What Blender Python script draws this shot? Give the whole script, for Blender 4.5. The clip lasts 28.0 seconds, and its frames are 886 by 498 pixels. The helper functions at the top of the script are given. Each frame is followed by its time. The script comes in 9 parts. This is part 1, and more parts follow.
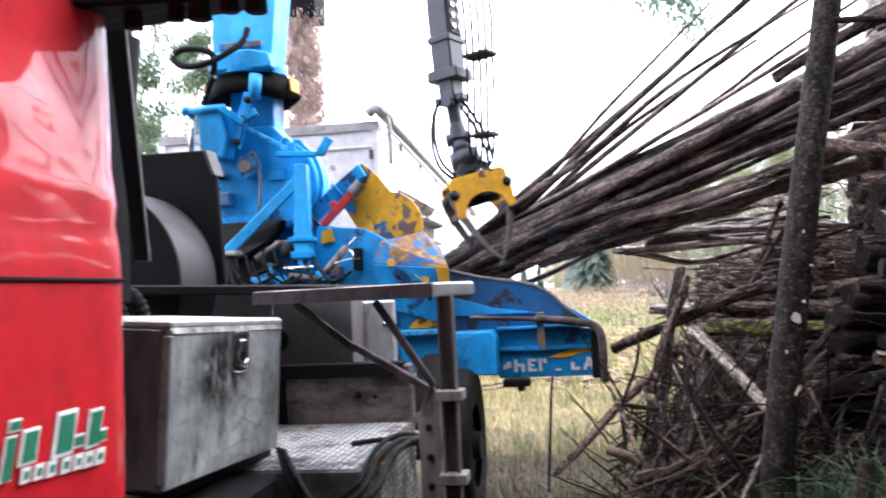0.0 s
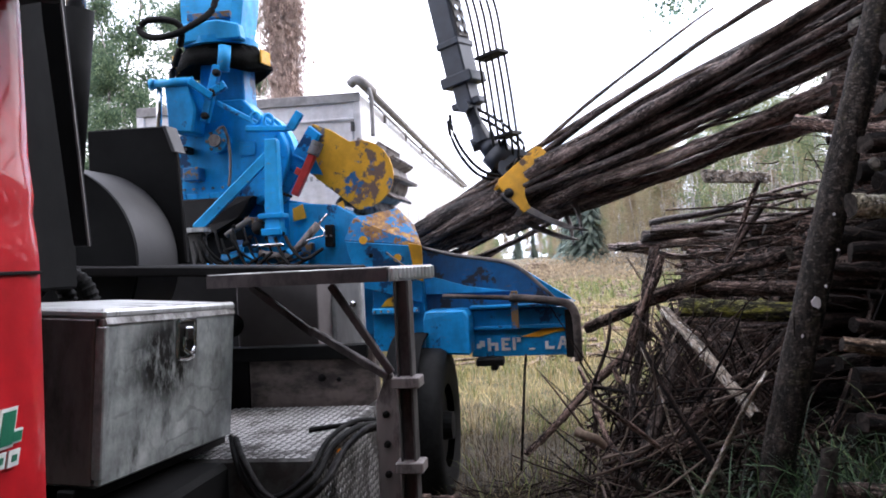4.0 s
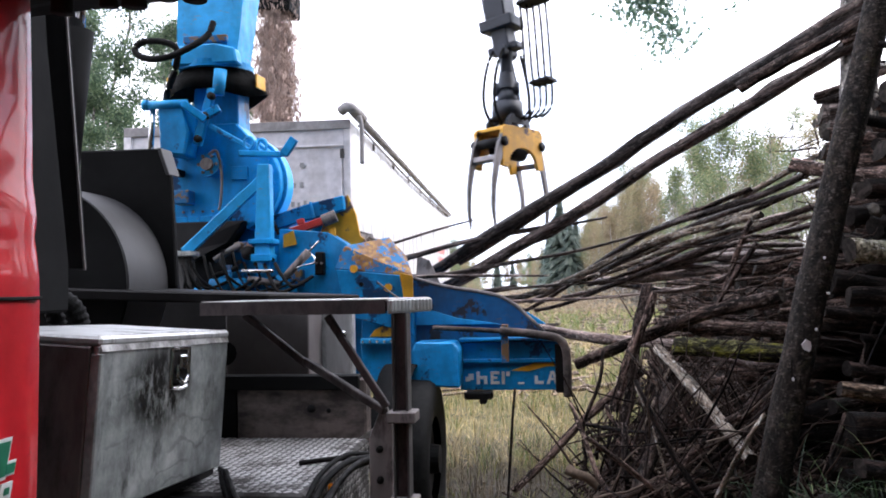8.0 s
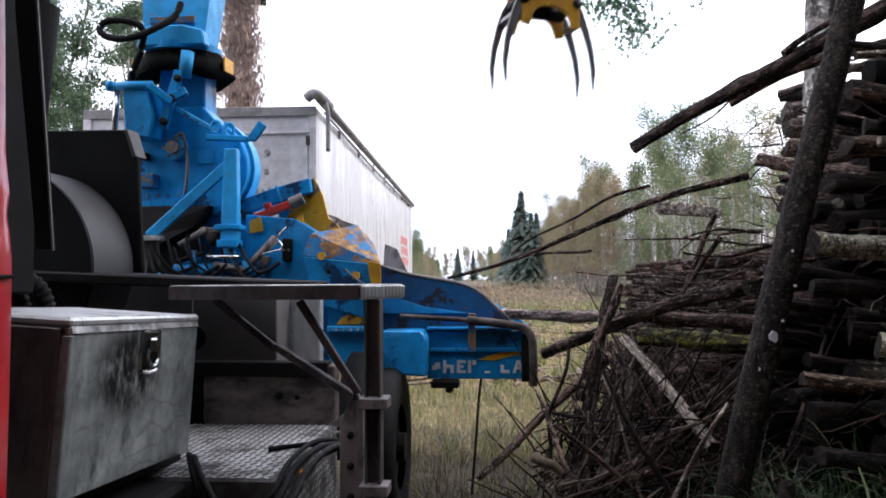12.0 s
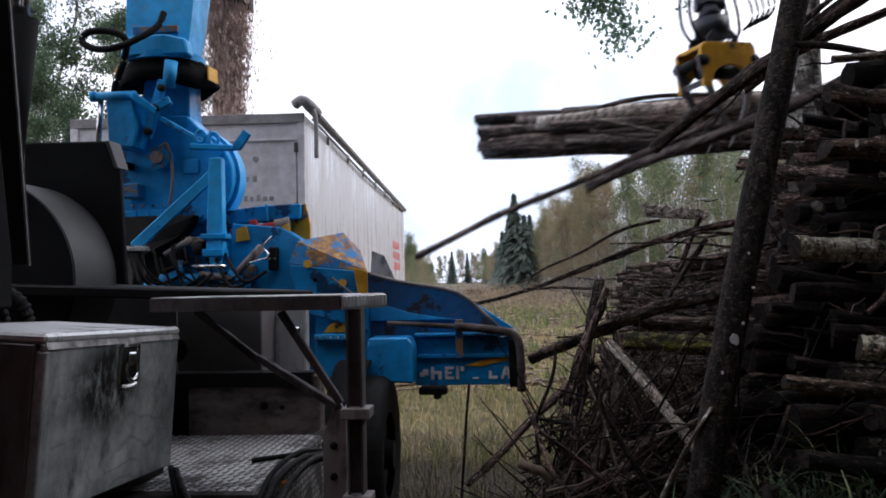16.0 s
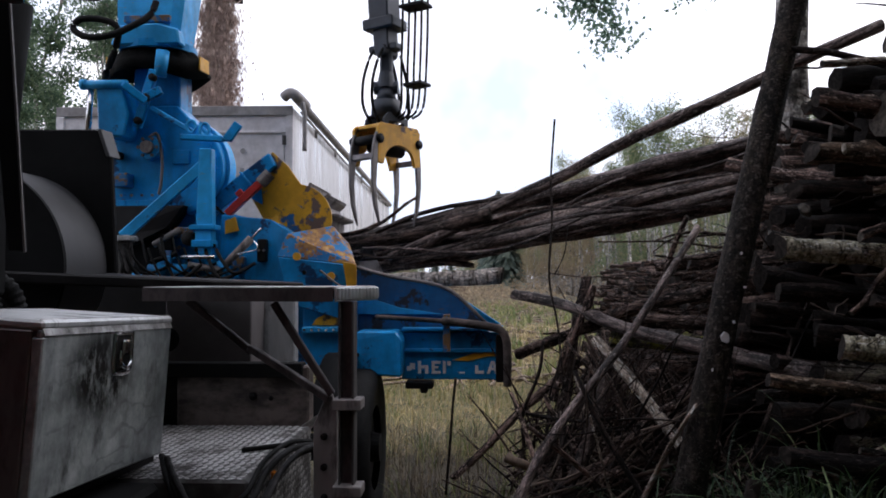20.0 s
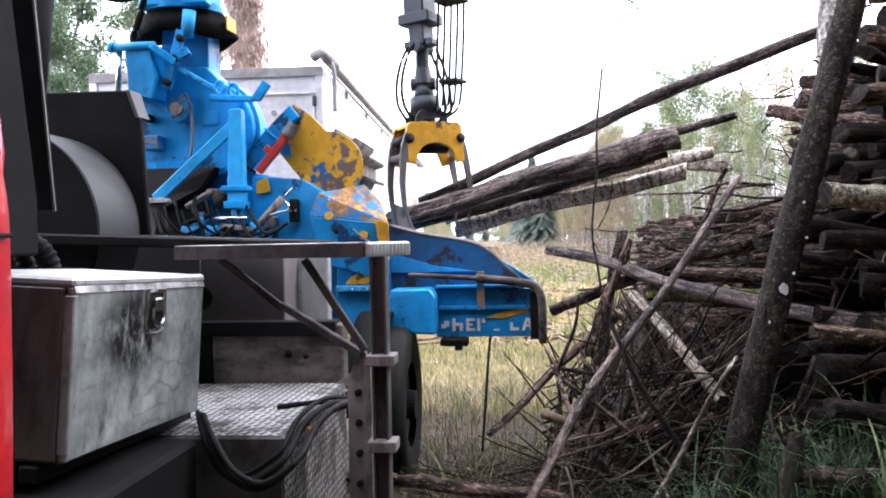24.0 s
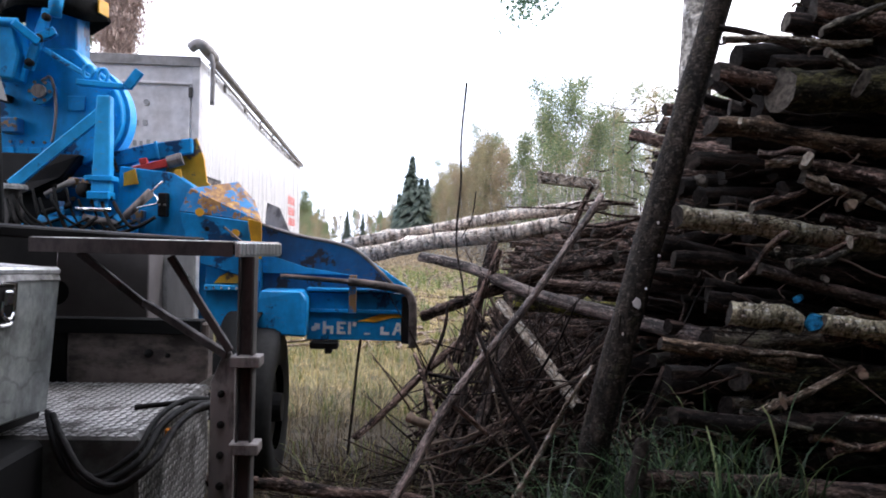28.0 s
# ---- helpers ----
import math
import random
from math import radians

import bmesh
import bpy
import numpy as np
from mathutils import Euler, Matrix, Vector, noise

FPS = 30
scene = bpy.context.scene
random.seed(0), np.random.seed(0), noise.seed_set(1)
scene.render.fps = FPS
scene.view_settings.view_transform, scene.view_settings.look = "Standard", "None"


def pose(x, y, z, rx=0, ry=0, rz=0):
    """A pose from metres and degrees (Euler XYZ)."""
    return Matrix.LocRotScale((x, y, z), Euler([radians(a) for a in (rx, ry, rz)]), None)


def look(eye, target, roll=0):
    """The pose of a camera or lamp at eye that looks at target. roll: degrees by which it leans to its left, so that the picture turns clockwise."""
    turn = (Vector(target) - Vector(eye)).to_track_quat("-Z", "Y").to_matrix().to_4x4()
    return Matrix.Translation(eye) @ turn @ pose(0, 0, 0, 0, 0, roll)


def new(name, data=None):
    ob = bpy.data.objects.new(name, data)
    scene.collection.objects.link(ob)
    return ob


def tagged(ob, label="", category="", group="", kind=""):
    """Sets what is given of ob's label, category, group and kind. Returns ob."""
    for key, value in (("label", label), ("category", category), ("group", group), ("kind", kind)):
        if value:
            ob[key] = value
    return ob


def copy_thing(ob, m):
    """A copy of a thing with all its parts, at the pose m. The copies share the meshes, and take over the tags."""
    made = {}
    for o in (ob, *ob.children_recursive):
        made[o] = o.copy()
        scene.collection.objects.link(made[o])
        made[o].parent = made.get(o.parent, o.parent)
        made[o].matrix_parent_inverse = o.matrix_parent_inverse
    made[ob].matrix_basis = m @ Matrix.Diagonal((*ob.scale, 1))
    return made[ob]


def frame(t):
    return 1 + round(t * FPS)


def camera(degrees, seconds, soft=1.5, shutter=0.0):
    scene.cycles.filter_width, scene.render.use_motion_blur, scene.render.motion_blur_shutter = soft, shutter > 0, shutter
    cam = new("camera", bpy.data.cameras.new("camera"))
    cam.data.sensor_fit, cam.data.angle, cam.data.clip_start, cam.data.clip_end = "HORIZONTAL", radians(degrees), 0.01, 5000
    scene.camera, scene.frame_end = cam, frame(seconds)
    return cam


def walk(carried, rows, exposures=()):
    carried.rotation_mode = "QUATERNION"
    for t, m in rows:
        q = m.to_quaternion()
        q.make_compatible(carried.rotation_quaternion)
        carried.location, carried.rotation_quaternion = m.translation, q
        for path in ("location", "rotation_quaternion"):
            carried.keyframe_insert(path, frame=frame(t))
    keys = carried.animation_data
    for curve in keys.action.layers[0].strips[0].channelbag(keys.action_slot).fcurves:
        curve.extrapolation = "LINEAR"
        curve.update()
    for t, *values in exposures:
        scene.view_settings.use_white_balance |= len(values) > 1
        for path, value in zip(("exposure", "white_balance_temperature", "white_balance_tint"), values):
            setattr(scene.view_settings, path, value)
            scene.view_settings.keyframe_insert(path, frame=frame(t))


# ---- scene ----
cam = camera(57.6, 28.0, soft=1.8, shutter=0.4)

PATH = [
    (0, (-0.028, -0.116, 1.538), (-0.344, 1.856, 1.642), -2.9),
    (0.5, (0.071, -0.029, 1.589), (-0.145, 1.959, 1.629), -1.9),
    (1, (0.08, -0.018, 1.613), (-0.181, 1.964, 1.693), -1.9),
    (1.5, (0.093, 0.016, 1.6), (-0.105, 2.002, 1.728), -2.5),
    (2, (0.085, 0.026, 1.597), (-0.141, 2.013, 1.662), -2.6),
    (2.5, (0.076, 0.024, 1.605), (-0.159, 2.009, 1.668), -2.4),
    (3, (0.082, 0.032, 1.606), (-0.148, 2.018, 1.663), -2.1),
    (3.5, (0.1, -0.017, 1.599), (-0.168, 1.963, 1.674), -2.3),
    (4, (0.104, 0.001, 1.589), (-0.202, 1.977, 1.617), -2.8),
    (4.5, (0.091, 0.006, 1.585), (-0.22, 1.981, 1.613), -1.6),
    (6.5, (0.058, 0.011, 1.583), (-0.251, 1.986, 1.633), -1.9),
    (7, (0.049, 0.016, 1.583), (-0.238, 1.995, 1.626), -1.9),
    (7.5, (0.024, 0.037, 1.588), (-0.234, 2.02, 1.612), -1.3),
    (8, (0.021, 0.02, 1.612), (-0.233, 2.001, 1.708), -1.2),
    (8.5, (0.057, 0.035, 1.592), (0.012, 2.032, 1.682), -0.3),
    (9, (0.033, 0.053, 1.582), (-0.009, 2.053, 1.59), -0.6),
    (9.5, (0.024, 0.062, 1.585), (-0.096, 2.058, 1.609), -0.8),
    (10, (0.019, 0.063, 1.591), (-0.113, 2.058, 1.617), -1.0),
    (10.5, (0.006, 0.036, 1.599), (-0.148, 2.029, 1.664), -1.1),
    (11, (-0.011, 0.021, 1.603), (-0.131, 2.015, 1.693), 0.1),
    (11.5, (-0.034, 0.012, 1.603), (-0.191, 2.004, 1.69), 0.3),
    (12, (-0.03, 0.014, 1.596), (-0.188, 2.006, 1.669), -0.4),
    (12.5, (0.004, 0.025, 1.605), (-0.142, 2.018, 1.682), -1.1),
    (14.5, (0.062, 0.034, 1.626), (-0.037, 2.029, 1.731), -1.4),
    (15, (0.049, 0.024, 1.627), (-0.073, 2.017, 1.739), -1.8),
    (15.5, (0.062, 0.031, 1.62), (-0.081, 2.024, 1.7), -2.0),
    (16, (0.022, 0.019, 1.616), (-0.121, 2.012, 1.697), -1.2),
    (16.5, (0.019, 0.012, 1.619), (-0.101, 2.007, 1.7), -1.5),
    (17, (0.013, -0.003, 1.626), (-0.117, 1.989, 1.748), -1.4),
    (17.5, (-0.008, -0.006, 1.619), (-0.152, 1.985, 1.744), -1.2),
    (18, (-0.004, 0.001, 1.618), (-0.094, 1.997, 1.711), -1.1),
    (18.5, (-0.009, -0.008, 1.619), (-0.125, 1.985, 1.738), -1.0),
    (19, (-0.02, -0.001, 1.615), (-0.141, 1.992, 1.717), -0.5),
    (19.5, (-0.02, -0.015, 1.62), (-0.131, 1.98, 1.724), -0.3),
    (20, (-0.014, -0.015, 1.608), (-0.116, 1.981, 1.679), -0.2),
    (20.5, (-0.003, -0.013, 1.61), (-0.127, 1.982, 1.683), -1.1),
    (21, (0.005, 0.0, 1.609), (-0.103, 1.996, 1.674), -0.4),
    (21.5, (0.023, 0.016, 1.603), (-0.118, 2.011, 1.638), -0.9),
    (23.5, (0.003, 0.074, 1.576), (-0.132, 2.069, 1.553), -1.6),
    (24, (-0.008, 0.043, 1.577), (-0.196, 2.034, 1.554), -1.2),
    (24.5, (-0.001, 0.025, 1.588), (-0.209, 2.014, 1.589), -1.7),
    (25, (0.003, 0.026, 1.582), (-0.219, 2.013, 1.546), -1.3),
    (25.5, (0.015, 0.02, 1.586), (-0.03, 2.019, 1.571), 0.1),
    (26, (0.019, 0.009, 1.576), (-0.079, 2.007, 1.581), -1.8),
    (26.5, (0.033, -0.001, 1.565), (-0.027, 1.999, 1.548), -0.6),
    (27, (0.025, -0.001, 1.581), (0.06, 1.999, 1.606), 0.6),
    (27.5, (0.03, 0.01, 1.577), (0.089, 2.009, 1.554), 0.3),
    (28, (0.014, 0.0, 1.585), (0.13, 1.997, 1.572), 1.4),
]
EXPOSURES = [(0, 2.7, 6050, 19), (1, 2.4, 6050, 19), (2, 2.3, 6050, 19), (3, 2.0, 6050, 19), (4.5, 1.85, 6050, 19), (7, 1.9, 6050, 19), (8.5, 1.7, 6050, 18), (9.5, 1.7, 6050, 18), (10.5, 1.65, 6050, 18), (11.2, 1.45, 6050, 18), (12.5, 1.1, 6050, 18), (14.5, 0.68, 6050, 18), (16, 0.54, 6050, 18), (21.5, 0.62, 6050, 18), (23.5, 2.3, 6050, 19), (25, 2.5, 6050, 19), (26, 2.15, 6050, 18), (27, 1.95, 6050, 18), (28, 1.55, 6050, 18)]
walk(cam, [(t, look(eye, target, roll)) for t, eye, target, roll in PATH], EXPOSURES)

# ---- world, sun, exposure ----
world = bpy.data.worlds.new("overcast_sky")
scene.world = world
world.use_nodes = True
wn, wl = world.node_tree.nodes, world.node_tree.links
wn.clear()
sky = wn.new("ShaderNodeTexSky")
sky.sky_type, sky.sun_disc = "NISHITA", False
sky.sun_elevation, sky.sun_rotation = radians(44), radians(70)
sky.air_density, sky.dust_density = 1.5, 4.0
tc = wn.new("ShaderNodeTexCoord")
cloud = wn.new("ShaderNodeTexNoise")
cloud.inputs["Scale"].default_value, cloud.inputs["Detail"].default_value = 2.2, 5
cloud.inputs["Roughness"].default_value = 0.55
cramp = wn.new("ShaderNodeValToRGB")
cramp.color_ramp.elements[0].position, cramp.color_ramp.elements[0].color = 0.36, (0.50, 0.60, 0.74, 1)
cramp.color_ramp.elements[1].position, cramp.color_ramp.elements[1].color = 0.56, (1.04, 1.03, 1.02, 1)
wmix = wn.new("ShaderNodeMix")
wmix.data_type = "RGBA"
wmix.inputs["Factor"].default_value = 0.9
skys = wn.new("ShaderNodeVectorMath")
skys.operation = "SCALE"
skys.inputs["Scale"].default_value = 0.10
back = wn.new("ShaderNodeBackground")
back.inputs["Strength"].default_value = 1.25
wout = wn.new("ShaderNodeOutputWorld")
wl.new(tc.outputs["Generated"], cloud.inputs["Vector"])
wl.new(cloud.outputs["Fac"], cramp.inputs["Fac"])
wl.new(sky.outputs["Color"], skys.inputs[0])
wl.new(skys.outputs["Vector"], wmix.inputs["A"])
wl.new(cramp.outputs["Color"], wmix.inputs["B"])
wl.new(wmix.outputs["Result"], back.inputs["Color"])
wl.new(back.outputs["Background"], wout.inputs["Surface"])
sun = new("sun", bpy.data.lights.new("sun", "SUN"))
sun.data.energy, sun.data.angle, sun.data.color = 1.3, radians(25), (1.0, 0.96, 0.9)
sun.matrix_world = look((24, 14, 26), (0, 5, 0))


# ---- materials ----
def nodes_of(name):
    m = bpy.data.materials.new(name)
    m.use_nodes = True
    nt = m.node_tree
    return m, nt.nodes, nt.links, nt.nodes["Principled BSDF"]


def ramp(n, l, src, stops):
    r = n.new("ShaderNodeValToRGB")
    els = r.color_ramp.elements
    while len(els) < len(stops):
        els.new(0.5)
    for e, (p, c) in zip(els, stops):
        e.position = p
        e.color = (*c, 1) if len(c) == 3 else c
    l.new(src, r.inputs["Fac"])
    return r.outputs["Color"]


def noise_of(n, l, scale, detail=5, rough=0.6, stretch=None, coord="Object"):
    c = n.new("ShaderNodeTexCoord")
    t = n.new("ShaderNodeTexNoise")
    t.inputs["Scale"].default_value, t.inputs["Detail"].default_value, t.inputs["Roughness"].default_value = scale, detail, rough
    if stretch:
        mp = n.new("ShaderNodeMapping")
        mp.inputs["Scale"].default_value = stretch
        l.new(c.outputs[coord], mp.inputs["Vector"])
        l.new(mp.outputs["Vector"], t.inputs["Vector"])
    else:
        l.new(c.outputs[coord], t.inputs["Vector"])
    return t.outputs["Fac"]


def mix(n, l, fac, a, b, mode="MIX"):
    m = n.new("ShaderNodeMix")
    m.data_type, m.blend_type = "RGBA", mode
    for key, v in (("Factor", fac), ("A", a), ("B", b)):
        if isinstance(v, (int, float)):
            m.inputs[key].default_value = v
        elif isinstance(v, tuple):
            m.inputs[key].default_value = (*v, 1)
        else:
            l.new(v, m.inputs[key])
    return m.outputs["Result"]


def bump(n, l, b, src, strength, dist=0.01):
    bn = n.new("ShaderNodeBump")
    bn.inputs["Strength"].default_value, bn.inputs["Distance"].default_value = strength, dist
    l.new(src, bn.inputs["Height"])
    l.new(bn.outputs["Normal"], b.inputs["Normal"])


def paint(name, base, wear, wear_at=0.62, rough=0.42, dirt=(0.07, 0.06, 0.05), dirt_at=0.62, metal=0.0, scale=3.0, coat=0.0, relief=0.12, scratch=None, flake=None, spec=0.5):
    """Painted steel: base coat, chipped patches showing another colour, fine scratches, dirt film."""
    m, n, l, b = nodes_of(name)
    grain = ramp(n, l, noise_of(n, l, 9, 4), [(0.3, tuple(0.78 * c for c in base)), (0.7, tuple(min(1, 1.14 * c) for c in base))])
    chips = ramp(n, l, noise_of(n, l, scale, 9, 0.68), [(wear_at, (0, 0, 0)), (wear_at + 0.03, (1, 1, 1))])
    col = mix(n, l, chips, grain, wear)
    if flake:
        fl = ramp(n, l, noise_of(n, l, scale * 0.7, 7, 0.62), [(0.54, (0, 0, 0)), (0.57, (1, 1, 1))])
        col = mix(n, l, fl, col, flake)
    if scratch:
        thin = ramp(n, l, noise_of(n, l, 38, 6, 0.7, (0.35, 1, 1.3)), [(0.60, (0, 0, 0)), (0.66, (1, 1, 1))])
        where = ramp(n, l, noise_of(n, l, 4.5, 5, 0.7), [(0.42, (0, 0, 0)), (0.60, (0.9, 0.9, 0.9))])
        col = mix(n, l, mix(n, l, 1.0, thin, where, "MULTIPLY"), col, scratch)
    film = ramp(n, l, noise_of(n, l, 1.7, 7, 0.7, (1, 1, 0.35)), [(dirt_at - 0.12, (0, 0, 0)), (dirt_at + 0.2, (0.75, 0.75, 0.75))])
    col = mix(n, l, film, col, dirt)
    l.new(col, b.inputs["Base Color"])
    r = ramp(n, l, noise_of(n, l, 14, 3), [(0.3, (rough - 0.1,) * 3), (0.7, (rough + 0.16,) * 3)])
    l.new(r, b.inputs["Roughness"])
    b.inputs["Specular IOR Level"].default_value = spec
    b.inputs["Metallic"].default_value = metal
    b.inputs["Coat Weight"].default_value = coat
    b.inputs["Coat Roughness"].default_value = 0.06
    if relief:
        bump(n, l, b, noise_of(n, l, 60, 3), relief, 0.002)
    return m


def metal_mat(name, base, rough=0.4, stain=(0.08, 0.07, 0.06), stain_at=0.55, metal=0.9, stretch=(1, 1, 0.3), scale=4):
    m, n, l, b = nodes_of(name)
    g = ramp(n, l, noise_of(n, l, 22, 5, 0.6, (1, 1, 0.2)), [(0.25, tuple(0.75 * c for c in base)), (0.75, tuple(min(1, 1.1 * c) for c in base))])
    s = ramp(n, l, noise_of(n, l, scale, 8, 0.7, stretch), [(stain_at - 0.05, (0, 0, 0)), (stain_at + 0.12, (0.9, 0.9, 0.9))])
    l.new(mix(n, l, s, g, stain), b.inputs["Base Color"])
    l.new(ramp(n, l, s, [(0, (rough,) * 3), (1, (min(0.9, rough + 0.35),) * 3)]), b.inputs["Roughness"])
    b.inputs["Metallic"].default_value = metal
    bump(n, l, b, noise_of(n, l, 45, 3), 0.1, 0.002)
    return m


def plain(name, base, rough=0.6, metal=0.0, vary=0.25, scale=12, bumps=0.2, spec=0.5):
    m, n, l, b = nodes_of(name)
    lo, hi = tuple(max(0, c * (1 - vary)) for c in base), tuple(min(1, c * (1 + vary)) for c in base)
    big = ramp(n, l, noise_of(n, l, scale * 0.2, 3), [(0.3, (0.75, 0.75, 0.75)), (0.7, (1, 1, 1))])
    l.new(mix(n, l, 1.0, ramp(n, l, noise_of(n, l, scale), [(0.3, lo), (0.7, hi)]), big, "MULTIPLY"), b.inputs["Base Color"])
    b.inputs["Roughness"].default_value, b.inputs["Metallic"].default_value = rough, metal
    b.inputs["Specular IOR Level"].default_value = spec
    bump(n, l, b, noise_of(n, l, scale * 4), bumps, 0.004)
    return m


def bark(name, stops, scale=26, stretch=(0.16, 1, 1), strength=1.0, rand=0.5, gloss=0.85, patch=(0.16, 0.16, 0.135), damp=0.35, flaky=1.0):
    """Furrowed bark along the log's own x axis; each log has its own brightness, with lichen, peeled and wet spots."""
    m, n, l, b = nodes_of(name)
    fur = noise_of(n, l, scale, 9, 0.72, stretch)
    col = ramp(n, l, fur, stops)
    oi = n.new("ShaderNodeObjectInfo")
    br = ramp(n, l, oi.outputs["Random"], [(0, (1 - rand,) * 3), (0.6, (1, 0.97, 0.92)), (1, (1 + rand * 0.6, 1 + rand * 0.5, 1 + rand * 0.4))])
    lichen = ramp(n, l, noise_of(n, l, scale * 0.5, 7, 0.75, (0.6, 1, 1)), [(0.58, (0, 0, 0)), (0.66, (0.7, 0.7, 0.7))])
    col = mix(n, l, lichen, col, patch)
    wet = ramp(n, l, noise_of(n, l, scale * 0.16, 5, 0.7), [(0.36, (damp,) * 3), (0.56, (1, 1, 1))])
    col = mix(n, l, 1.0, col, wet, "MULTIPLY")
    flakes = ramp(n, l, noise_of(n, l, scale * 2.4, 6, 0.8, (0.45, 1, 1)), [(0.54, (0, 0, 0)), (0.62, (0.8, 0.8, 0.8))])
    col = mix(n, l, flakes, col, tuple(min(0.8, flaky * (1.3 * c + 1.1 * sum(stops[-1][1]) / 3)) for c in stops[-1][1]))
    cracks = ramp(n, l, noise_of(n, l, scale * 1.6, 4, 0.7, (0.12, 1, 1) if stretch[0] < 1 else stretch), [(0.40, (0.16, 0.16, 0.16)), (0.47, (1, 1, 1))])
    col = mix(n, l, 0.9, col, cracks, "MULTIPLY")
    fine = noise_of(n, l, scale * 5.5, 5, 0.8, (0.4, 1, 1))
    col = mix(n, l, 0.85, col, ramp(n, l, fine, [(0.40, (0.3, 0.3, 0.3)), (0.52, (1, 1, 1)), (0.62, (1.9, 1.85, 1.75))]), "MULTIPLY")
    l.new(mix(n, l, 1.0, col, br, "MULTIPLY"), b.inputs["Base Color"])
    b.inputs["Roughness"].default_value = gloss
    b.inputs["Specular IOR Level"].default_value = 0.2
    bump(n, l, b, fur, strength, 0.025)
    return m


BLUE = paint("blue_paint", (0.010, 0.31, 0.72), (0.012, 0.06, 0.16), 0.58, rough=0.4, dirt=(0.012, 0.022, 0.036), dirt_at=0.54, scratch=(0.18, 0.09, 0.045), spec=0.22)
BLUE_WORN = paint("worn_blue_paint", (0.02, 0.15, 0.35), (0.22, 0.135, 0.065), 0.49, scale=13, dirt=(0.16, 0.10, 0.055), dirt_at=0.58, scratch=(0.36, 0.21, 0.09), spec=0.2)
NAVY = paint("scuffed_navy_paint", (0.010, 0.13, 0.33), (0.03, 0.035, 0.05), 0.54, scale=4, dirt=(0.05, 0.035, 0.03), dirt_at=0.56, scratch=(0.20, 0.12, 0.08), spec=0.22)
BLUE_LIGHT = paint("light_blue_paint", (0.028, 0.36, 0.75), (0.02, 0.10, 0.25), 0.64, dirt=(0.03, 0.06, 0.09), dirt_at=0.62, scratch=(0.22, 0.15, 0.11), spec=0.22)
YELLOW = paint("yellow_paint", (0.72, 0.36, 0.015), (0.12, 0.06, 0.03), 0.58, scale=5, dirt_at=0.66, scratch=(0.10, 0.06, 0.03))
CHEEK = paint("flaking_yellow_paint", (0.74, 0.38, 0.02), (0.16, 0.10, 0.085), 0.535, scale=6, dirt_at=0.68, flake=(0.02, 0.13, 0.33), scratch=(0.12, 0.07, 0.04))
DEAD_BLACK = plain("dead_black_steel", (0.007, 0.007, 0.0072), 0.75, 0.0, 0.4, 5, 0.2, 0.1)
RED_PAINT = paint("red_arm_paint", (0.55, 0.04, 0.03), (0.12, 0.04, 0.03), 0.66, dirt_at=0.75)
CAB_RED = paint("cab_red_lacquer", (0.50, 0.012, 0.018), (0.42, 0.018, 0.018), 0.85, rough=0.5, dirt=(0.25, 0.05, 0.04), dirt_at=0.85, coat=0.6, relief=0, spec=0.15)
cab_nodes, cab_links = CAB_RED.node_tree.nodes, CAB_RED.node_tree.links
cab_bump = cab_nodes.new("ShaderNodeBump")
cab_bump.inputs["Strength"].default_value, cab_bump.inputs["Distance"].default_value = 0.35, 0.06
cab_links.new(noise_of(cab_nodes, cab_links, 2.6, 2, 0.4), cab_bump.inputs["Height"])
cab_links.new(cab_bump.outputs["Normal"], cab_nodes["Principled BSDF"].inputs["Coat Normal"])
ALU = metal_mat("dirty_aluminium", (0.60, 0.61, 0.61), 0.42, (0.05, 0.05, 0.045), 0.56, 0.55, (1.6, 1, 0.45), 4)
am, an, al, ab = nodes_of("scratched_aluminium")
cloudy = ramp(an, al, noise_of(an, al, 9, 7, 0.7, (0.8, 1, 0.6)), [(0.32, (0.13, 0.145, 0.142)), (0.5, (0.30, 0.325, 0.32)), (0.7, (0.54, 0.57, 0.56))])
streak = ramp(an, al, noise_of(an, al, 7, 7, 0.75, (1.3, 1, 0.55)), [(0.54, (0, 0, 0)), (0.72, (0.9, 0.9, 0.9))])
wv = an.new("ShaderNodeTexWave")
wv.wave_type, wv.bands_direction = "RINGS", "Y"
wv.inputs["Scale"].default_value, wv.inputs["Distortion"].default_value, wv.inputs["Detail"].default_value = 5.0, 9.0, 4.0
wtc = an.new("ShaderNodeTexCoord")
al.new(wtc.outputs["Object"], wv.inputs["Vector"])
scr = ramp(an, al, wv.outputs["Fac"], [(0.90, (0, 0, 0)), (0.97, (1, 1, 1))])
area = ramp(an, al, noise_of(an, al, 3.2, 2), [(0.50, (0, 0, 0)), (0.62, (0.85, 0.85, 0.85))])
scr = mix(an, al, 1.0, scr, area, "MULTIPLY")
gmap = an.new("ShaderNodeMapping")
gmap.inputs["Location"].default_value = (-0.36 / 0.26, 0, -0.36 / 0.19)
gmap.inputs["Scale"].default_value = (1 / 0.26, 0.2, 1 / 0.19)
gtc = an.new("ShaderNodeTexCoord")
grad = an.new("ShaderNodeTexGradient")
grad.gradient_type = "SPHERICAL"
al.new(gtc.outputs["Object"], gmap.inputs["Vector"])
al.new(gmap.outputs["Vector"], grad.inputs["Vector"])
rubbed = ramp(an, al, noise_of(an, al, 13, 8, 0.75, (1.0, 1, 0.45)), [(0.40, (0, 0, 0)), (0.54, (1, 1, 1))])
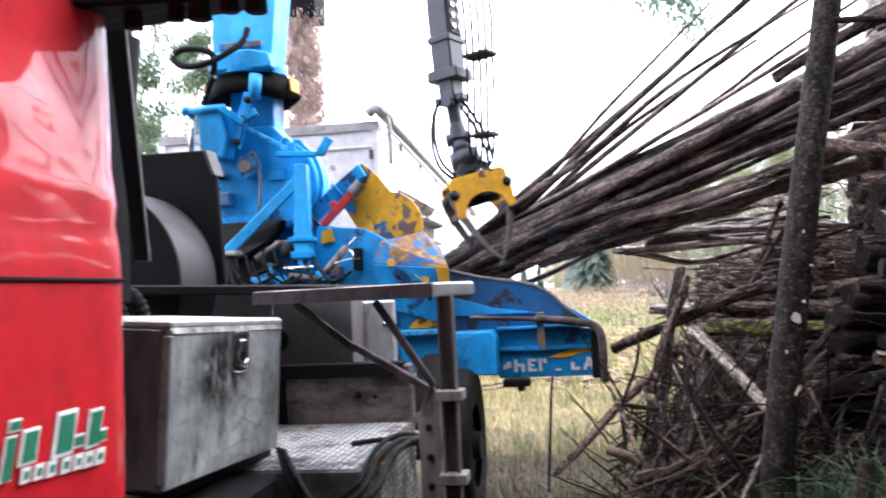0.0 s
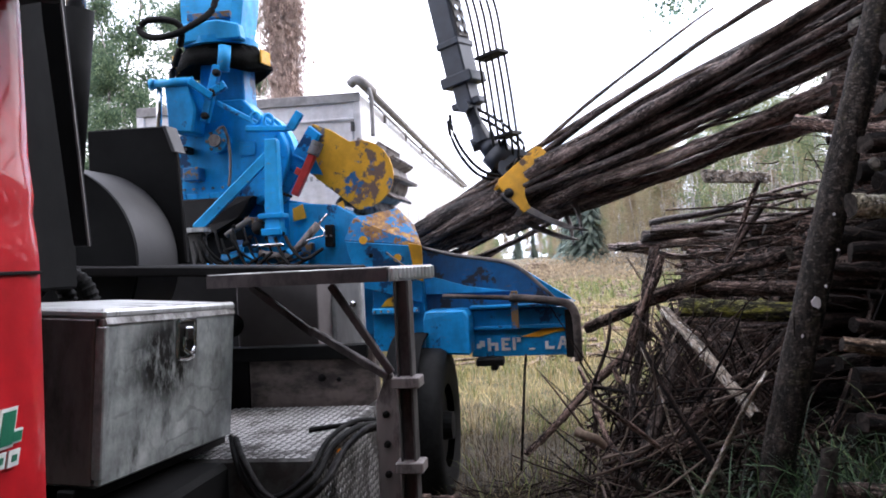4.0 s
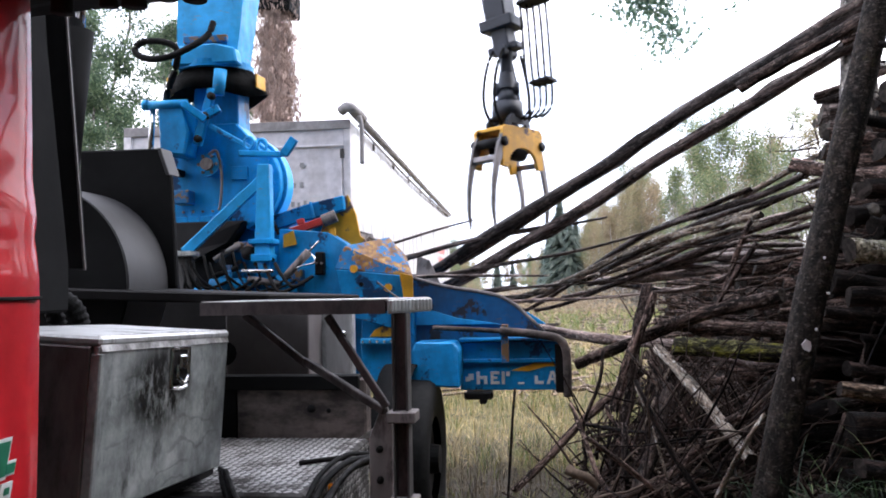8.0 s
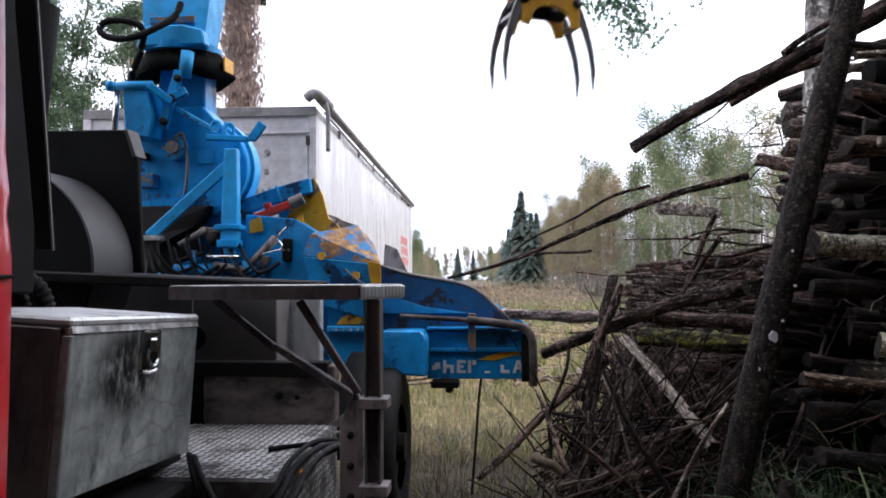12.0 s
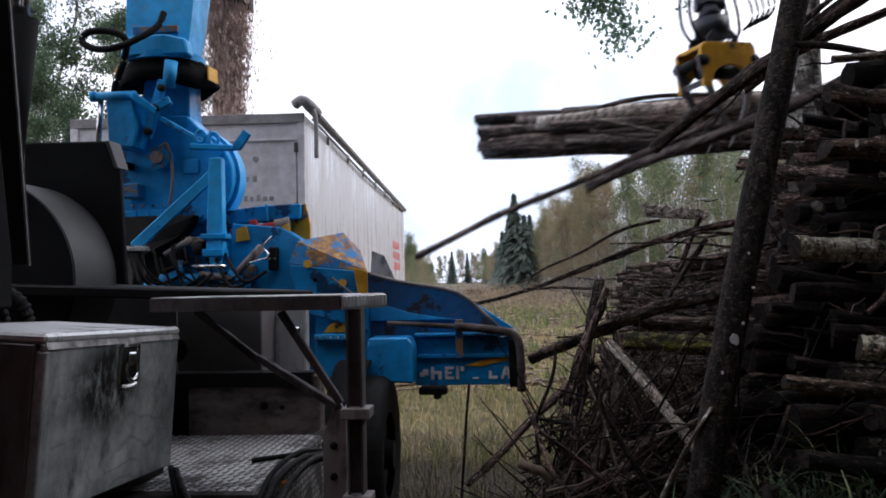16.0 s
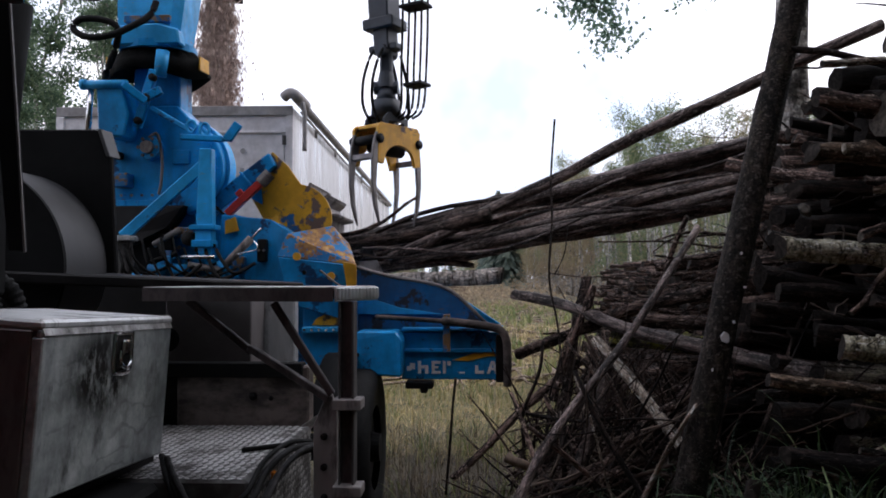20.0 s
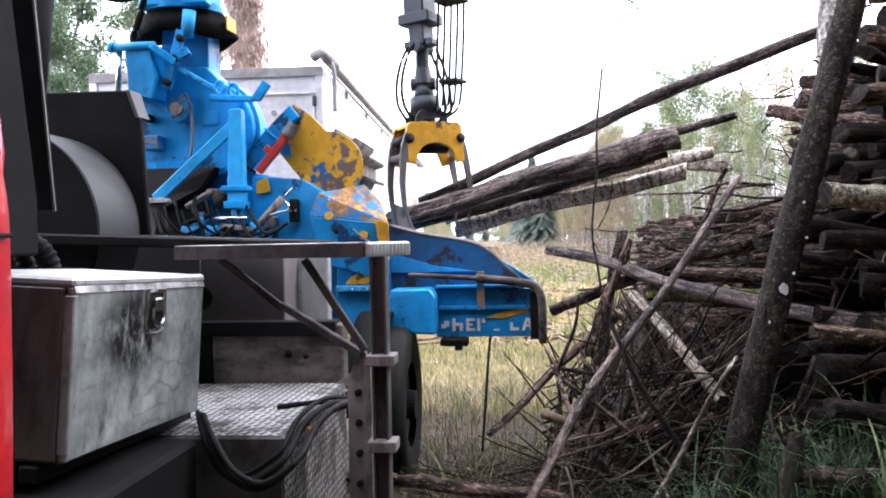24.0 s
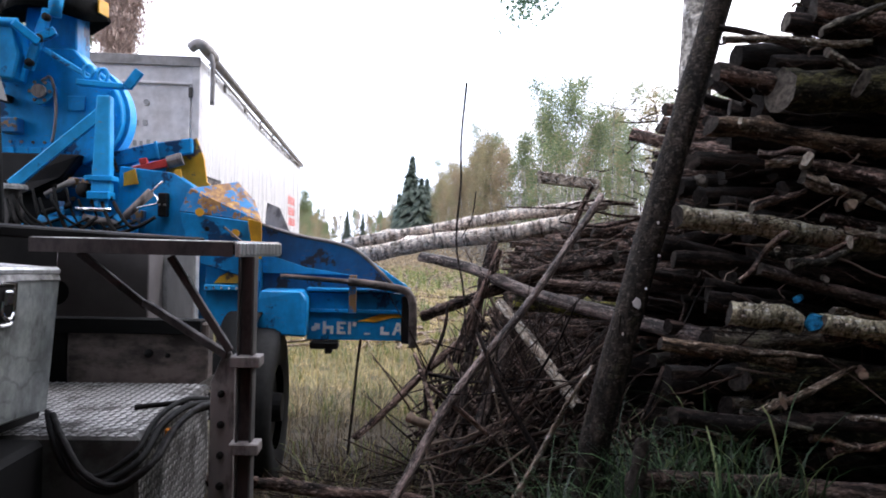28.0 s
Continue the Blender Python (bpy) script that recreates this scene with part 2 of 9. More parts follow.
smear = mix(an, al, 1.0, ramp(an, al, grad.outputs["Fac"], [(0.0, (0, 0, 0)), (0.5, (1, 1, 1))]), rubbed, "MULTIPLY")
acol = mix(an, al, streak, cloudy, (0.03, 0.03, 0.028))
acol = mix(an, al, smear, acol, (0.014, 0.014, 0.014))
acol = mix(an, al, mix(an, al, 1.0, scr, (0.35, 0.35, 0.35), "MULTIPLY"), acol, (0.025, 0.025, 0.025))
al.new(acol, ab.inputs["Base Color"])
ab.inputs["Metallic"].default_value = 0.35
al.new(ramp(an, al, streak, [(0, (0.40,) * 3), (1, (0.75,) * 3)]), ab.inputs["Roughness"])
bump(an, al, ab, noise_of(an, al, 3.5, 4), 0.25, 0.02)
BOX_ALU = am
# Toolbox end: its shade and the red cab's reflection are painted into the colour.
SHADED_ALU = metal_mat("shaded_end_aluminium", (0.15, 0.12, 0.115), 0.35, (0.03, 0.024, 0.022), 0.52, 0.5, (1, 1, 0.4), 4)
HOOD, hn, hl, hb = nodes_of("scraped_blue_hood")
hgrain = ramp(hn, hl, noise_of(hn, hl, 8, 5), [(0.3, (0.01, 0.11, 0.29)), (0.7, (0.02, 0.20, 0.46))])
hsep, htc = hn.new("ShaderNodeSeparateXYZ"), hn.new("ShaderNodeTexCoord")
hl.new(htc.outputs["Object"], hsep.inputs["Vector"])
hside = ramp(hn, hl, hsep.outputs["X"], [(0.30, (0.55, 0.55, 0.55)), (0.60, (1, 1, 1))])
hfine = ramp(hn, hl, noise_of(hn, hl, 30, 8, 0.75, (0.5, 1, 1)), [(0.32, (0, 0, 0)), (0.47, (1, 1, 1))])
hbig = ramp(hn, hl, noise_of(hn, hl, 9, 5, 0.7), [(0.42, (0, 0, 0)), (0.54, (1, 1, 1))])
hrust = ramp(hn, hl, noise_of(hn, hl, 17, 6), [(0.3, (0.09, 0.042, 0.022)), (0.5, (0.24, 0.12, 0.045)), (0.62, (0.46, 0.25, 0.05)), (0.75, (0.5, 0.42, 0.36))])
hmask = mix(hn, hl, 1.0, mix(hn, hl, 1.0, hfine, hbig, "MULTIPLY"), hside, "MULTIPLY")
hmask = ramp(hn, hl, hmask, [(0.40, (0, 0, 0)), (0.52, (1, 1, 1))])
hl.new(mix(hn, hl, hmask, hgrain, hrust), hb.inputs["Base Color"])
hb.inputs["Roughness"].default_value = 0.5
hb.inputs["Specular IOR Level"].default_value = 0.25
bump(hn, hl, hb, hfine, 0.15, 0.002)
GREY_PANEL = plain("dull_grey_panel", (0.13, 0.118, 0.118), 0.6, 0.0, 0.2, 6)
TREAD = metal_mat("tread_plate", (0.5, 0.49, 0.48), 0.42, (0.06, 0.055, 0.05), 0.52, 0.7, (1, 1, 1), 5)
TREAD_DIRT = metal_mat("tread_dirt", (0.075, 0.073, 0.07), 0.55, (0.03, 0.027, 0.024), 0.5, 0.4, (1, 1, 1), 5)
STEEL_GREY = metal_mat("grey_steel", (0.10, 0.095, 0.092), 0.55, (0.022, 0.018, 0.017), 0.48, 0.2)
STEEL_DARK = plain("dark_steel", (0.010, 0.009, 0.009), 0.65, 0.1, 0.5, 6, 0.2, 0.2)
STEEL_RUST = metal_mat("rusty_frame_steel", (0.21, 0.185, 0.178), 0.6, (0.016, 0.012, 0.011), 0.53, 0.1, (1, 1, 0.4), 9)
POST_WEB = metal_mat("stained_channel_steel", (0.05, 0.035, 0.035), 0.6, (0.012, 0.009, 0.009), 0.5, 0.1, (1, 1, 0.5), 8)
BEAM_RUST = metal_mat("rust_stained_beam", (0.13, 0.10, 0.088), 0.6, (0.014, 0.011, 0.010), 0.47, 0.05, (0.6, 1, 1.2), 5)
BLACK = plain("black_sheet", (0.006, 0.006, 0.0065), 0.6, 0.0, 0.4, 5, 0.2, 0.12)
RUBBER = plain("black_rubber", (0.010, 0.010, 0.010), 0.75, 0.0, 0.4, 30, 0.2, 0.15)
DRUM_GREY = plain("grey_plastic_cowl", (0.034, 0.034, 0.036), 0.55, 0.0, 0.3, 4)
CHROME = plain("chrome", (0.7, 0.7, 0.72), 0.15, 1.0, 0.05, 8, 0.02)
CRANE = plain("crane_dark_paint", (0.03, 0.036, 0.052), 0.5, 0.0, 0.4, 6)
TINE = plain("worn_tine_steel", (0.20, 0.18, 0.175), 0.45, 0.5, 0.4, 9)
WHITE_PANEL = paint("white_trailer_panel", (0.60, 0.57, 0.58), (0.5, 0.46, 0.45), 0.7, rough=0.35, dirt=(0.36, 0.31, 0.29), dirt_at=0.62, relief=0)
WHITE_SIDE, sn, sl, sb = nodes_of("white_trailer_side")
# Vertical streaks of reflection, put into colour as well as gloss and relief.
reflection_run = noise_of(sn, sl, 5, 5, 0.65, (1, 1, 0.10))
sl.new(ramp(sn, sl, reflection_run, [(0.35, (0.40, 0.385, 0.385)), (0.6, (0.56, 0.55, 0.55))]), sb.inputs["Base Color"])
sl.new(ramp(sn, sl, reflection_run, [(0.38, (0.52,) * 3), (0.58, (0.2,) * 3)]), sb.inputs["Roughness"])
bump(sn, sl, sb, reflection_run, 0.12, 0.02)
GREY_TARP = plain("grey_tarp", (0.27, 0.25, 0.245), 0.7, 0.0, 0.3, 10)
WHITE_PAINT = plain("white_lettering", (0.78, 0.78, 0.76), 0.5, 0.0, 0.1, 30)
GREEN_PAINT = plain("green_lettering", (0.02, 0.18, 0.10), 0.4, 0.0, 0.1, 30)
RED_SIGN = plain("red_sign", (0.6, 0.12, 0.10), 0.5, 0.0, 0.3, 10)
AMBER = plain("amber_lens", (0.8, 0.25, 0.02), 0.2, 0.0, 0.1, 20)
FADED = plain("faded_lettering", (0.30, 0.29, 0.29), 0.6, 0.0, 0.2, 30)
BARK = bark("grey_alder_bark", [(0.4, (0.0119, 0.00722, 0.00599)), (0.5, (0.0534, 0.0333, 0.0273)), (0.585, (0.201, 0.135, 0.115))], patch=(0.178, 0.135, 0.102))
# Near-black bark for the pile: the shade of its gaps is in the colour.
BARK_SHADE = bark("shade_black_bark", [(0.4, (0.00249, 0.00158, 0.00131)), (0.5, (0.00994, 0.006, 0.00479)), (0.585, (0.030, 0.020, 0.0165))], patch=(0.018, 0.015, 0.010), flaky=0.6)
BARK_SLASH = bark("dry_slash_bark", [(0.4, (0.09, 0.065, 0.05)), (0.5, (0.19, 0.145, 0.115)), (0.585, (0.32, 0.26, 0.21))])
BARK_TRUNK = bark("lichened_trunk_bark", [(0.36, (0.005, 0.0038, 0.003)), (0.5, (0.018, 0.0135, 0.011)), (0.62, (0.05, 0.039, 0.032))], 26, (1, 1, 0.5), 0.6, 0.0, patch=(0.07, 0.065, 0.035))
BARK_DARK = bark("dark_brown_bark", [(0.4, (0.00498, 0.00315, 0.0027)), (0.5, (0.0166, 0.0104, 0.00866)), (0.585, (0.0706, 0.0467, 0.0401))], patch=(0.0416, 0.0315, 0.024), flaky=0.6)
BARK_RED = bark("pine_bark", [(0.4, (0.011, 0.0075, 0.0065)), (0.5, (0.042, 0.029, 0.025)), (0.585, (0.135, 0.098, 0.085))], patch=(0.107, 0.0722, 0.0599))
# Both fed barks are paled: glare over the lifted logs is put into the colour.
BARK_FED = bark("glare_paled_bark", [(0.4, (0.065, 0.047, 0.044)), (0.5, (0.24, 0.18, 0.167)), (0.585, (0.52, 0.42, 0.395))], 26, gloss=0.5, patch=(0.32, 0.27, 0.25), flaky=0.6)
BARK_FED_DARK = bark("glare_paled_dark_bark", [(0.4, (0.025, 0.018, 0.017)), (0.5, (0.095, 0.07, 0.066)), (0.585, (0.26, 0.205, 0.195))], 24, gloss=0.5, patch=(0.19, 0.155, 0.145), flaky=0.6)
BARK_BIRCH = bark("birch_bark", [(0.36, (0.03, 0.024, 0.02)), (0.41, (0.42, 0.35, 0.31)), (0.56, (0.80, 0.74, 0.70))], 13, (1.9, 0.5, 0.5), 0.5, 0.1, patch=(0.36, 0.31, 0.26), damp=0.75)
BARK_MOSS = bark("mossy_bark", [(0.4, (0.012, 0.01, 0.007)), (0.5, (0.05, 0.045, 0.02)), (0.57, (0.24, 0.235, 0.03))], 18, (0.4, 1, 1))
BARK_PALE = bark("peeled_pale_bark", [(0.4, (0.05, 0.035, 0.025)), (0.5, (0.24, 0.19, 0.15)), (0.585, (0.42, 0.36, 0.3))], 22, (0.25, 1, 1), 0.6, 0.1)
CUT = plain("cut_wood", (0.19, 0.135, 0.095), 0.85, 0.0, 0.5, 25)
CUT_GREY = plain("weathered_cut_wood", (0.026, 0.021, 0.018), 0.9, 0.0, 0.8, 45, 0.8, 0.15)
BARK_LICHEN = bark("lichen_grey_bark", [(0.4, (0.008, 0.006, 0.005)), (0.5, (0.040, 0.035, 0.029)), (0.585, (0.16, 0.147, 0.122))], 20, (0.3, 1, 1), patch=(0.20, 0.21, 0.14))
BARK_MOSSY = bark("green_mossy_bark", [(0.4, (0.006, 0.005, 0.003)), (0.5, (0.022, 0.020, 0.012)), (0.585, (0.075, 0.07, 0.03))], 20, (0.4, 1, 1), patch=(0.10, 0.10, 0.03))
BARK_PEEL = bark("peeled_brown_wood", [(0.4, (0.03, 0.02, 0.014)), (0.5, (0.11, 0.075, 0.052)), (0.585, (0.22, 0.155, 0.11))], 20, (0.2, 1, 1), 0.8, 0.2, patch=(0.06, 0.045, 0.035))
BARK_YELLOW = bark("weathered_birch_bark", [(0.40, (0.03, 0.024, 0.016)), (0.46, (0.30, 0.27, 0.19)), (0.585, (0.55, 0.52, 0.40))], 22, (1.6, 0.7, 0.7), 0.8, 0.1, patch=(0.16, 0.13, 0.08), damp=0.6)
SPLIT = plain("fresh_split_wood", (0.34, 0.30, 0.25), 0.85, 0.0, 0.6, 40, 0.6)
# Log ends darkened to near black along with the pile's bark.
CUT_BLACK = plain("near_black_cut_wood", (0.012, 0.010, 0.009), 0.95, 0.0, 0.9, 60, 1.0, 0.05)
CUT_OLD = plain("bleached_cut_wood", (0.075, 0.066, 0.056), 0.9, 0.0, 0.8, 45, 0.8, 0.15)
TWIG, tn, tl, tb_ = nodes_of("twig_bark")
tgeo = tn.new("ShaderNodeNewGeometry")
tcol = ramp(tn, tl, tgeo.outputs["Random Per Island"], [(0, (0.006, 0.004, 0.0034)), (0.45, (0.026, 0.016, 0.013)), (0.8, (0.06, 0.04, 0.032)), (1, (0.17, 0.13, 0.105))])
tl.new(mix(tn, tl, 1.0, tcol, ramp(tn, tl, noise_of(tn, tl, 20), [(0.3, (0.6, 0.6, 0.6)), (0.7, (1.2, 1.2, 1.2))]), "MULTIPLY"), tb_.inputs["Base Color"])
tb_.inputs["Roughness"].default_value, tb_.inputs["Specular IOR Level"].default_value = 0.9, 0.15
CHIP = plain("wood_chips", (0.42, 0.31, 0.26), 0.9, 0.0, 0.5, 9)
BLUE_MARK = plain("blue_marking_paint", (0.012, 0.17, 0.36), 0.8, 0.0, 0.8, 60, 0.6, 0.2)


def leaf_mat(name, stops, trans=0.35):
    m, n, l, b = nodes_of(name)
    g = n.new("ShaderNodeNewGeometry")
    col = ramp(n, l, g.outputs["Random Per Island"], stops)
    l.new(mix(n, l, 1.0, col, ramp(n, l, noise_of(n, l, 1.1, 4, 0.65), [(0.34, (0.5, 0.54, 0.45)), (0.64, (1.2, 1.12, 1.0))]), "MULTIPLY"), b.inputs["Base Color"])
    b.inputs["Roughness"].default_value = 0.6
    b.inputs["Subsurface Weight"].default_value = 0.0
    t = n.new("ShaderNodeBsdfTranslucent")
    l.new(col, t.inputs["Color"])
    mx = n.new("ShaderNodeMixShader")
    mx.inputs["Fac"].default_value = trans
    l.new(b.outputs["BSDF"], mx.inputs[1])
    l.new(t.outputs["BSDF"], mx.inputs[2])
    l.new(mx.outputs["Shader"], n["Material Output"].inputs["Surface"])
    return m


# Green, autumn and brown wood leaves are lightened: distance haze is in the colour.
LEAF_GREEN = leaf_mat("green_leaves", [(0, (0.09, 0.13, 0.075)), (0.6, (0.17, 0.22, 0.115)), (1, (0.29, 0.3, 0.15))], 0.55)
LEAF_TEAL = leaf_mat("overhanging_leaves", [(0, (0.12, 0.20, 0.16)), (0.6, (0.20, 0.30, 0.23)), (1, (0.30, 0.38, 0.26))], 0.65)
LEAF_YELLOW = leaf_mat("autumn_leaves", [(0, (0.15, 0.15, 0.085)), (0.5, (0.27, 0.24, 0.14)), (1, (0.38, 0.31, 0.19))], 0.5)
LEAF_BROWN = leaf_mat("brown_leaves", [(0, (0.15, 0.115, 0.08)), (0.5, (0.26, 0.205, 0.14)), (1, (0.36, 0.28, 0.18))], 0.5)
GRASS_MEADOW = leaf_mat("green_yellow_grass", [(0, (0.06, 0.09, 0.025)), (0.5, (0.15, 0.19, 0.055)), (0.85, (0.28, 0.28, 0.10)), (1, (0.45, 0.38, 0.2))], 0.3)
LEAF_ALDER = leaf_mat("dark_alder_leaves", [(0, (0.04, 0.075, 0.048)), (0.6, (0.09, 0.15, 0.088)), (1, (0.19, 0.25, 0.14))], 0.45)
# Needles paled and greyed to paint in the haze of distance.
NEEDLE_HAZED = leaf_mat("hazed_spruce_needles", [(0, (0.11, 0.15, 0.14)), (0.6, (0.16, 0.21, 0.19)), (1, (0.22, 0.26, 0.22))], 0.65)
GRASS_DRY = leaf_mat("dry_meadow_grass", [(0, (0.15, 0.125, 0.045)), (0.35, (0.30, 0.235, 0.095)), (0.6, (0.46, 0.385, 0.17)), (0.85, (0.64, 0.50, 0.30)), (1, (0.38, 0.24, 0.14))], 0.3)
# Dead brown, and darker still for the shade by truck and brush.
GRASS_LITTER = leaf_mat("shaded_dead_grass", [(0, (0.02, 0.014, 0.008)), (0.5, (0.07, 0.05, 0.025)), (0.85, (0.14, 0.11, 0.05)), (1, (0.24, 0.18, 0.10))], 0.2)
GRASS_GREEN = leaf_mat("green_reed_grass", [(0, (0.006, 0.017, 0.007)), (0.5, (0.022, 0.052, 0.020)), (0.85, (0.08, 0.155, 0.065)), (1, (0.18, 0.22, 0.10))], 0.3)

gm, gn, gl, gb = nodes_of("meadow_soil")
near = ramp(gn, gl, noise_of(gn, gl, 2.5, 8, 0.7), [(0.3, (0.034, 0.031, 0.013)), (0.5, (0.095, 0.085, 0.032)), (0.7, (0.17, 0.14, 0.062))])
tint = ramp(gn, gl, noise_of(gn, gl, 0.12, 4), [(0.35, (0.75, 0.8, 0.6)), (0.65, (1.1, 1.0, 0.85))])
gtex, gsep = gn.new("ShaderNodeTexCoord"), gn.new("ShaderNodeSeparateXYZ")
gl.new(gtex.outputs["Object"], gsep.inputs["Vector"])
gfar = gn.new("ShaderNodeMapRange")
gfar.inputs["From Min"].default_value, gfar.inputs["From Max"].default_value = 22.0, 48.0
gl.new(gsep.outputs["Y"], gfar.inputs["Value"])
slash_floor = ramp(gn, gl, noise_of(gn, gl, 1.4, 9, 0.75, (1, 0.35, 1)), [(0.3, (0.028, 0.022, 0.012)), (0.5, (0.075, 0.058, 0.030)), (0.62, (0.11, 0.095, 0.040)), (0.75, (0.17, 0.13, 0.08))])
# Closer than y 8.4: litter brown, plus truck and brush shade in the colour.
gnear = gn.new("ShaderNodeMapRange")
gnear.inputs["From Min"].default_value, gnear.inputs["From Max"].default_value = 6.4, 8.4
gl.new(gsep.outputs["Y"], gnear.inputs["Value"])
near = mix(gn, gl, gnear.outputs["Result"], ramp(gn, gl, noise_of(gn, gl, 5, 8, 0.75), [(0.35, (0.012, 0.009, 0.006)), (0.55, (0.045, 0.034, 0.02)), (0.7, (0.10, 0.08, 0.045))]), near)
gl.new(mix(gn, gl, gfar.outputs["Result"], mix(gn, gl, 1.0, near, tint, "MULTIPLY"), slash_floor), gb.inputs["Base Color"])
gb.inputs["Roughness"].default_value = 0.95
bump(gn, gl, gb, noise_of(gn, gl, 12, 6), 0.8, 0.05)
GROUND = gm


# ---- geometry helpers ----
def mesh_of(name, verts, faces, mats, slots=None, smooth=False):
    me = bpy.data.meshes.new(name)
    me.from_pydata([tuple(v) for v in verts], [], faces)
    for m in mats:
        me.materials.append(m)
    if slots is not None:
        me.polygons.foreach_set("material_index", slots)
    if smooth:
        me.polygons.foreach_set("use_smooth", [True] * len(me.polygons) if slots is None else [k == 0 for k in slots])
    me.update()
    return me


def part(name, bm, material, parent, label="", smooth=False):
    me = bpy.data.meshes.new(name)
    bm.to_mesh(me)
    bm.free()
    for m in material if isinstance(material, (list, tuple)) else [material]:
        me.materials.append(m)
    if smooth:
        me.polygons.foreach_set("use_smooth", [True] * len(me.polygons))
    ob = new(name, me)
    ob.parent = parent
    return tagged(ob, label)


def empty(name, m, label, category, group="", kind=""):
    ob = new(name)
    ob.empty_display_size = 0.1
    ob.matrix_world = m
    return tagged(ob, label, category, group, kind)


def box(bm, lo, hi, bevel=0.008, m=None):
    """An axis box between two corners, optionally turned by m."""
    c = [(a + b) / 2 for a, b in zip(lo, hi)]
    s = [abs(b - a) for a, b in zip(lo, hi)]
    r = bmesh.ops.create_cube(bm, size=1, matrix=(m or Matrix()) @ Matrix.Translation(c) @ Matrix.Diagonal((*s, 1)))
    if bevel:
        es = list({e for v in r["verts"] for e in v.link_edges})
        bmesh.ops.bevel(bm, geom=es, offset=min(bevel, min(s) * 0.3), segments=1, affect="EDGES", profile=0.5)
    return bm


def aim(p, q, roll=0.0):
    """A pose at p whose x axis points to q, z as upright as it can be."""
    x = (Vector(q) - Vector(p)).normalized()
    up = Vector((0, 0, 1)) if abs(x.z) < 0.98 else Vector((0, 1, 0))
    y = up.cross(x).normalized()
    z = x.cross(y)
    m = Matrix((x, y, z)).transposed().to_4x4()
    m.translation = p
    return m @ Matrix.Rotation(roll, 4, "X")


def beam(bm, p, q, w, h, bevel=0.006, roll=0.0):
    d = (Vector(q) - Vector(p)).length
    return box(bm, (0, -w / 2, -h / 2), (d, w / 2, h / 2), bevel, aim(p, q, roll))


def rod(bm, p, q, r, r2=None, n=14):
    d = (Vector(q) - Vector(p)).length
    m = aim(p, q) @ Matrix.Translation((d / 2, 0, 0)) @ Matrix.Rotation(math.pi / 2, 4, "Y")
    bmesh.ops.create_cone(bm, cap_ends=True, segments=n, radius1=r, radius2=r if r2 is None else r2, depth=d, matrix=m)
    return bm


def pipe(bm, pts, r, n=8, closed=False, spread=None):
    """A round tube along a smooth line through pts."""
    pts = [Vector(p) for p in pts]
    line = []
    k = len(pts)
    for i in range(k if closed else k - 1):
        p0, p1, p2, p3 = (pts[(i - 1) % k] if closed or i else pts[0], pts[i], pts[(i + 1) % k], pts[(i + 2) % k] if closed or i + 2 < k else pts[-1])
        for j in range(6):
            t = j / 6
            line.append(0.5 * ((2 * p1) + (p2 - p0) * t + (2 * p0 - 5 * p1 + 4 * p2 - p3) * t * t + (3 * p1 - p0 - 3 * p2 + p3) * t ** 3))
    if not closed:
        line.append(pts[-1])
    rings = []
    for i, p in enumerate(line):
        a, b = line[max(0, i - 1)], line[min(len(line) - 1, i + 1)]
        x = (b - a).normalized()
        y = (Vector((0, 0, 1)) if abs(x.z) < 0.9 else Vector((1, 0, 0))).cross(x).normalized()
        z = x.cross(y)
        rr = r if spread is None else r * (1 + spread * (i % 2))
        rings.append([bm.verts.new(p + rr * (math.cos(2 * math.pi * j / n) * y + math.sin(2 * math.pi * j / n) * z)) for j in range(n)])
    ends = len(rings) if closed else len(rings) - 1
    for i in range(ends):
        a, b = rings[i], rings[(i + 1) % len(rings)]
        for j in range(n):
            bm.faces.new((a[j], a[(j + 1) % n], b[(j + 1) % n], b[j]))
    if not closed:
        bm.faces.new(rings[0][::-1])
        bm.faces.new(rings[-1])
    return bm


def slab(bm, pts, thick, axis, bevel=0.004):
    """A plate: a polygon given in space, thickened along axis."""
    axis = Vector(axis).normalized() * thick
    vs = [bm.verts.new(Vector(p)) for p in pts]
    ws = [bm.verts.new(Vector(p) + axis) for p in pts]
    k = len(vs)
    fs = [bm.faces.new(vs), bm.faces.new(ws[::-1])]
    fs += [bm.faces.new((vs[i], ws[i], ws[(i + 1) % k], vs[(i + 1) % k])) for i in range(k)]
    bmesh.ops.recalc_face_normals(bm, faces=fs)
    if bevel:
        bmesh.ops.bevel(bm, geom=list({e for f in fs for e in f.edges}), offset=bevel, segments=1, affect="EDGES", profile=0.5)
    return bm


def B():
    return bmesh.new()


# ---- ground ----
def height(x, y):
    bank = min(1, max(0, (x - 0.35) / 1.1)) * min(1, max(0, (14 - y) / 6)) * 0.42
    return bank * bank * 2.2 * (0.42 if bank > 0 else 0) + (bank if bank > 0 else 0) * 0.55 + 0.05 * noise.noise(Vector((x * 0.5, y * 0.5, 0))) + 0.02 * noise.noise(Vector((x * 2, y * 2, 3)))


def axis_steps(lo, hi, fine_lo, fine_hi, step):
    a = list(np.arange(fine_lo, fine_hi, step))
    v, d = fine_hi, step
    while v < hi:
        a.append(v)
        d *= 1.25
        v += d
    v, d = fine_lo, step
    while v > lo:
        d *= 1.25
        v -= d
        a.insert(0, v)
    return a


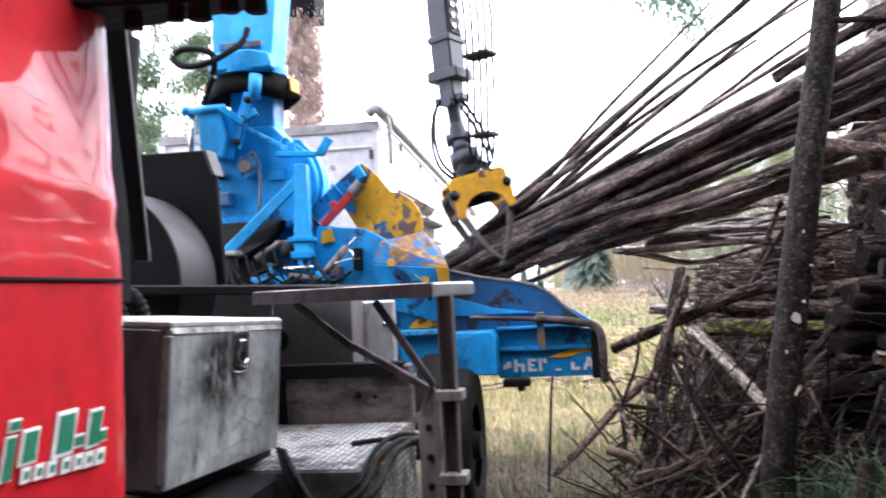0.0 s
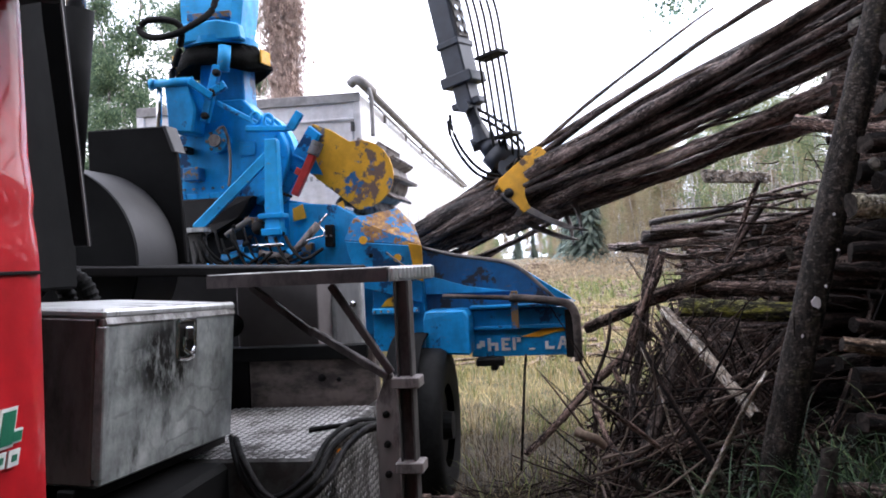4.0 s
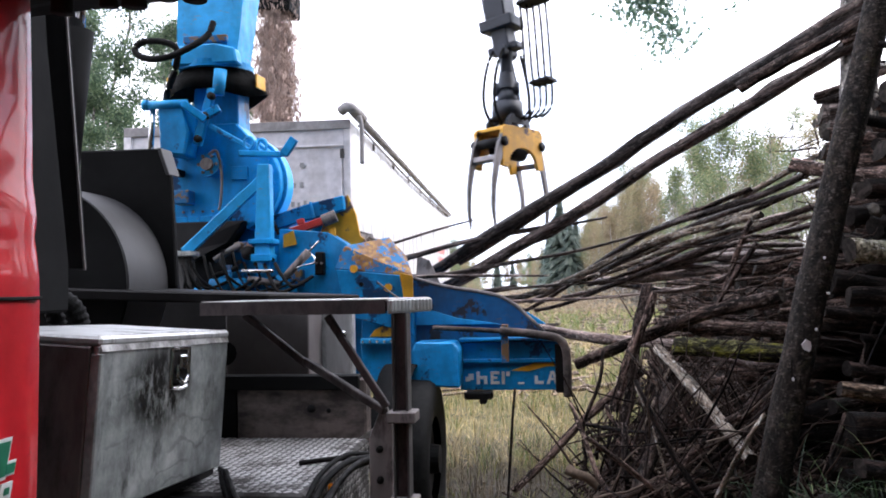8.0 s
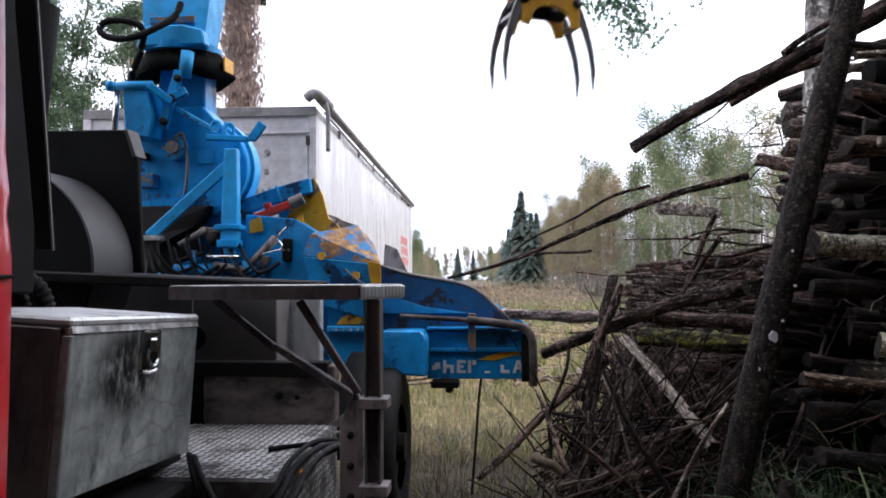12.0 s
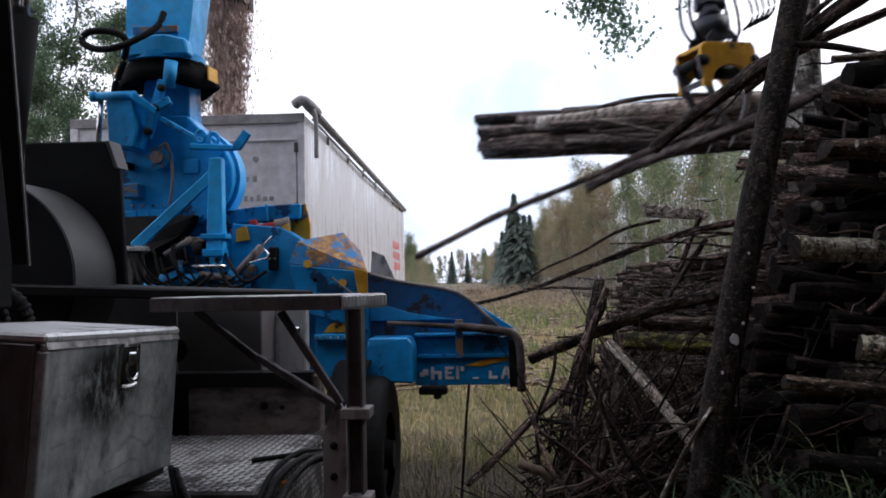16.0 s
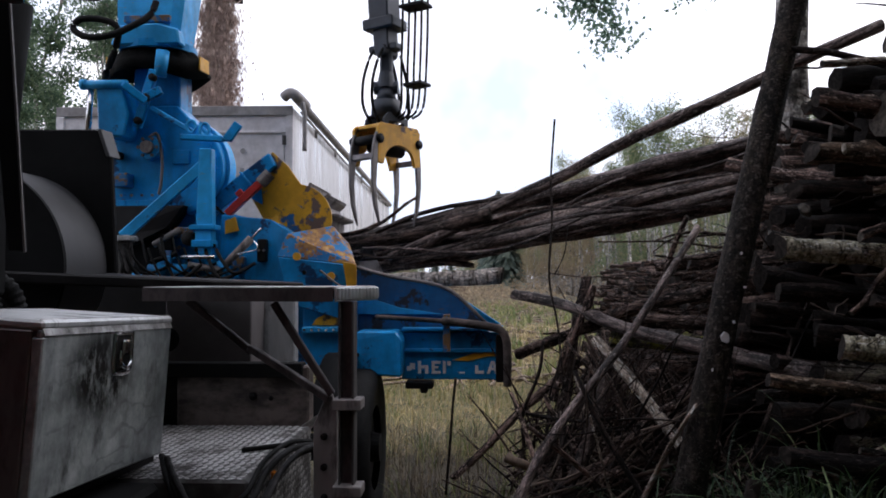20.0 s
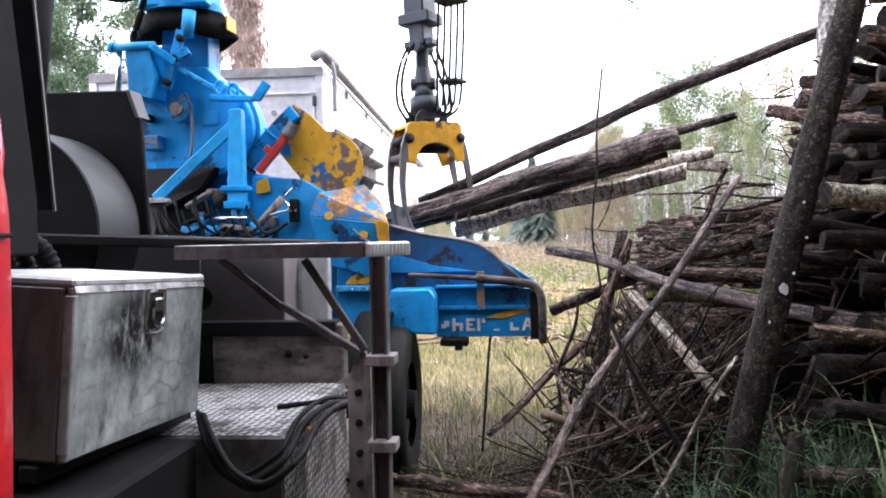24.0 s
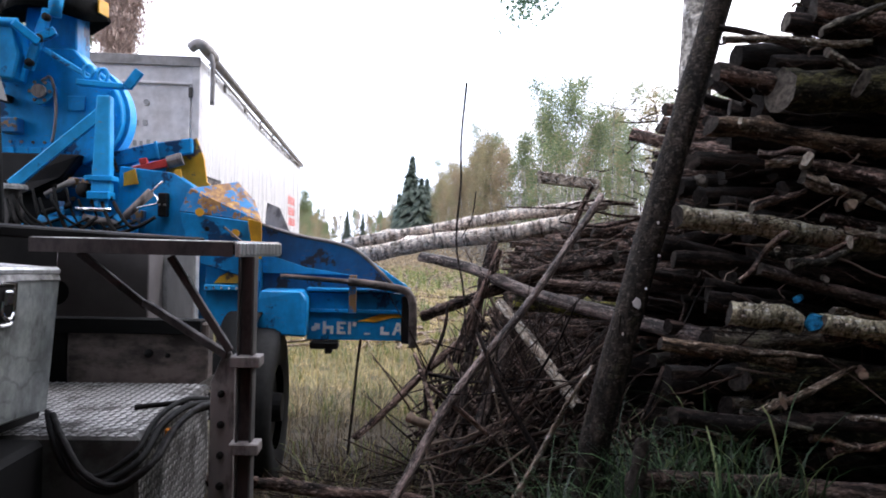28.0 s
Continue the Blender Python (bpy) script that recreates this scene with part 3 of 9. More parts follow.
def build_ground():
    xs, ys = axis_steps(-900, 900, -4, 6, 0.2), axis_steps(-300, 1500, -1, 14, 0.2)
    verts = [(x, y, height(x, y)) for y in ys for x in xs]
    w = len(xs)
    faces = [(j * w + i, j * w + i + 1, (j + 1) * w + i + 1, (j + 1) * w + i) for j in range(len(ys) - 1) for i in range(w - 1)]
    tagged(new("ground", mesh_of("ground", verts, faces, [GROUND], smooth=True)), "dry yellowish meadow ground rising to a low bank", "ground", kind="structure")


build_ground()


# ---- chipper truck: cab, toolbox, platform, frame ----
truck = empty("chipper_truck", pose(-1.6, 3.5, 0), "red truck with aluminium toolbox, fold-out platform and dirty chassis", "truck")
TI = Matrix.Translation((1.6, -3.5, 0))


def tpart(name, bm, material, label="", parent=None, smooth=False):
    """A part of the truck, given in world places."""
    bmesh.ops.transform(bm, matrix=TI, verts=bm.verts)
    return part(name, bm, material, parent or truck, label, smooth)


def cab():
    # the cab's side: a bowed skin with a recessed wheel-arch sweep, a waist crease and a rounded rear corner
    bm = B()
    ys, zs = np.linspace(-0.9, 1.86, 47), np.linspace(0.98, 3.1, 45)
    grid = []
    for z in zs:
        row = []
        for y in ys:
            x = -1.185 - 0.03 * ((z - 1.7) / 1.2) ** 2
            crease = 0.012 * math.exp(-((z - 1.83 - 0.02 * math.sin(y * 3)) / 0.035) ** 2)
            sweep = 0.045 / (1 + math.exp(-(z - 2.03 - 0.35 * (1.55 - y)) * 24)) * (1 / (1 + math.exp((y - 1.68) * 30)))
            lower = 0.018 / (1 + math.exp((z - 1.72) * 40))
            corner = max(0, y - 1.74)
            x += crease - sweep + lower - 0.05 * (corner / 0.12) ** 2.5
            row.append(bm.verts.new((x, y, z)))
        grid.append(row)
    for j in range(len(zs) - 1):
        for i in range(len(ys) - 1):
            bm.faces.new((grid[j][i], grid[j][i + 1], grid[j + 1][i + 1], grid[j + 1][i]))
    # rear wall, roof and floor, so that the cab is a closed body
    back = [bm.verts.new((-3.4, 1.88, z)) for z in zs]
    for j in range(len(zs) - 1):
        bm.faces.new((grid[j][-1], back[j], back[j + 1], grid[j + 1][-1]))
    for row in (grid[0], grid[-1]):
        a, b = bm.verts.new((-3.4, -0.9, row[0].co.z)), bm.verts.new((-3.4, 1.88, row[0].co.z))
        bm.faces.new(row + [b, a])
    bmesh.ops.recalc_face_normals(bm, faces=bm.faces)
    body = tpart("cab_body", bm, CAB_RED, "glossy red lacquered cab side", smooth=True)
    # Unseen black panel, added so the red cab doesn't tint the toolbox end.
    bm = B()
    box(bm, (-3.38, 1.884, 1.0), (-1.30, 1.91, 3.08), 0.004)
    tpart("cab_bounce_panel", bm, DEAD_BLACK, "unseen black panel added over the cab's rear", body)
    bm = B()
    box(bm, (-1.19, -0.9, 1.603), (-1.160, 1.79, 1.612), 0.002)
    tpart("door_seam", bm, RUBBER, "dark gap between the body panels", body)
    # stacked company lettering as slanted plain bars, green with white edges
    bars = [(1.353, 1.246, 0.034, 0.089), (1.375, 1.309, 0.037, 0.026), (1.417, 1.259, 0.055, 0.073), (1.537, 1.265, 0.074, 0.099), (1.584, 1.239, 0.041, 0.03), (1.648, 1.258, 0.056, 0.088), (1.678, 1.235, 0.039, 0.031)]
    small = [(1.401, 1.203, 0.027, 0.031), (1.443, 1.201, 0.029, 0.032), (1.485, 1.198, 0.03, 0.033), (1.534, 1.195, 0.032, 0.034), (1.579, 1.193, 0.033, 0.034), (1.619, 1.19, 0.035, 0.035), (1.664, 1.188, 0.037, 0.036)]
    rows = [(b, WHITE_PAINT, 0.0, 1.0) for b in bars] + [(b, GREEN_PAINT, 0.003, 0.74) for b in bars] + [(b, WHITE_PAINT, 0.0015, 1.0) for b in small] + [(b, GREEN_PAINT, 0.004, 0.42) for b in small]
    for (y, z, w, h), mat, xo, k in rows:
        w, h = w * k, h - (1 - k) * w
        bm = B()
        x = -1.168 + xo
        lean = 0.14 * h
        slab(bm, [(x, y - w / 2 - lean, z - h / 2), (x, y + w / 2 - lean, z - h / 2), (x, y + w / 2 + lean, z + h / 2), (x, y - w / 2 + lean, z + h / 2)], 0.004, (1, 0, 0), 0)
        tpart("lettering_bar", bm, mat, "white-edged green lettering" if mat is GREEN_PAINT else "white lettering", body)


cab()


def cab_rear():
    # a slanting plate with a pale edge, and a tapering ram behind it
    bm = B()
    slab(bm, [(-1.56, 2.5, 2.611), (-1.489, 2.5, 1.695), (-1.544, 2.5, 1.697), (-1.625, 2.5, 2.464), (-1.633, 2.5, 2.617)], 0.04, (-0.3, 1, 0), 0.004)
    plate = tpart("slanted_plate", bm, DEAD_BLACK, "black slanting plate behind the cab")
    bm = B()
    beam(bm, (-1.557, 2.497, 2.611), (-1.486, 2.497, 1.695), 0.008, 0.006, 0.001)
    tpart("plate_edge", bm, TINE, "pale strip along the plate edge", plate)
    bm = B()
    rod(bm, (-2.258, 3.6, 2.107), (-2.205, 3.6, 2.890), 0.052, 0.086, 28)
    ram = tpart("tilt_ram", bm, DEAD_BLACK, "black tapering ram", smooth=True)
    bm = B()
    rod(bm, (-2.205, 3.6, 2.888), (-2.198, 3.6, 3.390), 0.045, None, 20)
    tpart("ram_rod", bm, CHROME, "bright chrome ram rod", ram, True)
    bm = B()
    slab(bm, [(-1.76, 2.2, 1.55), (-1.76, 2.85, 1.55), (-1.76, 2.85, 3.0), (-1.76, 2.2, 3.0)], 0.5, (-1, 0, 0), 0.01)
    tpart("cab_rear_wall", bm, DEAD_BLACK, "black rear wall")


cab_rear()


def toolbox():
    m = TI @ aim((-1.291, 2.19, 0.959), (-1.26, 3.01, 0.930)) @ Matrix.Rotation(radians(3.5), 4, "X")
    L, D, H = 0.86, 0.5, 0.534
    tb = new("toolbox")
    tb.empty_display_size = 0.1
    tb.parent = truck
    tb.matrix_local = m
    tagged(tb, "scratched aluminium toolbox with a chrome paddle latch")

    def tp(name, bm, mat, label="", parent=None):
        return part(name, bm, mat, parent or tb, label)

    # local: x along the box, -y outwards, z up
    bm = B()
    box(bm, (0.012, 0.02, 0.0), (L - 0.012, D, H - 0.03), 0.012)
    tp("box_body", bm, BOX_ALU, "dented aluminium body")
    bm = B()
    box(bm, (0, 0, 0.01), (L, 0.022, H - 0.026), 0.006)
    door = tp("box_door", bm, BOX_ALU, "scratched aluminium door with black smears")
    bm = B()
    box(bm, (-0.002, -0.002, H - 0.028), (L + 0.002, D + 0.01, H), 0.013)
    tp("lid", bm, ALU, "pale aluminium lid")
    bm = B()
    slab(bm, [(0.004, -0.006, H - 0.045), (L - 0.004, -0.006, H - 0.045), (L - 0.004, 0.012, H + 0.002), (0.004, 0.012, H + 0.002)], 0.004, (0, 1, 0.4), 0.001)
    tp("lid_chamfer", bm, TREAD, "bright chamfered lid edge")
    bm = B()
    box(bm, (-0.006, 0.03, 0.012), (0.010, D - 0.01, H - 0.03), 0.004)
    tp("end_panel", bm, SHADED_ALU, "aluminium end panel coloured with shade and the cab's reflection")
    bm = B()
    box(bm, (-0.002, -0.004, 0.03), (0.022, 0.03, H - 0.05), 0.004)
    tp("corner_strip", bm, BOX_ALU)
    cx, cz = 0.474, 0.415
    bm = B()
    pipe(bm, [(cx - 0.058, -0.004, cz - 0.05), (cx - 0.032, -0.004, cz - 0.068), (cx + 0.032, -0.004, cz - 0.068), (cx + 0.058, -0.004, cz - 0.05), (cx + 0.058, -0.004, cz + 0.055), (cx + 0.043, -0.004, cz + 0.066), (cx - 0.043, -0.004, cz + 0.066), (cx - 0.058, -0.004, cz + 0.055)], 0.008, 8, True)
    tp("latch", bm, CHROME, "chrome latch ring", door)
    bm = B()
    box(bm, (cx - 0.049, -0.006, cz - 0.06), (cx + 0.049, 0.004, cz + 0.06), 0.004)
    tp("latch_pan", bm, STEEL_DARK, "recessed dark latch pan", door)
    bm = B()
    box(bm, (cx - 0.023, -0.02, cz - 0.005), (cx + 0.023, -0.002, cz + 0.045), 0.008)
    pipe(bm, [(cx - 0.035, -0.016, cz + 0.01), (cx - 0.035, -0.018, cz - 0.03), (cx, -0.02, cz - 0.048), (cx + 0.035, -0.018, cz - 0.03), (cx + 0.035, -0.016, cz + 0.01)], 0.007, 8)
    tp("latch_handle", bm, CHROME, "chrome paddle handle", door)
    bm = B()
    beam(bm, (-0.02, 0.1, -0.025), (L + 0.1, 0.1, -0.025), 0.06, 0.05)
    beam(bm, (-0.02, 0.4, -0.025), (L + 0.1, 0.4, -0.025), 0.06, 0.05)
    tp("bracket", bm, STEEL_DARK, "dark carrying bracket")


toolbox()


def platform():
    bm = B()
    A, C, R = Vector((-1.40, 3.20, 1.575)), Vector((-0.59, 3.06, 1.575)), Vector((-0.465, 3.34, 1.575))
    A2 = A + (R - C)
    slab(bm, [A, C, R, A2], 0.012, (0, 0, -1), 0.002)
    top = tpart("platform_tread", bm, TREAD, "worn metal tread of the fold-out platform")
    dn = Vector((0, 0, -0.058))
    for p, q, mat, nm in ((A, C, POST_WEB, "front_rail"), (C, R, ALU, "end_rail"), (A, A2, POST_WEB, "inner_rail"), (R, A2, STEEL_DARK, "rear_rail")):
        bm = B()
        q2 = q - (q - p).normalized() * 0.004
        slab(bm, [p + Vector((0, 0, -0.004)), q2 + Vector((0, 0, -0.004)), q2 + dn, p + dn], 0.008, (q - p).cross(Vector((0, 0, 1))), 0.001)
        tpart(nm, bm, mat, "bright ribbed end rail" if mat is ALU else "", top)
    for i in range(12):
        p = C.lerp(R, (i + 0.5) / 12)
        out = (R - C).cross(Vector((0, 0, 1))).normalized()
        bm = B()
        beam(bm, p + out * 0.012 + Vector((0, 0, -0.006)), p + out * 0.012 + Vector((0, 0, -0.052)), 0.012, 0.012, 0.003)
        tpart("grip_rib", bm, ALU, "", top)
    # ladder under the outer end: an upright channel with pale rubbed flanges
    bm = B()
    box(bm, (-0.574, 3.122, 0.42), (-0.527, 3.130, 1.518), 0.002)
    post = tpart("platform_post", bm, POST_WEB, "rust-stained dark upright channel")
    for x0, x1 in ((-0.581, -0.573), (-0.528, -0.519)):
        bm = B()
        box(bm, (x0, 3.09, 0.42), (x1, 3.17, 1.517), 0.002)
        tpart("post_flange", bm, STEEL_GREY, "pale rubbed post flange", post)
    bm = B()
    slab(bm, [(-0.70, 3.20, 0.40), (-0.60, 3.17, 0.40), (-0.60, 3.17, 1.10), (-0.635, 3.18, 1.17), (-0.70, 3.20, 1.02)], 0.03, (0, 1, 0), 0.004)
    st = tpart("ladder_stile", bm, STEEL_RUST, "grey perforated ladder stile")
    for z in (0.5, 0.62, 0.74, 0.86, 0.98):
        bm = B()
        rod(bm, (-0.652, 3.168, z), (-0.652, 3.192, z), 0.014, None, 14)
        tpart("bolt_hole", bm, STEEL_DARK, "", st, True)
    for z in (1.13, 0.80, 0.52):
        bm = B()
        box(bm, (-0.60, 3.06, z - 0.03), (-0.488, 3.165, z + 0.012), 0.004)
        tpart("step_bracket", bm, STEEL_RUST, "", post)
    for nm, p, q, w in (("brace", (-0.85, 3.15, 1.51), (-0.615, 3.15, 1.15), 0.035), ("brace", (-0.99, 3.30, 1.32), (-0.625, 3.16, 1.13), 0.035), ("brace", (-1.25, 3.3, 1.515), (-0.98, 3.31, 1.30), 0.04)):
        bm = B()
        beam(bm, p, q, w, 0.028, 0.004)
        tpart(nm, bm, POST_WEB, "", post)


platform()


def chequer_box(lo, hi, name, label):
    """Chequer-plate step box: dark body, raised lozenges on top and outer side."""
    bm = B()
    box(bm, lo, hi, 0.012)
    ob = tpart(name, bm, TREAD_DIRT, label)
    v, f = [], []

    def loz(c, a, b, nrm):
        k = len(v)
        v.extend([c - a, c + b, c + a, c - b, c + nrm * 0.004])
        f.extend([(k, k + 1, k + 4), (k + 1, k + 2, k + 4), (k + 2, k + 3, k + 4), (k + 3, k, k + 4)])
    step = 0.032
    for i in range(int((hi[0] - lo[0]) / step)):
        for j in range(int((hi[1] - lo[1]) / step)):
            s = 1 if (i + j) % 2 else -1
            c = Vector((lo[0] + (i + 0.5) * step, lo[1] + (j + 0.5) * step, hi[2] + 0.0005))
            loz(c, Vector((0.0145, 0.0145 * s, 0)), Vector((-0.006 * s, 0.006, 0)), Vector((0, 0, 1)))
    for i in range(int((hi[2] - lo[2]) / step)):
        for j in range(int((hi[1] - lo[1]) / step)):
            s = 1 if (i + j) % 2 else -1
            c = Vector((hi[0] + 0.0005, lo[1] + (j + 0.5) * step, lo[2] + (i + 0.5) * step))
            loz(c, Vector((0, 0.0145 * s, 0.0145)), Vector((0, 0.006, -0.006 * s)), Vector((1, 0, 0)))
    me = mesh_of("tread_lozenge", [TI @ p for p in v], f, [TREAD])
    o = new("tread_lozenge", me)
    o.parent = ob
    tagged(o, "raised lozenges of the tread plate", kind="stuff")
    return ob


def frame_parts():
    cb = chequer_box((-1.62, 2.86, 0.36), (-0.865, 3.92, 0.885), "step_box", "dirty chequer-plate step box")
    bm = B()
    slab(bm, [(-0.90, 3.86, 0.89), (-0.84, 3.93, 0.885), (-0.80, 3.95, 0.955)], 0.006, (0, 0, 1), 0)
    tpart("bent_lip", bm, TREAD, "bent corner of the tread plate", cb)
    bm = B()
    box(bm, (-0.868, 3.17, 0.80), (-0.85, 3.21, 0.84), 0.006)
    tpart("marker_lamp", bm, AMBER, "small amber marker lamp", cb)
    for pts, r in (([(-1.223, 2.98, 0.936), (-1.144, 2.84, 0.879), (-1.077, 2.8, 0.78), (-0.964, 2.79, 0.74), (-0.847, 2.82, 0.817), (-0.832, 3.0, 0.887), (-0.81, 3.28, 0.907), (-0.766, 3.5, 0.88)], 0.013), ([(-1.205, 2.96, 0.933), (-1.118, 2.82, 0.871), (-1.039, 2.78, 0.763), (-0.927, 2.77, 0.723), (-0.81, 2.8, 0.8), (-0.793, 2.98, 0.867), (-0.776, 3.26, 0.89), (-0.742, 3.48, 0.87)], 0.012), ([(-1.237, 3.0, 0.94), (-1.162, 2.86, 0.891), (-1.101, 2.82, 0.801), (-0.987, 2.81, 0.761), (-0.869, 2.84, 0.839), (-0.854, 3.02, 0.911), (-0.83, 3.3, 0.928), (-0.78, 3.52, 0.893)], 0.010)):
        bm = B()
        pipe(bm, pts, r, 10)
        tpart("black_hose", bm, RUBBER, "sagging black hose", cb, True)
    bm = B()
    pipe(bm, [(-1.196, 2.95, 0.942), (-1.103, 2.81, 0.885), (-1.017, 2.77, 0.785), (-0.905, 2.76, 0.745), (-0.789, 2.79, 0.822), (-0.771, 2.97, 0.89), (-0.756, 3.25, 0.91), (-0.728, 3.47, 0.884)], 0.011, 10, False, 0.2)
    tpart("conduit", bm, STEEL_DARK, "grey ribbed conduit", cb)
    bm = B()
    pipe(bm, [(-1.02, 3.30, 0.897), (-0.93, 3.34, 0.902), (-0.84, 3.36, 0.905), (-0.79, 3.34, 0.89)], 0.011, 8)
    tpart("strap", bm, RUBBER, "", cb, True)
    # Black box added to fill the dark area between toolbox and step box.
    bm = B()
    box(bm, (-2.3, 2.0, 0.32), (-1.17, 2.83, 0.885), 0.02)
    tpart("black_filler", bm, DEAD_BLACK, "black box added to fill the dark below the toolbox", cb)
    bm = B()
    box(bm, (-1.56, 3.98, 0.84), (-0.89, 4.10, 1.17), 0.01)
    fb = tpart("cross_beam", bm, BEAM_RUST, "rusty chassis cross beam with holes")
    # Black plate added in the gap; the gap's shade is its colour.
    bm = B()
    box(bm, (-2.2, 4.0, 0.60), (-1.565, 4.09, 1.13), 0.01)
    tpart("gap_plate", bm, DEAD_BLACK, "black plate added to fill the dark gap beside the beam", fb)
    for x, z in ((-1.17, 1.02), (-1.08, 1.01)):
        bm = B()
        rod(bm, (x, 3.974, z), (x, 3.99, z), 0.02 if x < -1.1 else 0.012, None, 16)
        tpart("beam_hole", bm, BLACK, "", fb, True)
    bm = B()
    box(bm, (-2.2, 3.95, 1.115), (-0.92, 4.06, 1.185), 0.004)
    box(bm, (-2.2, 3.93, 0.83), (-0.92, 4.06, 0.86), 0.004)
    tpart("beam_flange", bm, DEAD_BLACK, "", fb)
    bm = B()
    box(bm, (-1.74, 4.28, 0.9), (-1.27, 4.55, 1.52), 0.006)
    tpart("grey_cabinet", bm, GREY_PANEL, "dull grey steel cabinet")
    bm = B()
    box(bm, (-1.36, 4.56, 0.98), (-1.10, 4.66, 1.50), 0.01)
    c2 = tpart("side_cabinet", bm, ALU, "scratched side cabinet door")
    bm = B()
    rod(bm, (-1.145, 4.54, 1.36), (-1.145, 4.56, 1.36), 0.018, None, 12)
    tpart("cabinet_lock", bm, CHROME, "", c2, True)
    bm = B()
    rod(bm, (-1.30, 3.2, 1.36), (-1.40, 3.35, 1.36), 0.05, None, 16)
    tpart("filler_pipe", bm, BLACK, "", None, True)
    # deck and its edge above
    bm = B()
    slab(bm, [(-2.5, 3.35, 1.66), (-1.3, 3.72, 1.60), (-0.95, 4.16, 1.585), (-2.5, 4.3, 1.66)], 0.05, (0, 0, -1), 0.008)
    tpart("deck_plate", bm, STEEL_DARK, "dark oily deck plate")
    bm = B()
    slab(bm, [(-2.46, 4.05, 1.62), (-2.46, 4.05, 2.39), (-2.0, 4.05, 2.385), (-1.945, 4.05, 2.24), (-1.91, 4.05, 1.64)], 0.04, (0, 1, 0), 0.008)
    cowl = tpart("cowl_plate", bm, DEAD_BLACK, "black bent guard plate")
    # Paler grey than the plate, painting the light on its bent edge.
    bm = B()
    slab(bm, [(-1.995, 4.04, 2.385), (-1.945, 4.04, 2.24), (-1.938, 4.15, 2.24), (-1.985, 4.15, 2.385)], 0.02, (-1, 0, 0), 0.003)
    tpart("cowl_lit_edge", bm, DRUM_GREY, "", cowl)
    bm = B()
    bmesh.ops.create_cone(bm, cap_ends=False, segments=72, radius1=0.50, radius2=0.50, depth=0.4, matrix=Matrix.Translation((-2.455, 3.84, 1.66)) @ Matrix.Rotation(math.pi / 2, 4, "X"))
    drum = tpart("drum_cowl", bm, DRUM_GREY, "grey rounded engine cowl", smooth=True)
    bm = B()
    bmesh.ops.create_cone(bm, cap_ends=True, segments=56, radius1=0.4995, radius2=0.4995, depth=0.02, matrix=Matrix.Translation((-2.455, 3.628, 1.66)) @ Matrix.Rotation(math.pi / 2, 4, "X"))
    tpart("drum_face", bm, DEAD_BLACK, "black cowl face", drum)
    bm = B()
    bmesh.ops.create_cone(bm, cap_ends=True, segments=72, radius1=0.499, radius2=0.499, depth=0.02, matrix=Matrix.Translation((-2.455, 4.03, 1.66)) @ Matrix.Rotation(math.pi / 2, 4, "X"))
    tpart("drum_back", bm, DEAD_BLACK, "", drum)
    for k in range(2):
        bm = B()
        o = 0.10 * k
        pipe(bm, [(-2.15 + o, 2.90, 1.50), (-2.08 + o, 2.93, 1.56), (-2.03 + o, 2.95, 1.605), (-1.97 + o, 2.98, 1.60), (-1.93 + o, 3.0, 1.56), (-1.915 + o, 3.02, 1.49)], 0.030, 14, False, 0.22)
        tpart("corrugated_hose", bm, RUBBER, "black corrugated hose")
    bm = B()
    box(bm, (-2.4, 2.25, 0.75), (-1.75, 6.8, 1.02), 0.01)
    tpart("chassis_rail", bm, STEEL_DARK, "dark chassis rail")
    # Dark block added to close the pale gap under the deck.
    bm = B()
    box(bm, (-3.3, 4.7, 0.95), (-1.75, 5.2, 1.60), 0.02)
    tpart("deck_gap_filler", bm, STEEL_DARK, "dark block added to fill the gap under the deck")
    # Black block added to stand for the dark underbody.
    bm = B()
    box(bm, (-2.3, 1.95, 0.30), (-1.42, 2.90, 0.84), 0.05)
    tpart("underbody_filler", bm, DEAD_BLACK, "black block added for the dark underbody below the toolbox")
    # rear wheel
    for y in (5.28,):
        bm = B()
        prof = [(0.27, -0.13), (0.40, -0.15), (0.485, -0.14), (0.51, -0.10), (0.515, 0.0), (0.51, 0.10), (0.485, 0.14), (0.40, 0.15), (0.27, 0.13)]
        n = 40
        rings = []
        for a in range(n):
            c, s = math.cos(2 * math.pi * a / n), math.sin(2 * math.pi * a / n)
            rings.append([bm.verts.new((-0.86 + w, y + r * c * (1 - 0.012 * (a % 2) * (abs(w) < 0.12)), 0.50 + r * s)) for r, w in prof])
        for a in range(n):
            for k in range(len(prof) - 1):
                bm.faces.new((rings[a][k], rings[(a + 1) % n][k], rings[(a + 1) % n][k + 1], rings[a][k + 1]))
        bmesh.ops.recalc_face_normals(bm, faces=bm.faces)
        w = tpart("wheel", bm, RUBBER, "muddy black truck tyre", smooth=True)
        bm = B()
        rod(bm, (-0.95, y, 0.5), (-0.77, y, 0.5), 0.275, 0.24, 28)
        rod(bm, (-0.78, y, 0.5), (-0.70, y, 0.5), 0.10, 0.09, 20)
        tpart("rim", bm, STEEL_DARK, "dusty steel rim", w)
        bm = B()
        rod(bm, (-2.3, y, 0.5), (-0.9, y, 0.5), 0.09, None, 14)
        tpart("axle", bm, STEEL_DARK, "", w)
    bm = B()
    rows = []
    for rad in (0.60, 0.615):
        rows.append([[bm.verts.new((x, 5.28 + rad * math.cos(a), 0.50 + rad * math.sin(a))) for x in (-1.05, -0.84)] for a in np.linspace(0.1, math.pi - 0.35, 18)])
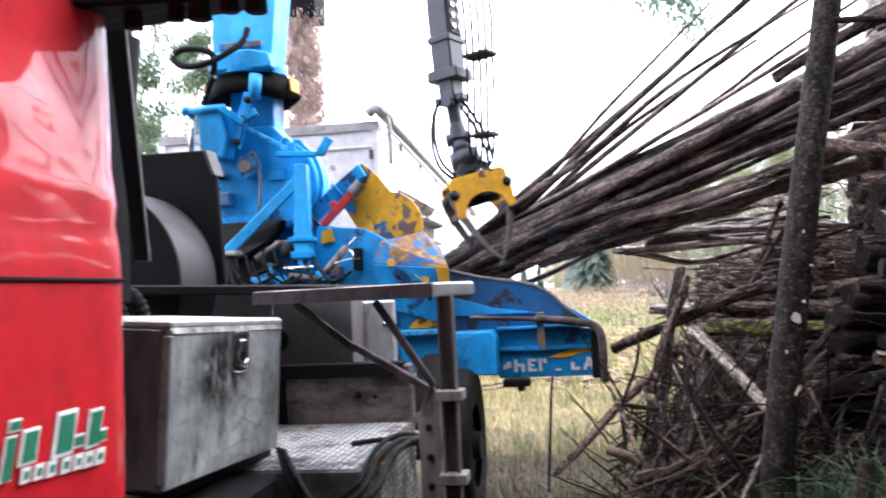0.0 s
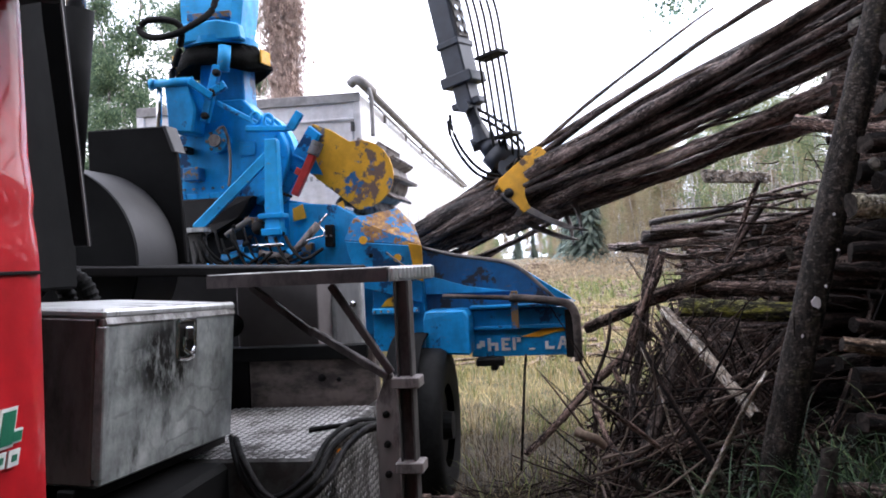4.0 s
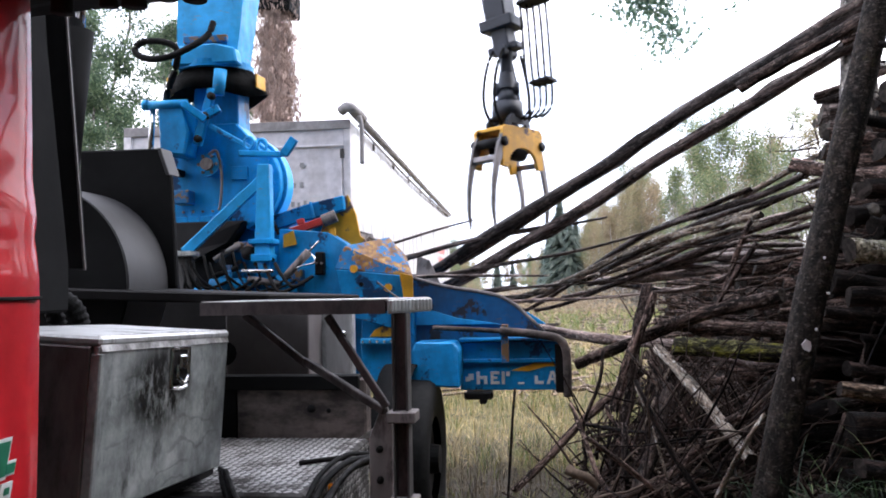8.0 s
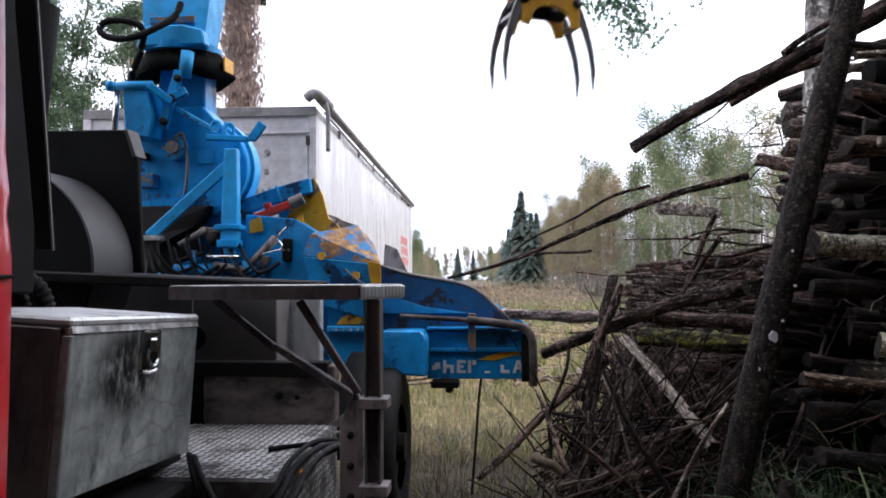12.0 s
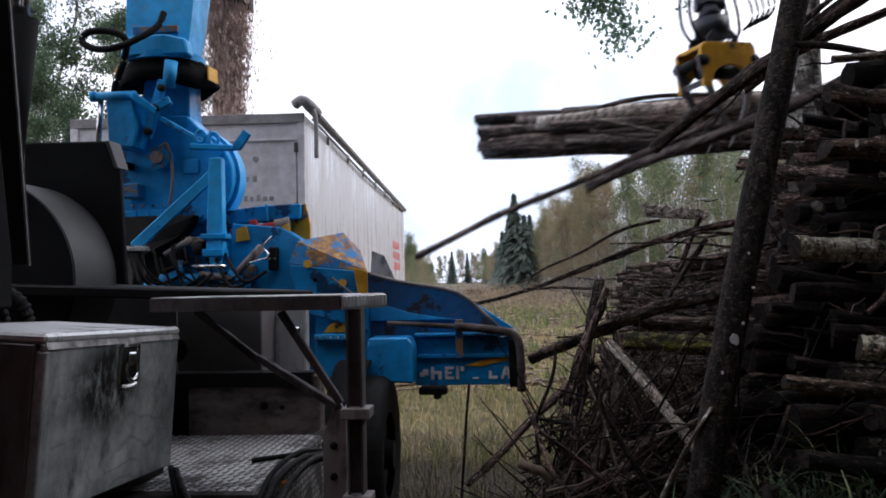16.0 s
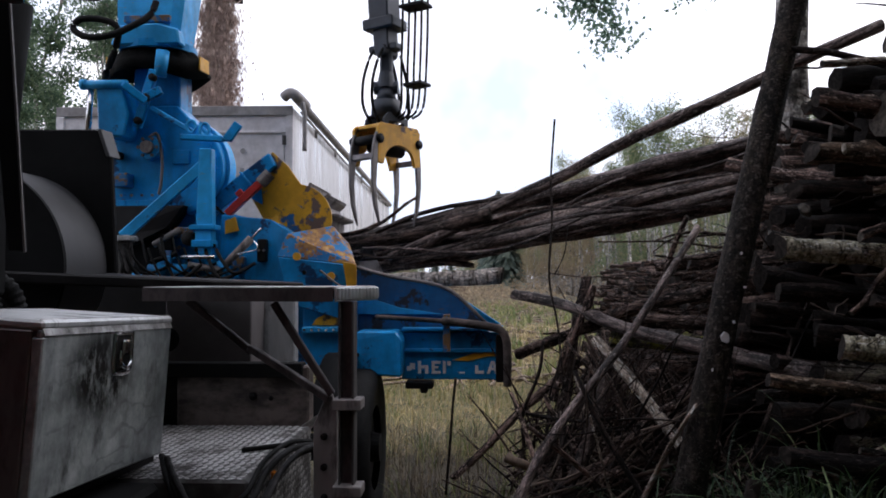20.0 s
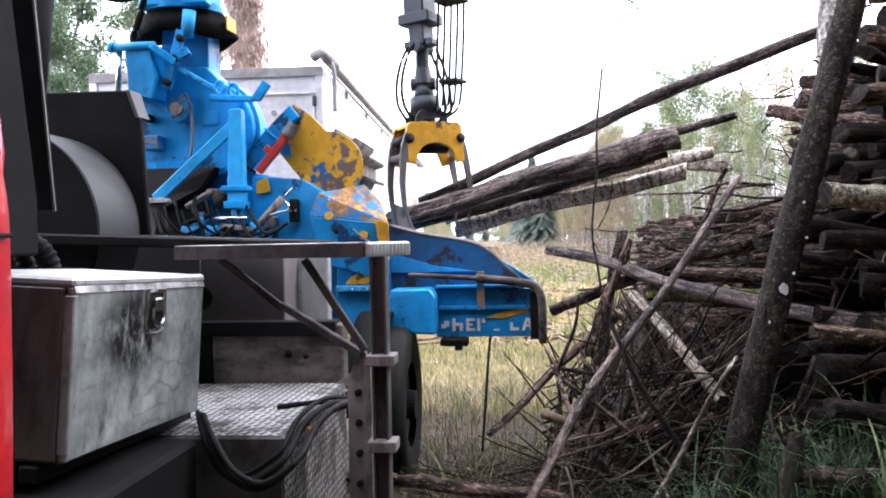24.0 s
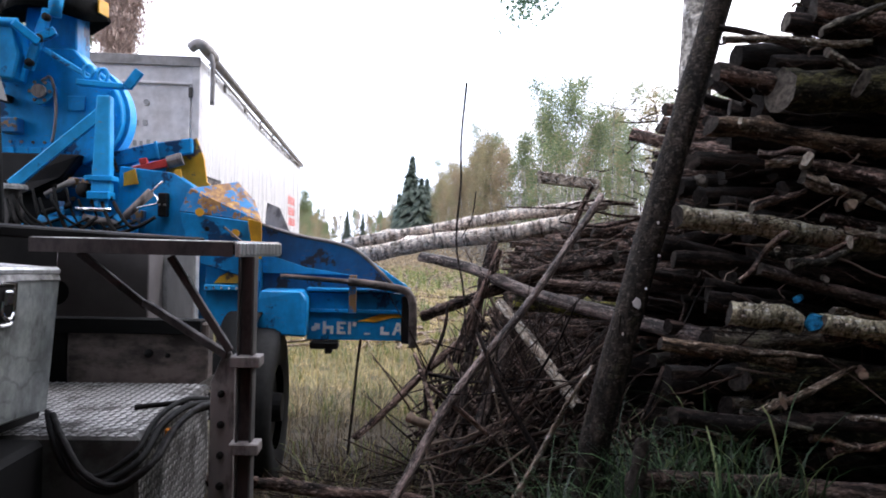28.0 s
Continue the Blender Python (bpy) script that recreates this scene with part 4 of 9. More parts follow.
    for k in range(17):
        bm.faces.new((rows[1][k][0], rows[1][k][1], rows[1][k + 1][1], rows[1][k + 1][0]))
        bm.faces.new((rows[0][k][1], rows[0][k][0], rows[0][k + 1][0], rows[0][k + 1][1]))
        for e in (0, 1):
            bm.faces.new((rows[0][k][e], rows[1][k][e], rows[1][k + 1][e], rows[0][k + 1][e]))
    bmesh.ops.recalc_face_normals(bm, faces=bm.faces)
    tpart("mudguard", bm, DEAD_BLACK, "black mudguard", smooth=True)


frame_parts()


# ---- wood chipper ----
chipper = empty("wood_chipper", pose(-1.7, 6.0, 0.9), "blue wood chipper with scraped yellow patches and steel infeed table", "wood chipper")
CI = Matrix.Translation((1.7, -6.0, -0.9))


def cpart(name, bm, material, label="", parent=None, smooth=False):
    bmesh.ops.transform(bm, matrix=CI, verts=bm.verts)
    return part(name, bm, material, parent or chipper, label, smooth)


def disc(bm, c, r, depth, axis="Y", n=48, r2=None):
    rot = {"Y": Matrix.Rotation(math.pi / 2, 4, "X"), "X": Matrix.Rotation(math.pi / 2, 4, "Y"), "Z": Matrix()}[axis]
    bmesh.ops.create_cone(bm, cap_ends=True, segments=n, radius1=r, radius2=r if r2 is None else r2, depth=depth, matrix=Matrix.Translation(c) @ rot)
    return bm


def bolt(p, r, parent, mat=BLUE, axis="Y"):
    bm = B()
    disc(bm, p, r, 0.014, axis, 6)
    return cpart("bolt", bm, mat, "", parent)


def chipper_body():
    # rotor housing: a flat face with a rounded right side
    bm = B()
    arc = [(-2.24 + 0.38 * math.cos(a), 2.40 + 0.36 * math.sin(a)) for a in np.linspace(-1.25, 1.15, 16)]
    prof = [(-2.82, 2.14), (-2.12, 2.10)] + arc + [(-2.19, 2.84), (-2.45, 2.84), (-2.66, 2.62), (-2.82, 2.50)]
    slab(bm, [(x, 5.58, z) for x, z in prof], 0.26, (0, 1, 0), 0.01)
    hous = cpart("rotor_housing", bm, BLUE, "round blue rotor housing")
    bm = B()
    strip = []
    for a in np.linspace(-1.2, 1.1, 22):
        strip.append([bm.verts.new((-2.24 + r * math.cos(a), y, 2.40 + (r - 0.02) * math.sin(a))) for r, y in ((0.375, 5.67), (0.405, 5.67), (0.405, 5.81), (0.375, 5.81))])
    for p, q in zip(strip, strip[1:]):
        for k in range(4):
            bm.faces.new((p[k], p[(k + 1) % 4], q[(k + 1) % 4], q[k]))
    bm.faces.new(strip[0][::-1])
    bm.faces.new(strip[-1])
    bmesh.ops.recalc_face_normals(bm, faces=bm.faces)
    cpart("housing_band", bm, BLUE_LIGHT, "light blue curved band", hous)
    for k in range(9):
        a = -1.1 + k * 0.27
        bolt((-2.24 + 0.335 * math.cos(a), 5.575, 2.40 + 0.315 * math.sin(a)), 0.011, hous)
    bm = B()
    disc(bm, (-2.368, 5.54, 2.53), 0.085, 0.09, "Y", 32)
    hub = cpart("bearing_hub", bm, BLUE, "blue bearing flange", hous, False)
    bm = B()
    disc(bm, (-2.368, 5.49, 2.53), 0.045, 0.05, "Y", 24)
    cpart("hub_cap", bm, STEEL_RUST, "rusty hub cap", hub)
    for k in range(6):
        a = k * math.pi / 3
        bolt((-2.368 + 0.066 * math.cos(a), 5.49, 2.53 + 0.066 * math.sin(a)), 0.012, hub, STEEL_RUST)
    bm = B()
    pipe(bm, [(-2.36, 5.50, 2.60), (-2.30, 5.50, 2.62), (-2.27, 5.51, 2.45), (-2.28, 5.52, 2.28), (-2.3, 5.53, 2.2)], 0.011, 8)
    cpart("thin_hose", bm, STEEL_RUST, "", hous, True)
    bm = B()
    box(bm, (-2.22, 5.566, 2.42), (-2.10, 5.58, 2.52), 0.004)
    cpart("hatch", bm, BLUE, "", hous)
    bm = B()
    box(bm, (-2.66, 5.52, 2.115), (-2.22, 5.58, 2.16), 0.004)
    for i in range(5):
        box(bm, (-2.64 + i * 0.09, 5.51, 2.12), (-2.625 + i * 0.09, 5.52, 2.16), 0)
    cpart("slotted_rail", bm, BLUE, "", hous)
    # discharge neck, turntable ring, skirt and chute
    bm = B()
    slab(bm, [(-2.56, 5.62, 2.7), (-2.18, 5.62, 2.7), (-2.19, 5.62, 3.12), (-2.52, 5.62, 3.12)], 0.24, (0, 1, 0), 0.01)
    neck = cpart("discharge_neck", bm, BLUE, "blue discharge neck")
    bm = B()
    ring = []
    n = 26
    for r, z in ((0.27, 3.25), (0.345, 3.16), (0.365, 3.05)):
        ring.append([bm.verts.new((-2.385 + (r + (0.015 * math.sin(5 * a) if z < 3.08 else 0)) * math.cos(a), 5.72 + 0.8 * r * math.sin(a), z + (0.035 * math.sin(3 * a + 0.5) if z < 3.08 else 0))) for a in np.linspace(0, 2 * math.pi, n, endpoint=False)])
    for a, b in zip(ring, ring[1:]):
        for i in range(n):
            bm.faces.new((a[i], b[i], b[(i + 1) % n], a[(i + 1) % n]))
    bmesh.ops.solidify(bm, geom=list(bm.faces), thickness=0.012)
    cpart("rubber_skirt", bm, RUBBER, "black ragged rubber skirt", neck, True)
    bm = B()
    disc(bm, (-2.385, 5.72, 3.265), 0.27, 0.05, "Z", 40)
    tt = cpart("turntable", bm, BLUE, "blue turntable collar")
    for a in (-0.12, 3.35):
        bm = B()
        c, s = math.cos(a), math.sin(a)
        p = Vector((-2.385 + 0.345 * c, 5.72 + 0.30 * s, 3.10))
        t = Vector((-s, c, 0)) * 0.07
        slab(bm, [p - t, p + t, p + t + Vector((0, 0, 0.10)), p - t + Vector((0, 0, 0.10))], 0.012, (c, s, 0), 0.002)
        cpart("yellow_marker", bm, YELLOW, "scuffed yellow band", tt)
    bm = B()
    slab(bm, [(-2.63, 5.46, 3.25), (-2.13, 5.46, 3.25), (-2.15, 5.46, 3.36), (-2.30, 5.46, 3.40), (-2.58, 5.46, 3.39)], 0.12, (0, 1, 0), 0.012)
    cpart("collar_plate", bm, BLUE_LIGHT, "", tt)
    bm = B()
    vs = []
    for z, x0, x1, y0, y1 in ((3.24, -2.60, -2.19, 5.52, 5.85), (3.55, -2.62, -2.16, 5.55, 5.9), (4.0, -2.64, -2.14, 5.62, 6.0), (4.8, -2.7, -2.2, 6.0, 6.6), (5.3, -2.8, -2.3, 6.6, 7.4)):
        vs.append([bm.verts.new(p) for p in ((x0, y0, z), (x1 - 0.06, y0, z), (x1, y0 + 0.06, z), (x1, y1, z), (x0, y1, z))])
    for a, b in zip(vs, vs[1:]):
        for i in range(5):
            bm.faces.new((a[i], a[(i + 1) % 5], b[(i + 1) % 5], b[i]))
    bm.faces.new(vs[0][::-1])
    bm.faces.new(vs[-1])
    bmesh.ops.recalc_face_normals(bm, faces=bm.faces)
    ch = cpart("discharge_chute", bm, BLUE_LIGHT, "light blue discharge chute")
    bm = B()
    box(bm, (-2.55, 5.50, 3.42), (-2.22, 5.535, 3.47), 0.004)
    cpart("chute_strip", bm, BLUE_WORN, "", ch)
    bm = B()
    pipe(bm, [(-2.30, 5.46, 3.55), (-2.33, 5.42, 3.44), (-2.42, 5.34, 3.34), (-2.55, 5.28, 3.26), (-2.70, 5.27, 3.25), (-2.80, 5.28, 3.31), (-2.76, 5.3, 3.38), (-2.62, 5.31, 3.38), (-2.52, 5.33, 3.33), (-2.54, 5.36, 3.2), (-2.62, 5.4, 3.05), (-2.66, 5.42, 2.9)], 0.022, 12, False, 0.12)
    cpart("looped_hose", bm, RUBBER, "black hose in a loop", ch, True)
    bm = B()
    vs = []
    for c, w in (((-2.55, 7.0, 5.1), 0.24), ((-3.0, 8.6, 6.2), 0.24), ((-3.55, 10.3, 6.45), 0.23), ((-3.62, 10.75, 6.2), 0.23)):
        vs.append([bm.verts.new((c[0] + dx * w, c[1] + 0.1 * dz, c[2] + dz * w)) for dx, dz in ((-1, -1), (1, -1), (1, 1), (-1, 1))])
    for a, b in zip(vs, vs[1:]):
        for i in range(4):
            bm.faces.new((a[i], a[(i + 1) % 4], b[(i + 1) % 4], b[i]))
    bm.faces.new(vs[0][::-1])
    bm.faces.new(vs[-1])
    bmesh.ops.recalc_face_normals(bm, faces=bm.faces)
    cpart("chute_arm", bm, BLUE, "blue chute arm reaching over the trailer", ch)
    bm = B()
    slab(bm, [(-3.88, 10.48, 5.50), (-3.36, 10.48, 5.44), (-3.34, 10.48, 6.4), (-3.88, 10.48, 6.4)], 0.5, (0, 1, 0), 0.01)
    cpart("spout_flap", bm, DEAD_BLACK, "dark spout flap over the trailer", ch)
    # tilt cylinder bracket on the left
    bm = B()
    slab(bm, [(-2.68, 5.36, 2.94), (-2.49, 5.36, 2.94), (-2.45, 5.36, 2.74), (-2.48, 5.36, 2.58), (-2.66, 5.36, 2.60)], 0.2, (0, 1, 0), 0.012)
    hb = cpart("cylinder_guard", bm, BLUE, "blue cylinder guard")
    bm = B()
    rod(bm, (-2.76, 5.36, 2.945), (-2.46, 5.36, 2.945), 0.03, None, 16)
    rod(bm, (-2.78, 5.36, 2.945), (-2.745, 5.36, 2.945), 0.038, None, 16)
    cpart("hinge_bar", bm, BLUE_LIGHT, "", hb, True)
    bm = B()
    rod(bm, (-2.715, 5.37, 2.93), (-2.735, 5.37, 2.60), 0.02, None, 14)
    cpart("chrome_rod", bm, CHROME, "bright chrome piston rod", hb, True)
    bm = B()
    beam(bm, (-2.48, 5.34, 2.94), (-2.34, 5.40, 2.83), 0.06, 0.05)
    beam(bm, (-2.36, 5.42, 2.86), (-2.25, 5.44, 2.92), 0.05, 0.06)
    beam(bm, (-2.30, 5.44, 3.06), (-2.42, 5.44, 2.66), 0.05, 0.06)
    beam(bm, (-2.33, 5.46, 2.80), (-2.02, 5.44, 2.62), 0.04, 0.035)
    lk = cpart("link_arm", bm, BLUE, "blue linkage arm")
    for p in ((-2.34, 5.40, 2.86), (-2.30, 5.41, 3.0), (-2.40, 5.41, 2.70)):
        bm = B()
        disc(bm, p, 0.026, 0.04, "Y", 18)
        cpart("pivot_pin", bm, STEEL_DARK, "", lk, True)
    bm = B()
    rod(bm, (-2.27, 5.46, 3.02), (-2.25, 5.46, 3.20), 0.045, None, 18)
    cpart("swing_motor", bm, BLUE_LIGHT, "", lk, True)
    # lugs, hook, post and diagonal strut
    for x, z in ((-2.03, 2.655), (-1.935, 2.635)):
        bm = B()
        pipe(bm, [(x + 0.032 * math.cos(a), 5.42, z + 0.042 * math.sin(a)) for a in np.linspace(0, 2 * math.pi, 10, endpoint=False)], 0.012, 8, True)
        cpart("lifting_lug", bm, BLUE_LIGHT, "", hous, True)
    bm = B()
    beam(bm, (-2.10, 5.42, 2.585), (-1.80, 5.42, 2.565), 0.06, 0.04)
    beam(bm, (-1.82, 5.42, 2.565), (-1.74, 5.40, 2.56), 0.03, 0.03)
    beam(bm, (-1.765, 5.38, 2.555), (-1.685, 5.38, 2.665), 0.03, 0.065)
    cpart("handle_hook", bm, BLUE, "bent blue hook", hous)
    bm = B()
    slab(bm, [(-1.985, 5.38, 1.86), (-1.865, 5.38, 1.86), (-1.875, 5.38, 2.5), (-1.96, 5.38, 2.5)], 0.09, (0, 1, 0), 0.008)
    post = cpart("support_post", bm, BLUE_LIGHT, "blue support post")
    bm = B()
    box(bm, (-2.02, 5.36, 1.94), (-1.84, 5.49, 1.975), 0.005)
    box(bm, (-2.0, 5.35, 1.82), (-1.86, 5.49, 1.87), 0.005)
    rod(bm, (-1.93, 5.42, 1.55), (-1.93, 5.42, 1.84), 0.045, None, 16)
    cpart("post_clamp", bm, BLUE, "", post)
    bm = B()
    beam(bm, (-2.45, 5.30, 1.89), (-1.93, 5.42, 2.40), 0.045, 0.075, 0.006)
    cpart("diagonal_strut", bm, BLUE_LIGHT, "light blue diagonal strut", post)
    bm = B()
    box(bm, (-2.50, 5.16, 1.86), (-2.33, 5.28, 1.885), 0.004)
    for i in range(8):
        box(bm, (-2.495 + i * 0.021, 5.15, 1.885), (-2.485 + i * 0.021, 5.28, 1.895), 0)
    cpart("foot_tread", bm, ALU, "small ribbed step tread", post)
    # lower machine: dark interior, valves and hoses
    bm = B()
    slab(bm, [(-3.1, 5.7, 0.98), (-1.0, 5.7, 0.98), (-1.0, 5.7, 1.62), (-1.5, 5.7, 2.0), (-2.0, 5.7, 2.11), (-3.1, 5.7, 2.11)], 1.0, (0, 1, 0), 0.01)
    low = cpart("machine_base", bm, BLUE, "blue machine base")
    bm = B()
    slab(bm, [(-2.72, 5.50, 2.12), (-2.10, 5.50, 2.12), (-2.22, 5.50, 1.96), (-2.45, 5.45, 1.84), (-2.72, 5.45, 1.86)], 0.15, (0, 1, 0), 0.01)
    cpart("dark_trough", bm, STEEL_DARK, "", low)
    for p, q, r, mt in (((-2.3, 5.38, 1.66), (-2.0, 5.40, 1.66), 0.05, BLUE), ((-2.30, 5.45, 1.84), (-2.12, 5.47, 1.95), 0.022, STEEL_RUST), ((-2.18, 5.4, 1.70), (-2.18, 5.55, 1.70), 0.075, BLUE), ((-2.06, 5.34, 1.755), (-1.84, 5.36, 1.75), 0.014, CHROME), ((-2.04, 5.40, 1.88), (-2.04, 5.55, 1.88), 0.05, STEEL_DARK), ((-2.5, 5.42, 1.62), (-1.7, 5.45, 1.62), 0.03, BLUE), ((-2.16, 5.36, 1.80), (-2.16, 5.36, 1.60), 0.022, BLUE), ((-2.28, 5.36, 1.72), (-2.1, 5.37, 1.78), 0.018, STEEL_DARK), ((-1.82, 5.38, 1.72), (-1.72, 5.39, 1.60), 0.02, BLUE), ((-2.02, 5.36, 1.70), (-1.80, 5.38, 1.66), 0.025, STEEL_RUST)):
        bm = B()
        rod(bm, p, q, r, None, 16)
        cpart("valve_pipe", bm, mt, "", low, True)
    for x, z in ((-2.10, 1.82), (-1.98, 1.80), (-1.86, 1.83), (-2.22, 1.90), (-1.80, 1.70)):
        bolt((x, 5.40, z), 0.016, low, STEEL_DARK)
    bm = B()
    slab(bm, [(-2.47, 5.20, 1.86), (-2.36, 5.20, 1.86), (-2.34, 5.20, 1.72), (-2.38, 5.20, 1.56), (-2.43, 5.20, 1.56)], 0.05, (0, 1, 0), 0.006)
    cpart("fork_bracket", bm, STEEL_GREY, "grimy grey bracket", low)
    for k, (x0, x1, z0, z1, y0) in enumerate(((-2.42, -2.30, 1.80, 1.56, 5.18), (-2.39, -2.24, 1.83, 1.57, 5.19), (-2.36, -2.12, 1.82, 1.58, 5.22), (-2.40, -2.35, 1.76, 1.55, 5.16), (-2.20, -1.98, 1.84, 1.60, 5.30))):
        bm = B()
        pipe(bm, [(x0, y0, z0), (x0 + 0.03, y0 - 0.03, z0 - 0.06), (0.6 * x0 + 0.4 * x1, y0 - 0.01, 0.4 * z0 + 0.6 * z1), (x1, y0 + 0.06, z1)], 0.009 + 0.003 * (k % 2), 7)
        cpart("hydraulic_hose", bm, RUBBER, "", low, True)
    # Black panel in place of a real cavity: its shade is put into the colour.
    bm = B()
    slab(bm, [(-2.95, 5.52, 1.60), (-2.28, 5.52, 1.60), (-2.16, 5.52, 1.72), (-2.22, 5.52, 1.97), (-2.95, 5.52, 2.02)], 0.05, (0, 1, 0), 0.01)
    cpart("recess_shade_panel", bm, DEAD_BLACK, "black panel painting in the shaded recess", low)
    rh = random.Random(41)
    for k in range(9):
        x, y = -2.36 + 0.075 * k + 0.03 * rh.random(), 5.30 + 0.10 * rh.random()
        sag = 0.05 + 0.06 * rh.random()
        bm = B()
        pipe(bm, [(x - 0.10, y + 0.06, 1.80 + 0.10 * rh.random()), (x - 0.03, y, 1.74 - sag * 0.4), (x + 0.06, y - 0.02, 1.70 - sag), (x + 0.18 + 0.08 * rh.random(), y + 0.02, 1.66 + 0.06 * rh.random())], 0.008 + 0.005 * rh.random(), 7)
        cpart("hydraulic_hose", bm, (RUBBER, STEEL_DARK, RUBBER)[k % 3], "", low, True)
    for x, z, w, h in ((-2.12, 1.93, 0.10, 0.07), (-1.72, 1.70, 0.09, 0.12), (-1.55, 1.80, 0.06, 0.16), (-2.56, 2.30, 0.12, 0.10), (-2.60, 2.48, 0.05, 0.05)):
        bm = B()
        box(bm, (x - w / 2, 5.47, z - h / 2), (x + w / 2, 5.585, z + h / 2), 0.008)
        lug = cpart("clamp_block", bm, BLUE_WORN if w > 0.06 else STEEL_DARK, "", low)
        for dx in (-0.3, 0.3):
            bolt((x + dx * w, 5.465, z), 0.009, lug, STEEL_RUST)
    for k in range(7):
        bolt((-2.74 + 0.075 * k, 5.575, 2.20), 0.010, hous, STEEL_RUST)
    for k in range(5):
        bolt((-2.79, 5.575, 2.20 + 0.07 * k), 0.010, hous)
    # infeed side body
    bm = B()
    slab(bm, [(-1.88, 5.56, 1.60), (-1.37, 5.50, 1.45), (-1.35, 5.50, 1.93), (-1.50, 5.54, 2.02), (-1.87, 5.58, 2.06)], 0.14, (0, 1, 0), 0.008)
    side = cpart("feed_side_panel", bm, BLUE, "blue feed side panel")
    for x, z, w, h in ((-1.78, 1.98, 0.10, 0.12), (-1.47, 2.0, 0.06, 0.10)):
        bm = B()
        slab(bm, [(x - w / 2, 5.545, z - h / 2), (x + w / 2, 5.54, z - h / 3), (x + w / 4, 5.54, z + h / 2), (x - w / 2, 5.545, z + h / 4)], 0.012, (0, 1, 0), 0.001)
        cpart("scraped_patch", bm, YELLOW, "", side)
    bm = B()
    rod(bm, (-1.88, 5.40, 1.60), (-1.60, 5.40, 1.88), 0.022, 0.030, 16)
    cyl = cpart("feed_cylinder", bm, STEEL_RUST, "rusty hydraulic cylinder", None, True)
    bm = B()
    rod(bm, (-1.60, 5.40, 1.88), (-1.53, 5.40, 1.95), 0.008, None, 12)
    cpart("piston_rod", bm, CHROME, "", cyl, True)
    bm = B()
    pipe(bm, [(-1.68, 5.36, 1.77), (-1.60, 5.35, 1.79), (-1.55, 5.34, 1.80), (-1.54, 5.34, 1.83), (-1.57, 5.36, 1.86)], 0.006, 6)
    cpart("steel_line", bm, CHROME, "", cyl, True)
    # hood in front of the feed roller
    bm = B()
    slab(bm, [(-1.42, 5.40, 1.76), (-1.37, 5.45, 1.915), (-1.10, 5.72, 1.985), (-0.97, 5.66, 1.85), (-0.89, 5.46, 1.70)], 0.012, (0.15, 0.6, -0.8), 0.002)
    hood = cpart("feed_hood", bm, HOOD, "blue hood scraped to yellow and rust")
    bm = B()
    slab(bm, [(-1.42, 5.40, 1.755), (-0.89, 5.45, 1.695), (-0.90, 5.47, 1.30), (-1.30, 5.42, 1.42), (-1.36, 5.41, 1.52)], 0.03, (0, 1, 0), 0.006)
    cpart("hood_side", bm, BLUE, "", hood)
    for x, z in ((-1.285, 1.755), (-0.95, 1.52), (-1.05, 1.62)):
        bm = B()
        disc(bm, (x, 5.40, z), 0.028, 0.012, "Y", 12)
        cpart("round_patch", bm, YELLOW, "", hood)
    for x, z in ((-1.235, 1.645), (-1.02, 1.49)):
        bm = B()
        disc(bm, (x, 5.402, z), 0.016, 0.012, "Y", 14)
        cpart("plate_hole", bm, BLACK, "", hood)
    bm = B()
    pipe(bm, [(-1.12, 5.39, 1.66), (-1.02, 5.38, 1.58), (-0.93, 5.38, 1.52)], 0.007, 6)
    cpart("steel_rod", bm, STEEL_RUST, "", hood, True)
    bm = B()
    slab(bm, [(-0.97, 5.40, 1.72), (-0.88, 5.42, 1.70), (-0.88, 5.43, 1.45), (-0.93, 5.42, 1.47)], 0.016, (0, -1, 0), 0.003)
    cpart("corner_strip", bm, YELLOW, "rusty yellow corner strip", hood)
    bm = B()
    slab(bm, [(-0.95, 5.95, 1.65), (-0.75, 5.9, 1.62), (-0.85, 6.0, 1.82), (-0.95, 6.05, 1.86)], 0.03, (0, 1, 0), 0.004)
    cpart("inner_guard", bm, STEEL_RUST, "", hood)
    # infeed table: near side plate with a rounded fall, board, rail, floor and far side
    bm = B()
    slab(bm, [(-0.92, 5.60, 1.68), (-0.68, 5.60, 1.615), (-0.45, 5.60, 1.575), (-0.31, 5.60, 1.54), (-0.22, 5.60, 1.49), (-0.13, 5.60, 1.41), (0.01, 5.60, 1.27), (0.01, 5.60, 1.22), (-0.92, 5.60, 1.22)], 0.02, (0, 1, 0), 0.004)
    inf = cpart("infeed_side", bm, NAVY, "dark blue infeed side plate with a worn dark rim")
    bm = B()
    pipe(bm, [(-0.92, 5.605, 1.685), (-0.68, 5.605, 1.62), (-0.45, 5.605, 1.58), (-0.31, 5.605, 1.545), (-0.22, 5.605, 1.495), (-0.13, 5.605, 1.415), (0.01, 5.605, 1.275)], 0.014, 8)
    cpart("worn_rim", bm, STEEL_RUST, "", inf, True)
    bm = B()
    slab(bm, [(-0.92, 5.58, 1.50), (-0.60, 5.58, 1.40), (-0.30, 5.58, 1.355), (-0.92, 5.58, 1.355)], 0.015, (0, 1, 0), 0.002)
    cpart("side_gusset", bm, BLUE_LIGHT, "", inf)
    bm = B()
    slab(bm, [(-1.0, 6.75, 1.2), (0.15, 6.75, 1.2), (0.0, 6.75, 1.30), (-0.3, 6.75, 1.5), (-1.0, 6.75, 1.62)], 0.02, (0, 1, 0), 0.004)
    cpart("infeed_far_side", bm, BLUE, "", inf)
    bm = B()
